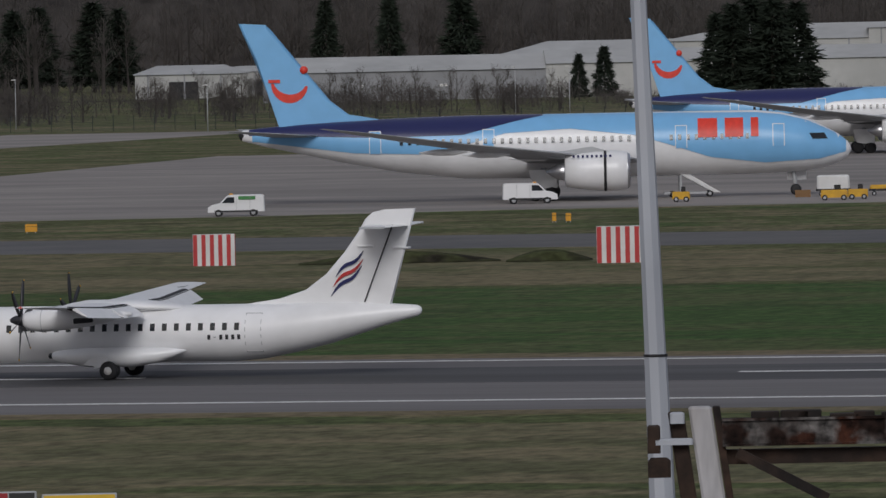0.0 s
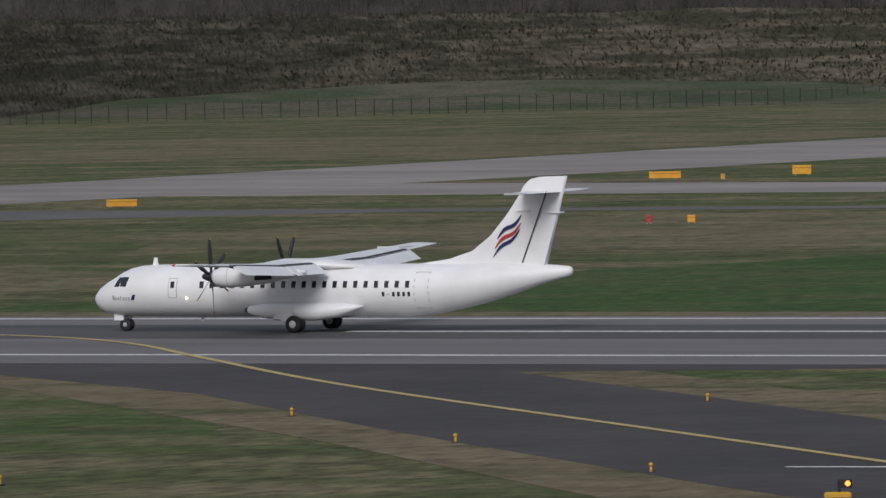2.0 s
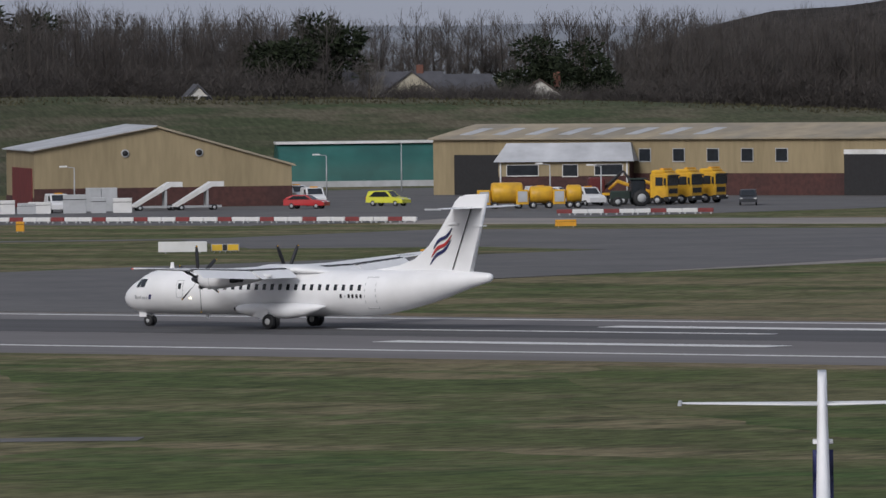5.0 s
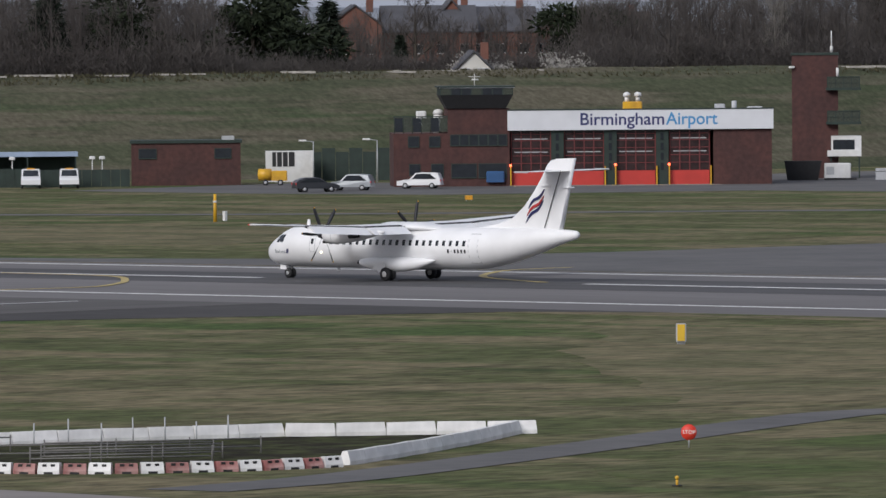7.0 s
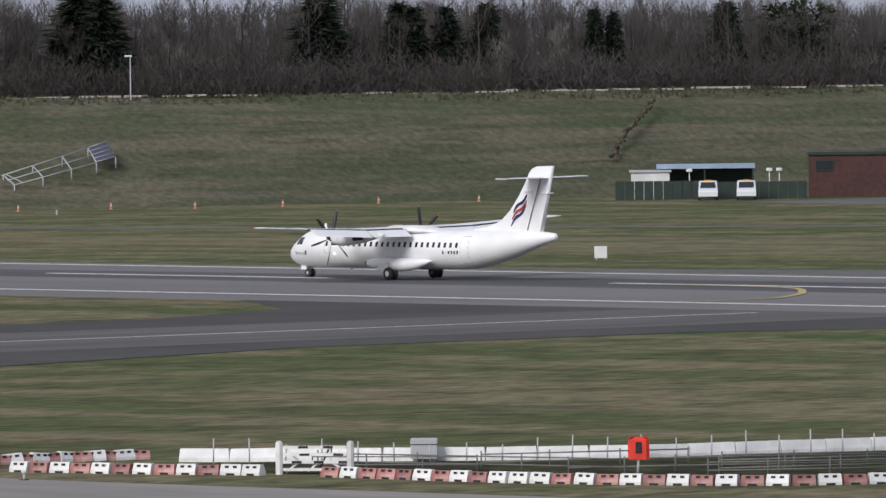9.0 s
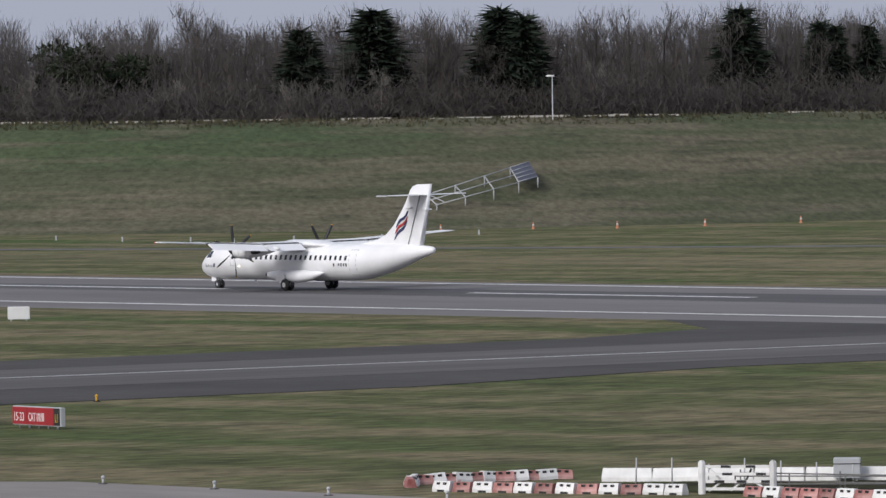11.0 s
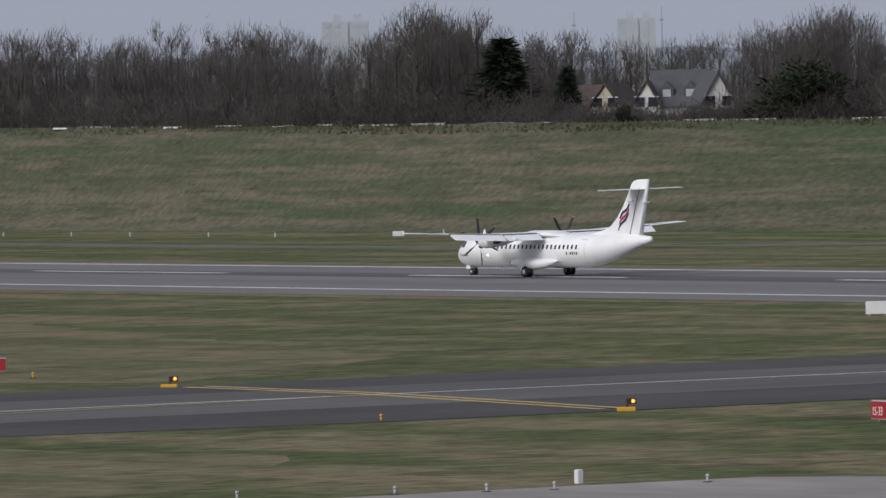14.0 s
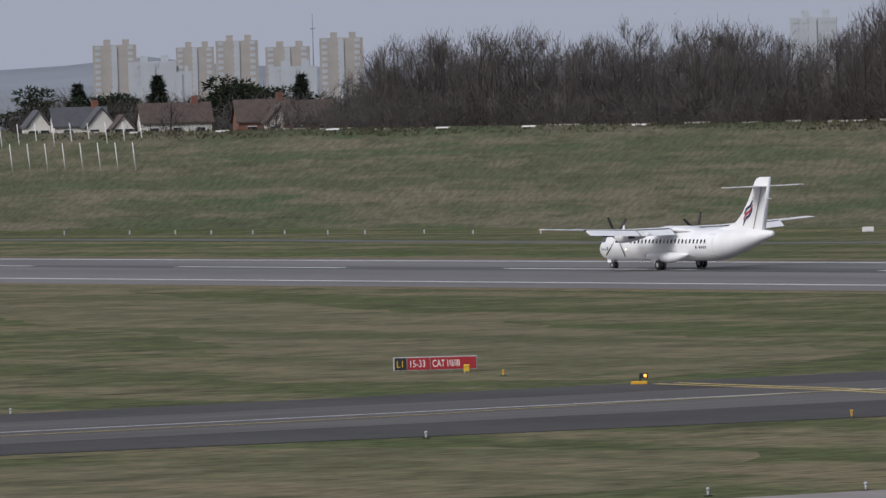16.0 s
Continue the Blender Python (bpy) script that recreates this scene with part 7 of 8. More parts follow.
def wood(name, label, rows, seed, material=None, twigs=380, step=1.0):
    """A wood as one mass of leafless trees: rows of (turn, distance, ground height, tree height)."""
    rs = np.random.default_rng(seed)
    protos = []
    for k in range(5):
        trunk, crown = tree_parts("bare", 100 + seed * 7 + k, 14, 3.6, twigs)
        if k == 4:
            c = rs.normal(0, 1, (540, 3)) * (2.6, 2.6, 3.2) + (0, 0, 6.0)
            c[:, 2] = np.clip(c[:, 2], 0.2, 14)
            crown = sprays(rs, c, np.tile((0.0, 0.0, 1.3), (540, 1)), 2.6, 0.046)
        protos.append((np.vstack([trunk[0], crown[0]]), trunk[1] + [tuple(i + len(trunk[0]) for i in f) for f in crown[1]]))
    V, F, off = [], [], 0
    for turn, dist, z, h in rows:
        v, f = protos[rs.integers(0, 4) if h > 7 else 4]
        a = rs.uniform(0, 2 * np.pi)
        c, s = math.cos(a), math.sin(a)
        k = h / 14
        w = k * rs.uniform(0.8, 1.25) * (1.0 if h > 7 else 2.2)
        x, y = spot(turn, dist)
        V.append(np.stack([x + (v[:, 0] * c - v[:, 1] * s) * w, y + (v[:, 0] * s + v[:, 1] * c) * w, z + v[:, 2] * k], 1))
        F += [tuple(i + off for i in q) for q in f]
        off += len(v)
    return tagged(new(name, raw_mesh(name, np.vstack(V), F, material or TWIG)), label, "trees", kind="stuff")


BANK_POLAR = sorted((math.degrees(math.atan2(-x, y)), math.hypot(x, y), h) for x, y, h in EMBANKMENT)


def behind_bank(turn):
    """Distance of the crest and height of the land behind it."""
    t, d, h = zip(*BANK_POLAR)
    return float(np.interp(turn, t, d)) + 30, max(0.0, float(np.interp(turn, t, h)) - 2.0)


rt = random.Random(21)
# the treetops' rise over the terrace, along the turn
SKYLINE = ((33, 36, 38, 41, 42, 42.9, 43.9, 45.2, 45.6, 46.9, 47.35, 48.1, 49.2, 50.3, 50.9, 51.5, 52.3, 52.5, 52.7, 52.9, 53.3, 53.55, 53.7, 54.0, 54.3, 54.55, 54.9, 55.3, 55.6, 55.87, 56.05, 56.2, 56.57, 56.8, 57.13, 57.5, 57.7, 58.0, 58.4, 58.8, 59.5, 59.8, 59.95, 60.2),
           (0.003, 0.003, 0.003, 0.0045, 0.0035, 0.0036, 0.001, 0.0012, 0.004, 0.0045, 0.0042, 0.0048, 0.0057, 0.0045, 0.005, 0.0055, 0.0042, 0.0055, 0.0037, 0.0055, 0.0045, 0.0028, 0.0048, 0.006, 0.005, 0.0027, 0.0035, 0.0028, 0.004, 0.003, 0.0045, 0.0066, 0.0066, 0.004, 0.003, 0.0056, 0.004, 0.0038, 0.004, 0.005, 0.0048, 0.0035, 0.001, -0.001))
rows = []
turn = 33.0
while turn < 59.9:
    d, z = behind_bank(turn)
    rise = float(np.interp(turn, *SKYLINE))
    open_front = 36.6 < turn < 38.6 or 43.3 < turn < 45.4 or 54.4 < turn < 55.6
    for k in range(4):
        if k == 0 and open_front:
            continue
        far = d + 24 + k * 34 + rt.uniform(0, 26)
        if open_front and far < d + 92:
            continue
        rows.append((turn + rt.uniform(-0.04, 0.04), far, z, max(7.1, (16.8 + rise * far - z) * rt.uniform(0.74, 1.03))))
    for k in range(3):
        rows.append((turn + rt.uniform(-0.04, 0.04), d + (20 if open_front else 21) + k * (0 if open_front else 22) + rt.uniform(0, 5), z, rt.uniform(2.6, 4.4) if open_front else rt.uniform(4.0, 6.9)))
    turn += rt.uniform(0.045, 0.075)
wood("woodland", "dense leafless winter woodland behind the embankment", rows, 3, twigs=350)
rows = []
for k in range(190):
    turn = rt.uniform(59.6, 67)
    d, z = behind_bank(turn)
    rows.append((turn, d + rt.uniform(45, 250), z, rt.uniform(3.5, 7.0)))
wood("garden_trees", "low leafless garden trees among the houses", rows, 5, twigs=250)
rows = [(rt.uniform(8, 32.5), rt.uniform(2650, 2900), 0, rt.uniform(22, 31)) for k in range(420)] + [(rt.uniform(8, 20), rt.uniform(2250, 2600), 0, rt.uniform(7, 13)) for k in range(120)] + [(rt.uniform(8, 26), rt.uniform(2500, 2640), 0, rt.uniform(21, 29)) for k in range(190)]
wood("far_woodland", "dark leafless woodland beyond the railway", rows, 7, twigs=280)
rows = [(rt.uniform(21, 33.6), rt.uniform(1720, 1860), 0, rt.uniform(17, 23)) for k in range(110)] + [(rt.uniform(31.2, 35.5), rt.uniform(1230, 1330), 3, rt.uniform(5, 9)) for k in range(75)]
wood("mound_woodland", "leafless trees behind the scrub mound", rows, 8, twigs=330)
rows = [(rt.uniform(13.5, 17.6), rt.uniform(1640, 1900), 0, rt.uniform(4, 9)) for k in range(120)] + [(rt.uniform(16.8, 21.5), rt.uniform(1750, 2120), 0, rt.uniform(3.5, 9.5)) for k in range(110)] + [(rt.uniform(9, 13.5), rt.uniform(1750, 1900), 0, rt.uniform(2, 4)) for k in range(50)]
wood("railway_scrub", "dark leafless scrub along the railway", rows, 9, twigs=260)

k = 0
for kind, items in (("conifer", ((48.65, 8, 20.5, 1.2), (48.55, 8, 20, 1.1), (48.1, 8, 20.3, 1.3), (48.35, 8, 20.0, 1.2), (47.42, 8, 19.6, 0.9), (47.3, 8, 19.2, 0.9), (46.6, 20, 20.3, 1.4), (56.0, 8, 20.3, 1.9), (55.6, 8, 17.0, 1.3), (51.9, 8, 20.3, 1.7), (51.45, 8, 22.3, 2.0), (50.65, 8, 22.3, 1.9), (50.5, 5, 21.5, 1.5), (49.15, 8, 22, 1.6), (40.9, 85, 24, 2.0), (41.35, 85, 23, 1.8), (44.4, 30, 15, 1.1), (44.85, 60, 19, 1.4), (61.1, 75, 18.6, 1.1), (60.2, 65, 18.2, 1.1), (57.05, 30, 15, 1.6), (45.15, 30, 21, 1.4), (61.6, 90, 17.8, 1.2))),
                    ("evergreen", ((54.15, 4, 17.6, 1.5), (53.98, 4, 17.0, 1.4), (53.15, 6, 19.5, 1.2), (53.4, 25, 20.0, 1.0), (52.95, 20, 19.5, 1.1), (41.0, 95, 23, 1.6), (40.5, 95, 22, 1.4), (38.9, 12, 19.0, 1.3), (38.55, 20, 21, 1.2), (37.25, 30, 18.0, 1.3), (43.25, 60, 20, 1.3), (45.3, 10, 21, 1.5), (46.2, 20, 21, 1.4), (61.45, 90, 17.4, 1.6), (60.6, 95, 18.6, 1.6), (61.85, 100, 18.0, 1.4), (60.42, 90, 18.2, 1.6), (55.25, -8, 13.0, 0.8), (37.0, 14, 17.5, 1.1))),
                    ("pale", ((47.65, 2, 17.5, 0.8), (48.0, 2, 17, 0.9), (50.05, 2, 16, 0.9), (52.7, 2, 15.5, 1.2), (53.6, 0, 15.5, 1.0), (52.0, 0, 15, 0.9), (42.05, 3, 19.5, 0.9), (42.0, 40, 20, 1.0), (51.4, 0, 15.5, 1.0), (59.0, 0, 15.5, 0.7), (56.9, 2, 16, 0.6), (38.3, -8, 14.5, 0.9), (58.6, 0, 14.5, 0.7))),
                    ("bare", ((54.05, 30, 21.0, 1.5), (52.55, 50, 22, 1.1), (57.75, 60, 22.3, 1.0), (56.55, 50, 24.0, 1.0), (56.35, 60, 23.6, 1.0), (58.1, 60, 22, 0.9), (38.35, -20, 15, 1.0), (52.3, 40, 21.5, 1.2), (41.4, 30, 24, 1.3), (44.3, 70, 21, 1.2))),
                    ("blossom", ((44.0, -7, 13.0, 1.0), (43.9, -8, 12.6, 1.1), (43.8, -7, 12.8, 1.0), (43.42, -7, 13.2, 1.0), (43.3, -8, 13.0, 0.9)))):
    for turn, extra, top, wide in items:
        d, z = behind_bank(turn)
        plant(kind, turn, d + 22 + max(extra, -18), top - z, z if extra > -15 else z + 0.5, wide, k)
        k += 1
for turn, d, h, w in ((12.05, 1980, 20, 1.4), (12.2, 1975, 21, 1.5), (12.33, 1985, 21.5, 1.5), (12.45, 1980, 20, 1.4), (12.55, 1990, 18, 1.3), (13.42, 1960, 10, 1.1), (13.26, 1960, 11.5, 1.2), (16.3, 2560, 23, 1.4), (16.45, 2570, 25, 1.5), (16.8, 2580, 24, 1.4), (16.95, 2560, 23, 1.5), (14.15, 2500, 27, 1.2), (15.0, 2450, 24, 1.0), (17.85, 2580, 25, 1.5), (18.0, 2560, 24, 1.4), (14.6, 2500, 26, 0.9)):
    plant("evergreen" if w > 1.5 else "conifer", turn, d, h, 0, w, k)
    k += 1
for turn, d, h in ((20.3, 1800, 12), (20.65, 1810, 10.5), (21.2, 1790, 11), (20.0, 1820, 12.5), (21.6, 1800, 11.5), (19.0, 1810, 9), (19.4, 1800, 8.5), (18.6, 1805, 9.5), (13.85, 1880, 5), (14.35, 1850, 4.5)):
    plant("bare", turn, d, h, 0, 1.2, k)
    k += 1


def tufts(name, label, base, out, count, length, width, material, seed, crest_only=False):
    """Rough grass and bramble sprays growing on a bank."""
    rs = np.random.default_rng(seed)
    pts = np.array(smooth_path(base, 10))
    seg = rs.uniform(0, len(pts) - 1.001, count)
    i0 = seg.astype(int)
    p = pts[i0] + (pts[i0 + 1] - pts[i0]) * (seg - i0)[:, None]
    s = rs.uniform(0.88, 1.1, count) if crest_only else rs.uniform(0.02, 1.08, count)
    d = p[:, :2] / np.linalg.norm(p[:, :2], axis=1)[:, None]
    q = np.clip(s, 0, 1)
    z = p[:, 2] * ((3 * q * q - 2 * q ** 3) * 0.55 + q * 0.45)
    c = np.stack([p[:, 0] + d[:, 0] * out * s, p[:, 1] + d[:, 1] * out * s, z - 0.1], 1)
    v, f = sprays(rs, c, np.tile((0.0, 0.0, 1.2), (count, 1)), length, width)
    return tagged(new(name, raw_mesh(name, v, f, material)), label, "scrub", kind="stuff")


tufts("mound_scrub", "dark bramble and dead grass tufts on the mound", MOUND, 26, 30000, 0.9, 0.26, SCRUB, 31)
tufts("crest_grass", "rough grass tufts along the crest of the bank", EMBANKMENT, 30, 16000, 0.42, 0.16, DEAD_GRASS, 32, True)


# ---- houses, warehouses and the distant town ----
RENDER_W = mat("white_rendered_wall", (0.60, 0.58, 0.54), 0.85, var=0.06, size=2)
SLATE = mat("grey_slate_roof", (0.075, 0.075, 0.085), 0.8, var=0.15, size=1.2)
TILE = mat("brown_tile_roof", (0.085, 0.062, 0.052), 0.85, var=0.2, size=1.0)
HOUSE_BRICK = mat("house_brick", (0.17, 0.075, 0.055), 0.85, var=0.15, size=0.8)
CREAM = mat("cream_wall", (0.46, 0.42, 0.33), 0.85, var=0.08, size=2)
GREY_CLAD = mat("grey_metal_cladding", (0.26, 0.265, 0.28), 0.6, var=0.08, size=3)
PALE_CLAD = mat("pale_metal_cladding", (0.46, 0.46, 0.45), 0.6, var=0.08, size=3, second=(0.40, 0.40, 0.39), second_size=12)
# the haze over the far blocks is put into these two pale colours
FLAT_BRICK = mat("buff_brick_haze_tint", (0.35, 0.325, 0.31), 0.9, var=0.08, size=6)
FLAT_PALE = mat("pale_panel_haze_tint", (0.41, 0.43, 0.47), 0.9, var=0.06, size=6)
# distance haze is painted as the blue-grey of the hills and masts
HAZE_TINT = mat("haze_tint_hill_and_mast", (0.25, 0.27, 0.31), 1.0, var=0.08, size=40, second=(0.21, 0.23, 0.26), second_size=160, spec=0.0)


def make_house(turn, dist, w, dep, eaves, ridge, yaw, wall_m, roof_m, z=None, gable_front=False, chimney=True, label="house with a pitched roof behind the bank"):
    if z is None:
        z = behind_bank(turn)[1]
    a = thing("house", label, "house", site(turn, dist, yaw, z))
    if gable_front:
        part("wall", Build().prism([(0, -0.3), (w, -0.3), (w, eaves), (w / 2, ridge), (0, eaves)], 0, dep), wall_m, a)
        roof = part("roof", Build().prism([(-0.3, eaves - 0.1), (w / 2, ridge + 0.05), (w + 0.3, eaves - 0.1), (w + 0.3, eaves + 0.1), (w / 2, ridge + 0.28), (-0.3, eaves + 0.1)], -0.3, dep + 0.3), roof_m, a)
    else:
        part("wall", Build().prism([(0, -0.3), (dep, -0.3), (dep, eaves), (dep / 2, ridge), (0, eaves)], 0, w, "yz"), wall_m, a)
        roof = part("roof", Build().prism([(-0.3, eaves - 0.1), (dep / 2, ridge + 0.05), (dep + 0.3, eaves - 0.1), (dep + 0.3, eaves + 0.1), (dep / 2, ridge + 0.28), (-0.3, eaves + 0.1)], -0.3, w + 0.3, "yz"), roof_m, a)
    if chimney:
        part("chimney", Build().chamfer_box(w * 0.75, w * 0.75 + 0.9, dep * 0.45, dep * 0.45 + 0.7, ridge - 0.8, ridge + 1.1, 0.05), HOUSE_BRICK, roof)
    n = max(2, int(w / 2.6))
    for j in range(n):
        x = w * (j + 0.5) / n
        for zz in ((0.9, 2.2), (3.4, 4.5)):
            if zz[1] < eaves + (ridge - eaves) * 0.6 * (1 if gable_front and abs(x - w / 2) < w * 0.3 else 0):
                win = part("window", Build().box(x - 0.55, x + 0.55, -0.05, 0.03, *zz), DARK_GLASS, a)
                part("frame", Build().box(x - 0.62, x + 0.62, -0.07, 0.02, zz[1], zz[1] + 0.1).box(x - 0.62, x + 0.62, -0.09, 0.02, zz[0] - 0.1, zz[0]), WHITE_DULL, win)
    return a


def on_plateau(turn, extra=30):
    return behind_bank(turn)[0] + extra


# beyond the tan hangar
make_house(38.28, on_plateau(38.28, 30), 8, 8, 2.2, 5.2, 0, CREAM, SLATE, gable_front=True, chimney=False, label="grey-roofed house with a cream gable")
make_house(38.5, on_plateau(38.5, 34), 12, 8, 2.2, 4.9, 0, CREAM, SLATE, label="long grey-roofed house behind the bank")
make_house(37.95, on_plateau(37.9, 40), 9, 8, 2.2, 4.8, 20, CREAM, SLATE, chimney=False, label="grey slate-roofed house behind the bank")
make_house(37.45, on_plateau(37.4, 36), 7, 8, 2.0, 4.4, 0, RENDER_W, TILE, gable_front=True, label="small brown-roofed house with white gable")
make_house(39.5, on_plateau(39.5, 4), 3.2, 3, 1.6, 3.4, 10, RENDER_W, SLATE, gable_front=True, chimney=False, label="small white-gabled hut on the bank top")
# red-brick terrace beyond the fire station
for turn, w, e, r, gf in ((44.85, 7, 7.0, 9.6, True), (44.5, 12, 6.2, 9.4, False), (44.22, 6, 6.4, 10.2, True), (43.98, 9, 6.2, 9.2, False), (43.6, 8, 5.6, 8.2, True), (43.35, 11, 5.6, 8.4, False), (44.05, 4, 2.0, 4.0, True)):
    make_house(turn, on_plateau(turn, 190 if w > 4 else 12), w, 8, e, r, 4, HOUSE_BRICK if w > 4 else RENDER_W, SLATE if w != 11 else TILE, gable_front=gf, label="red-brick house with slate roof and chimneys" if w > 4 else "small white-gabled hut on the bank top")
# white houses on the skyline
villa = make_house(55.08, on_plateau(55.0, 48), 6.4, 6.5, 3.4, 7.2, -6, RENDER_W, SLATE, chimney=False, label="large white-gabled house with slate roof and dormers")
make_house(54.76, on_plateau(54.76, 43), 3.8, 6, 3.3, 7.0, 14, RENDER_W, SLATE, gable_front=True, chimney=False, label="tall white gable wing with slate roof")
for x in (1.0, 3.6):
    dorm = part("dormer", Build().prism([(x, 4.3), (x + 1.5, 4.3), (x + 1.5, 5.4), (x + 0.75, 6.2), (x, 5.4)], 0.6, 2.6), SLATE, villa)
    part("dormer_window", Build().box(x + 0.3, x + 1.2, 0.54, 0.62, 4.5, 5.3), GREY_PAINT, dorm)
make_house(55.19, on_plateau(55.2, 44), 3.0, 7, 3.4, 6.1, -8, RENDER_W, TILE, gable_front=True, chimney=False, label="narrow white-gabled house with brown tiled roof")
make_house(55.46, on_plateau(55.4, 52), 3.6, 7, 3.2, 5.9, -20, CREAM, TILE, gable_front=True, chimney=False, label="cream-gabled house with brown tiled roof")
make_house(55.62, on_plateau(55.6, 60), 7.0, 7, 3.4, 5.7, 10, CREAM, TILE, chimney=False, label="low cream house with long brown tiled roof")
for turn, w, gf, wm, rm, e, r in ((61.92, 3.0, True, RENDER_W, SLATE, 2.6, 4.6), (61.75, 7.0, False, RENDER_W, SLATE, 2.6, 4.9), (61.55, 4.0, True, RENDER_W, SLATE, 2.4, 4.9), (61.38, 2.6, True, RENDER_W, TILE, 2.2, 3.8), (61.2, 9.0, False, RENDER_W, TILE, 2.8, 5.2), (60.6, 7.0, False, HOUSE_BRICK, TILE, 2.8, 5.4), (60.42, 4.0, True, RENDER_W, TILE, 2.6, 5.0), (60.3, 6.0, False, HOUSE_BRICK, TILE, 2.6, 5.2)):
    make_house(turn, on_plateau(turn, 60), w, 7, e, r, 6, wm, rm, gable_front=gf, chimney=w > 6, label="white bungalow with pitched roof behind the bank" if wm is RENDER_W else "brick bungalow with brown tiled roof")
# row of white-walled houses beyond the yard
for j in range(7):
    make_house(33.7 - 0.22 * j, 1255 + 6 * j, 11, 8, 5.0, 7.6, 3, HOUSE_BRICK if j % 3 else RENDER_W, TILE, z=2.0, label="terraced house with pale windows beyond the yard")
make_house(34.25, 1240, 5, 7, 4.5, 7.8, -10, RENDER_W, SLATE, z=3.0, gable_front=True, label="white-gabled house among the trees")
solid("terrace_ground", Build().loft([[(-40, -110, -1.0), (118, -80, -1.0), (118, 170, -1.0), (-40, 170, -1.0)], [(-20, -60, 2.95), (62, -50, 2.95), (62, 140, 2.95), (-20, 140, 2.95)]], smooth=False), BANK, "raised grassy ground under the houses", "ground", site(34.9, 1235), kind="structure")
for turn, w in ((32.68, 5.8), (32.36, 2.2), (32.22, 2.0)):
    solid("caravan", Build().chamfer_box(0, w, 0, 2.2, 0, 2.0, 0.25), CAR_WHITE, "white lorry body parked on the raised ground", "trailer", site(turn, 1180, 0, 2.95))


def make_block(turn, dist, w, h, bays, label, wall_m=FLAT_BRICK, storeys=14):
    a = thing("tower_block", label, "tower block", site(turn, dist))
    part("wall", Build().box(0, w, 0, w, 0, h), wall_m, a)
    part("stair_tower", Build().box(w * 0.44, w * 0.56, -0.4, 0.1, 0, h * 0.97), FLAT_PALE, a)
    for x0 in (0.25, 0.68):
        part("roof_house", Build().box(w * x0, w * (x0 + 0.16), 2, 8, h, h + 2.6), wall_m, a)
    for s in range(storeys):
        z = h * (s + 0.3) / storeys
        for b in bays:
            part("window_band", Build().box(w * b, w * (b + 0.13), -0.15, 0.05, z, z + h / storeys * 0.55), FLAT_PALE, a)
    return a


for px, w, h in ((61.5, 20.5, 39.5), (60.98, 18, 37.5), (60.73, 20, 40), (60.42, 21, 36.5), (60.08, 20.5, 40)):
    make_block(px, 4300, w, h, (0.05, 0.42, 0.8), "buff-brick tower block in haze-tinted colour on the skyline")
make_block(57.13, 3300, 17, 37, (0.05, 0.25, 0.45, 0.65, 0.85), "white tower block in haze-tinted colour on the skyline", FLAT_PALE, 13)
make_block(55.28, 4300, 18, 42, (0.1, 0.4, 0.7), "pale tower block in haze-tinted colour on the skyline", FLAT_PALE, 14)
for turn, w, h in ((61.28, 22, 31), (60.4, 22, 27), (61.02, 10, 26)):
    make_block(turn, 4200, w, h, (0.1, 0.5), "white low block in haze-tinted colour on the skyline", FLAT_PALE, 8)
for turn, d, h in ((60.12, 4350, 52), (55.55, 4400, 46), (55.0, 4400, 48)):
    m = thing("lattice_mast", "thin lattice mast in haze-tinted colour on the skyline", "mast", site(turn, d))
    part("mast", Build().tube((0, 0, 0), (0, 0, h), 0.5, 0.15, 5), HAZE_TINT, m)
    part("cross_arm", Build().box(-1.2, 1.2, -0.3, 0.3, h * 0.86, h * 0.87), HAZE_TINT, m)
hill = []
for j in range(121):
    turn = 5 + j * 0.52
    top = 28 + 9 * noise.noise(Vector((turn * 0.35, 0, 0))) + 5 * noise.noise(Vector((turn * 1.3, 3, 0)))
    x, y = spot(turn, 4650)
    x2, y2 = spot(turn, 4900)
    hill.append([(x, y, -1), (x, y, top * 0.55), (x2, y2, top)])
solid("backdrop_hill", Build().loft(hill, False, False, True, closed=False), HAZE_TINT, "low wooded hills in haze-tinted colour on the horizon", "hill", kind="structure")

RIDGE = mat("leafless_ridge_wood", (0.040, 0.036, 0.034), 0.95, var=0.35, size=8, second=(0.058, 0.052, 0.048), second_size=30, stretch=(1, 1, 0.3), spec=0.05)
ridge = []
for j in range(160):
    turn = 5 + j * 0.2
    top = (42 + 7 * noise.noise(Vector((turn * 1.1, 7, 0))) + 5 * noise.noise(Vector((turn * 9, 1, 0)))) * float(np.interp(turn, (34, 36.8), (1, 0.4)))
    ridge.append([(*spot(turn, 2960 + 40 * k), top * f - 1) for k, f in enumerate((0, 0.6, 0.9, 1.0))])
solid("wooded_ridge", Build().loft(ridge, False, False, True, closed=False), RIDGE, "dark leafless wooded ridge beyond the railway", "hill", kind="structure")

# warehouses beyond the apron
wh = thing("warehouse", "long grey and white clad warehouse beyond the fence", "warehouse", site(15.4, 2065))
part("wall", Build().box(0, 64, 0, 30, 0, 6.6), GREY_CLAD, wh)
part("wall", Build().box(64, 150, 0, 30, 0, 7.6), PALE_CLAD, wh)
part("roof", Build().loft([[(-1, -0.5, 6.6), (64, -0.5, 6.6), (64, 31, 6.6), (-1, 31, 6.6)], [(-1, 14, 10), (64, 14, 10), (64, 16, 10), (-1, 16, 10)]], smooth=False), PALE_CLAD, wh)
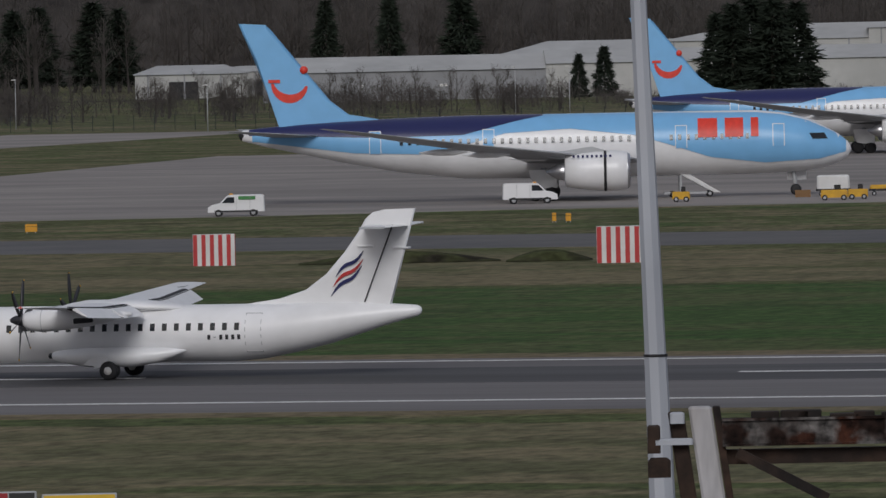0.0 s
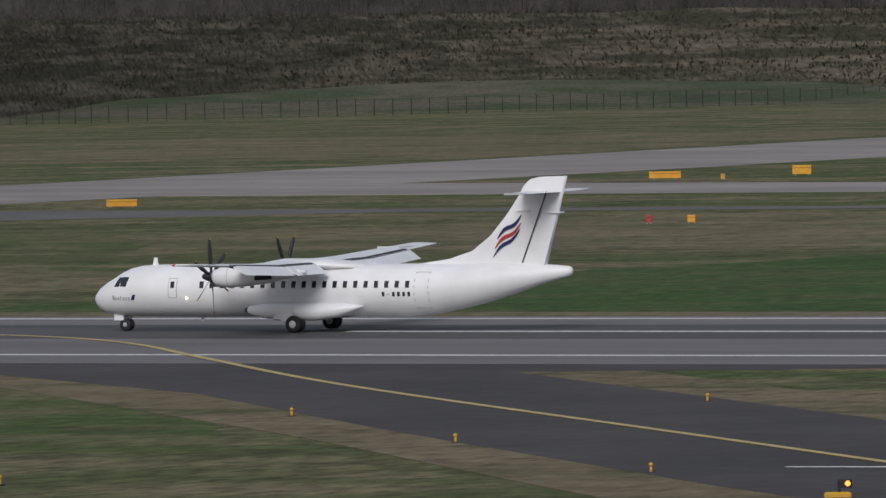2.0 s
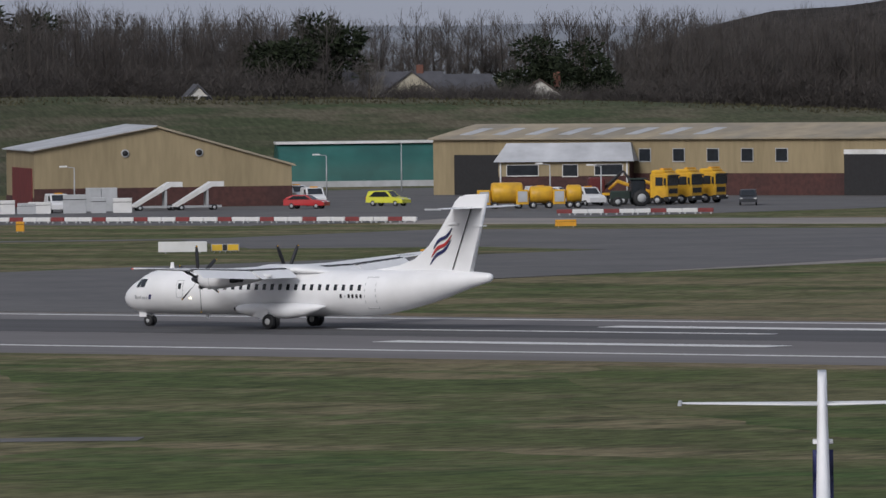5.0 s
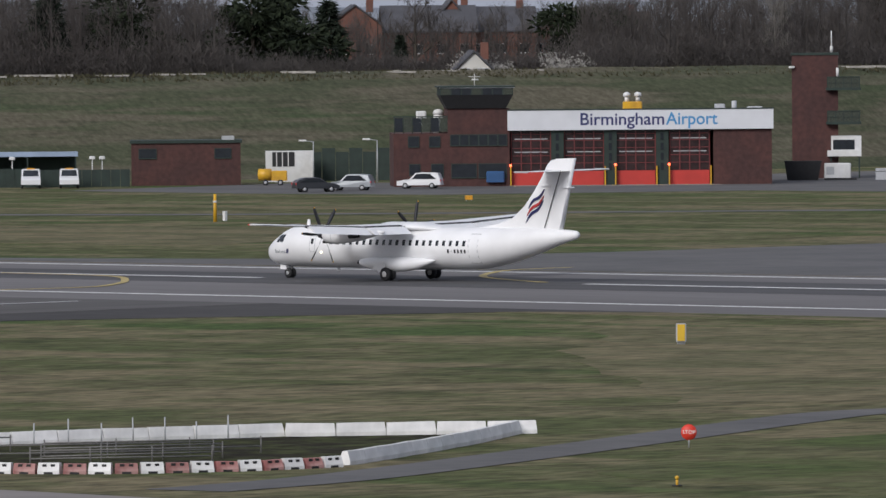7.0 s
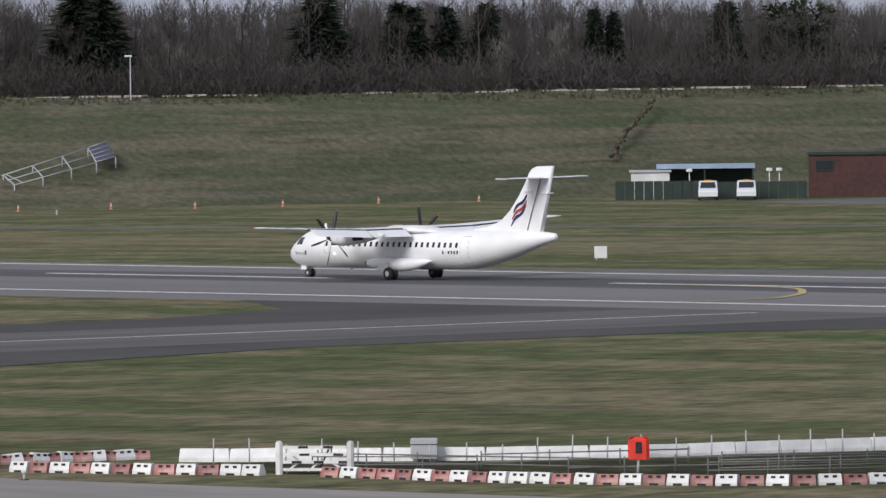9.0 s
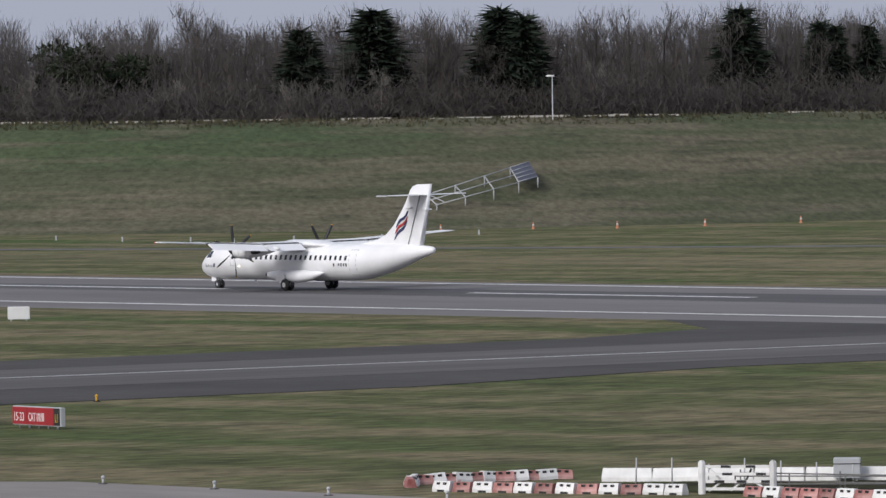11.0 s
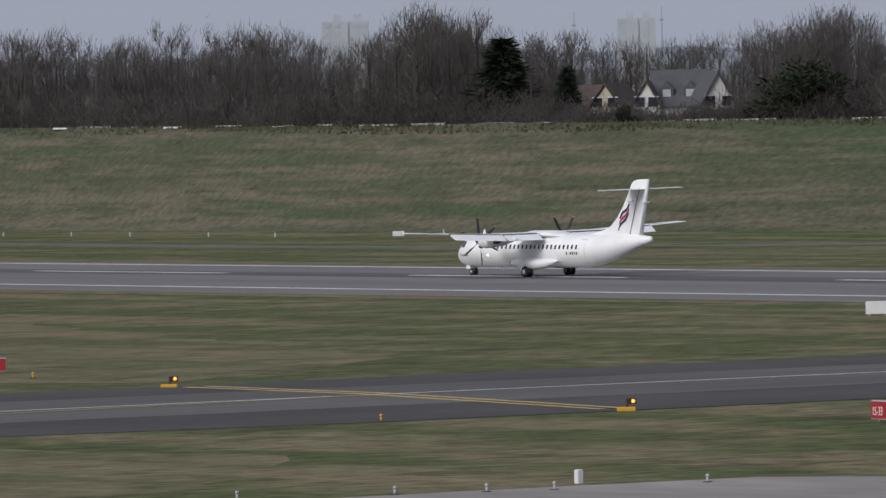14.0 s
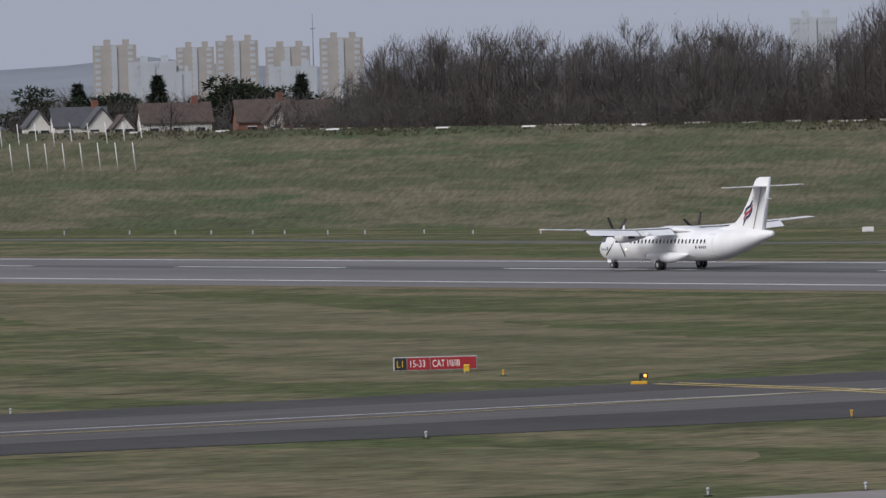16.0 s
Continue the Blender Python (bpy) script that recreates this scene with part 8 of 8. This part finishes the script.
part("roof", Build().loft([[(64, -0.5, 7.6), (150, -0.5, 7.6), (150, 31, 7.6), (64, 31, 7.6)], [(64, 14, 10.6), (150, 14, 10.6), (150, 16, 10.6), (64, 16, 10.6)]], smooth=False), PALE_CLAD, wh)
for x in (22, 40, 41):
    part("hatch", Build().box(x, x + 0.7, -0.05, 0.05, 3, 3.6), WHITE_DULL, wh)
for turn, d, w, h, e in ((16.2, 2260, 28, 8.2, 6.0), (15.75, 2300, 40, 7.6, 6.2), (13.9, 2350, 60, 12.2, 9.0), (12.9, 2350, 110, 15.5, 11.5), (11.6, 2350, 60, 18, 14)):
    w2 = thing("warehouse", "pale sheet-clad warehouse beyond the railway", "warehouse", site(turn, d))
    part("wall", Build().box(0, w, 0, 40, 0, e), PALE_CLAD, w2)
    part("roof", Build().loft([[(-0.5, -0.5, e), (w + 0.5, -0.5, e), (w + 0.5, 40, e), (-0.5, 40, e)], [(w * 0.2, 18, h), (w * 0.8, 18, h), (w * 0.8, 22, h), (w * 0.2, 22, h)]], smooth=False), PALE_CLAD, w2)
    for j in range(int(w / 9)):
        part("column", Build().box(3 + j * 9, 3.4 + j * 9, -0.2, 0, 0, e), GREY_CLAD, w2)
    part("doorway", Build().box(w * 0.3, w * 0.3 + 7, -0.1, 0.05, 0, 4.2), DARK, w2)
lg = thing("logistics_shed", "very large pale logistics shed with a blue canopy", "warehouse", site(22.6, 2560, -1))
part("wall", Build().box(0, 179, 0, 60, 0, 15.2), PALE_CLAD, lg)
part("roof", Build().prism([(0, 15.2), (179, 15.2), (140, 18.6), (40, 18.6)], 2, 58), PALE_CLAD, lg)
part("gutter", Build().box(-0.5, 179.5, -0.4, 0.1, 14.9, 15.4), GREY_CLAD, lg)
part("sign_panel", Build().box(157.5, 167, -0.5, -0.1, 7.6, 14.6), WHITE_DULL, lg, "white sign panel")
part("sign_bar", Build().box(158.3, 166, -0.6, -0.5, 10.6, 12.2), NAVY, lg, "navy name bar")
part("sign_stroke", Build().box(161, 166, -0.6, -0.5, 8.4, 9.0), RED, lg, "red stroke")
part("canopy", Build().box(70, 179, -8, -0.1, 4.5, 7.2), mat("navy_canopy", (0.03, 0.06, 0.13), 0.6), lg)
for j in range(8):
    part("canopy_post", Build().box(75 + j * 14, 75.5 + j * 14, -8, -7.5, 0, 4.5), GREY_CLAD, lg)

# the train
TRAIN_BODY = mat("pale_train_paint", (0.42, 0.42, 0.41), 0.4, var=0.06)
train = thing("train", "pale three-car train with red doors", "train", site(19.34, 2215))
for c in range(3):
    x0 = -2 - 47.5 + c * 24.2
    car = part("carriage", Build().loft([[(x0 + e, y * 1.38, z) for y, z in ((-1, 1.0), (1, 1.0), (1, 3.3), (0.75, 3.75), (-0.75, 3.75), (-1, 3.3))] for e in (0, 0.3, 22.9, 23.2)], smooth=False), TRAIN_BODY, train)
    part("window_band", Build().box(x0 + 2.6, x0 + 20.4, -1.42, -1.36, 2.1, 2.95), DARK_GLASS, car)
    for x in (1.0, 20.9):
        part("door", Build().box(x0 + x, x0 + x + 1.5, -1.43, -1.36, 1.1, 3.3), RED_BRIGHT, car, "red door")
    part("underframe", Build().box(x0 + 1, x0 + 22, -1.1, 1.1, 0.2, 1.0), DARK, car)
    part("skirt_stripe", Build().box(x0, x0 + 23.2, -1.41, -1.37, 1.0, 1.25), GREY_CLAD, car)
TRAIN_AT = train.matrix_basis.copy()
solid("railway", Build().box(-400, 400, -2, 2, -0.2, 0.18), TARMAC, "dark railway track bed", "railway", site(19.3, 2215), kind="structure")

# perimeter fence, its road and traffic
fence_path = [spot(9, 1480), spot(12, 1500), spot(16, 1535), spot(19, 1560), spot(21, 1545), spot(23.5, 1500), spot(26, 1440), spot(28.5, 1395), spot(30.5, 1345)]
fn = thing("perimeter_fence", "tall dark mesh perimeter fence on posts", "fence")
FPOST = Build().box(-0.05, 0.05, -0.05, 0.05, 0, 2.6).tube((0, 0, 2.5), (0, -0.4, 2.95), 0.035, n=5).mesh("fence_post", GREEN_STEEL)
for x, y, h in along(fence_path, 3.6):
    share("fence_post", FPOST, fn, pose(x, y, 0, 0, 0, h))
MESH = mat("fence_mesh_wire", (0.045, 0.047, 0.045), 0.8, var=0.1)
for z in [0.15 + 0.27 * j for j in range(10)]:
    rings = [[(x, y - 0.022, z), (x, y + 0.022, z), (x, y, z + 0.04)] for x, y in fence_path]
    part("fence_wire", Build().loft(rings, smooth=False), MESH, fn)
for j, (x, y, h) in enumerate(along([spot(19.75, 1490), spot(19.1, 1470)], 1.5)):
    solid("kerb_block", Build().chamfer_box(-0.72, 0.72, -0.2, 0.2, 0, 0.55, 0.05), RED if j % 2 else WHITE_DULL, "red concrete kerb block" if j % 2 else "white concrete kerb block", "barrier", pose(x, y, 0, 0, 0, h), "kerb blocks by the fence")
make_car(facing(20.42, 1480, 180), CAR_DARK, "dark blue car parked by the fence", True)
patrol = make_car(facing(19.25, 1455, 5), CAR_WHITE, "white patrol car driving along the fence", True)
PATROL_AT = patrol.matrix_basis.copy()
for turn, d, h in ((15.75, 1500, 7.5), (13.82, 1700, 8.5), (13.48, 1700, 8.5), (16.95, 1600, 8.5), (19.62, 1800, 9), (18.72, 1800, 9), (17.7, 1800, 9.5)):
    make_street_lamp(turn, d, h, 0.1)
make_van(facing(15.76, 803, 178), "white airport van with green panel on the apron", mat("green_panel", (0.05, 0.22, 0.06), 0.5))
make_van(facing(13.57, 832, 2), "white van parked under the jet")

# gear round the jets
for turn, d, w, m, lab in ((11.95, 842, 3.2, WHITE_DULL, "white covered baggage trailer"), (11.62, 838, 2.6, YELLOW, "yellow flat baggage dolly on the apron")):
    bt = thing("baggage_trailer", lab, "trailer", site(turn, d))
    part("deck", Build().box(0, w, 0, 1.5, 0.45, 0.65), DARK, bt)
    part("cover", Build().chamfer_box(0.1, w - 0.1, 0.05, 1.45, 0.65, 1.9 if m is WHITE_DULL else 1.0, 0.15), m, bt)
    wheels(bt, (0.5, w - 0.5), 1.4, 0.22)
for turn, d, w in ((11.92, 820, 2.4), (11.75, 822, 1.8), (12.85, 826, 1.6)):
    ug = thing("baggage_tug", "yellow ground service tug by the jet", "tug", site(turn, d))
    part("body", Build().chamfer_box(0, w, 0, 1.2, 0.25, 0.95, 0.08), YELLOW, ug)
    part("seat", Build().chamfer_box(w * 0.5, w * 0.75, 0.3, 0.9, 0.95, 1.4, 0.05), DARK, ug)
    wheels(ug, (0.35, w - 0.35), 1.1, 0.26)
js = copy_thing(st2, site(12.55, 848, 185) @ pose(0, 0, 0.04))
tagged(js, "grey mobile steps under the jet", "stairs")
solid("chock_frame", Build().box(0, 1.4, 0, 0.1, 0, 0.7).box(0, 0.1, -0.5, 0.5, 0, 0.7).box(1.3, 1.4, -0.5, 0.5, 0, 0.7), mat("brown_tow_frame", (0.22, 0.12, 0.05), 0.7), "brown tow-bar frame by the nose wheel", "tow frame", site(12.08, 836))
for turn, d, w in ((13.9, 615, 6), (15.2, 618, 14)):
    solid("earth_heap", Build().loft([[(x, 1.2 * math.sin(a) * 2, 0.75 * math.sin(math.pi * x / w) * math.cos(a) + 0.05) for a in (-1.57, -0.8, 0, 0.8, 1.57)] for x in np.linspace(0, w, 10)], False, False, True, closed=False), SOIL, "low dark heap of soil on the grass", "soil heap", site(turn, d + 15))

# approach light frames and solar rack on the bank
sr = thing("solar_rack", "low steel rack with one dark solar panel lying on the bank", "rack")
LOW0, LOW1, HIGH0, HIGH1 = (Vector(p) for p in ((-714.25, 576.85, 2.34), (-712.95, 586.68, 4.45), (-716.86, 577.51, 3.28), (-715.91, 588.03, 5.91)))
for f in (0.0, 0.5, 1.0):
    part("rail", Build().tube(LOW0.lerp(HIGH0, f), LOW1.lerp(HIGH1, f), 0.055, n=6), GREY_PAINT, sr)
for f in (0.02, 0.36, 0.70, 1.0):
    low, high = LOW0.lerp(LOW1, f), HIGH0.lerp(HIGH1, f)
    part("cross_bar", Build().tube(low, high, 0.065, n=6), GREY_PAINT, sr)
    for p in (low, high):
        part("post", Build().tube(p - Vector((0, 0, 1.1)), p, 0.06, n=6), GREY_PAINT, sr)
part("brace", Build().tube(LOW0.lerp(LOW1, 0.12), HIGH0.lerp(HIGH1, 0.05), 0.05, n=6), GREY_PAINT, sr)
quad = [Vector(p) for p in ((-712.95, 586.68, 4.47), (-715.91, 588.03, 5.95), (-715.6, 590.22, 6.49), (-712.52, 588.85, 4.97))]
panel = part("panel", Build().loft([[p - Vector((0, 0, 0.07)) for p in quad], quad], smooth=False), mat("dark_solar_panel", (0.045, 0.05, 0.075), 0.3), sr, "dark solar panel")
for f in (0.02, 0.26, 0.5, 0.74, 0.98):
    part("panel_bar", Build().tube(quad[0].lerp(quad[1], f) + Vector((0, 0, 0.03)), quad[3].lerp(quad[2], f) + Vector((0, 0, 0.03)), 0.04, n=5), GREY_PAINT, panel)
for p in (quad[3], quad[2]):
    part("post", Build().tube(p - Vector((0, 0, 1.1)), p - Vector((0, 0, 0.06)), 0.06, n=6), GREY_PAINT, sr)


# bare earth scars on the bank
EARTH = mat("bare_brown_earth", (0.062, 0.046, 0.034), 0.95, var=0.4, size=0.5, second=(0.10, 0.085, 0.06), second_size=1.5, spec=0.1)
for j, (a0, b0) in enumerate((((-707.3, 602.4, 2.2), (-710.4, 607.6, 4.24)), ((-711.4, 614.0, 5.58), (-713.5, 618.1, 7.15)), ((-713.3, 618.5, 7.1), (-716.5, 620.0, 8.76)), ((-713.3, 619.9, 7.3), (-715.1, 623.3, 8.54)), ((-699.2, 644.6, 4.14), (-702.35, 650.3, 7.0)), ((-702.35, 650.3, 7.0), (-706.1, 657.1, 9.88)))):
    rj = random.Random(60 + j)
    b = Build()
    a0, b0 = Vector(a0), Vector(b0)
    for k in range(15):
        c = a0.lerp(b0, k / 14) + Vector((rj.uniform(-0.25, 0.25), rj.uniform(-0.35, 0.35), -0.05))
        r = rj.uniform(0.12, 0.34)
        b.loft([[c + Vector((r * g * math.cos(q), r * g * 1.5 * math.sin(q), w)) for q in np.arange(6) * 1.047] for g, w in ((1, -0.15), (0.8, 0.1), (0.3, 0.2))])
    solid("earth_scar", b, EARTH, "strip of bare brown earth clods on the bank", "soil", kind="structure")
make_street_lamp(50.33, behind_bank(50.33)[0] - 3, 15, 0.0)
for j in range(26):
    turn = 57.4 + 0.16 * j + 0.05 * (j % 3)
    d, z = behind_bank(turn)
    solid("debris_board", Build().chamfer_box(-0.9, 0.9, -0.2, 0.2, 0, 0.18, 0.05), WHITE_DULL, "flat white board lying on the bank top", "board", site(turn, d - 1.5, 20 * (j % 4) - 30, z + 1.9), "panels on the bank top") if j % 4 == 0 else None
for j in range(11):
    turn = 61.2 + 0.11 * j
    d, z = behind_bank(turn)
    for row in range(2):
        solid("approach_light", Build().tube((0, 0, -1.2), (-0.35, 0, 2.3), 0.07, n=6), WHITE_DULL, "leaning white approach light post on the bank", "post", site(turn + 0.05 * row, d - 4 - 9 * row - (j % 3), 0, z + 1.0 - row * 2.4), "approach light posts")


# pale broken edging along the crest of the bank
EDGE = mat("pale_concrete_edging", (0.34, 0.32, 0.29), 0.9, var=0.3, size=1.0)
re_ = random.Random(17)
turn = 41.0
while turn < 62.0:
    d, z = behind_bank(turn)
    w = re_.uniform(1.2, 4.5)
    if re_.random() < 0.62:
        solid("edging_slab", Build().chamfer_box(0, w, -0.1, 0.1, 0, re_.uniform(0.12, 0.26), 0.03), EDGE, "pale concrete edging slab on the bank crest", "edging", site(turn, d + 0.6, re_.uniform(-3, 3), z + 1.95 + re_.uniform(-0.1, 0.05)), "edging along the bank crest")
    turn -= -math.degrees((w + 0.2) / d)


# ---- what moves ----
def motions():
    walk(airliner, [(t, pose(x, PLANE_Y, 0.055, 0.6)) for t, x in ROLL_OUT])
    ticks = [k / 10 for k in range(161)]
    for prop, side in PROPS:
        p = prop.matrix_basis.translation.copy()
        walk(prop, [(t, pose(*p, 52 * k)) for k, t in enumerate(ticks)])
    walk(train, [(t, TRAIN_AT @ pose(11.5 * (t - 0.8), 0, 0)) for t in (0.0, 16.0)])
    walk(patrol, [(t, PATROL_AT @ pose(-10.7 * (t - 0.5), 0, 0)) for t in (0.0, 16.0)])
    for w, r in WHEELS:
        p = w.matrix_basis.translation.copy()
        walk(w, [(t, pose(*p, 0, -80 * k, 0)) for k, t in enumerate(ticks)])


motions()
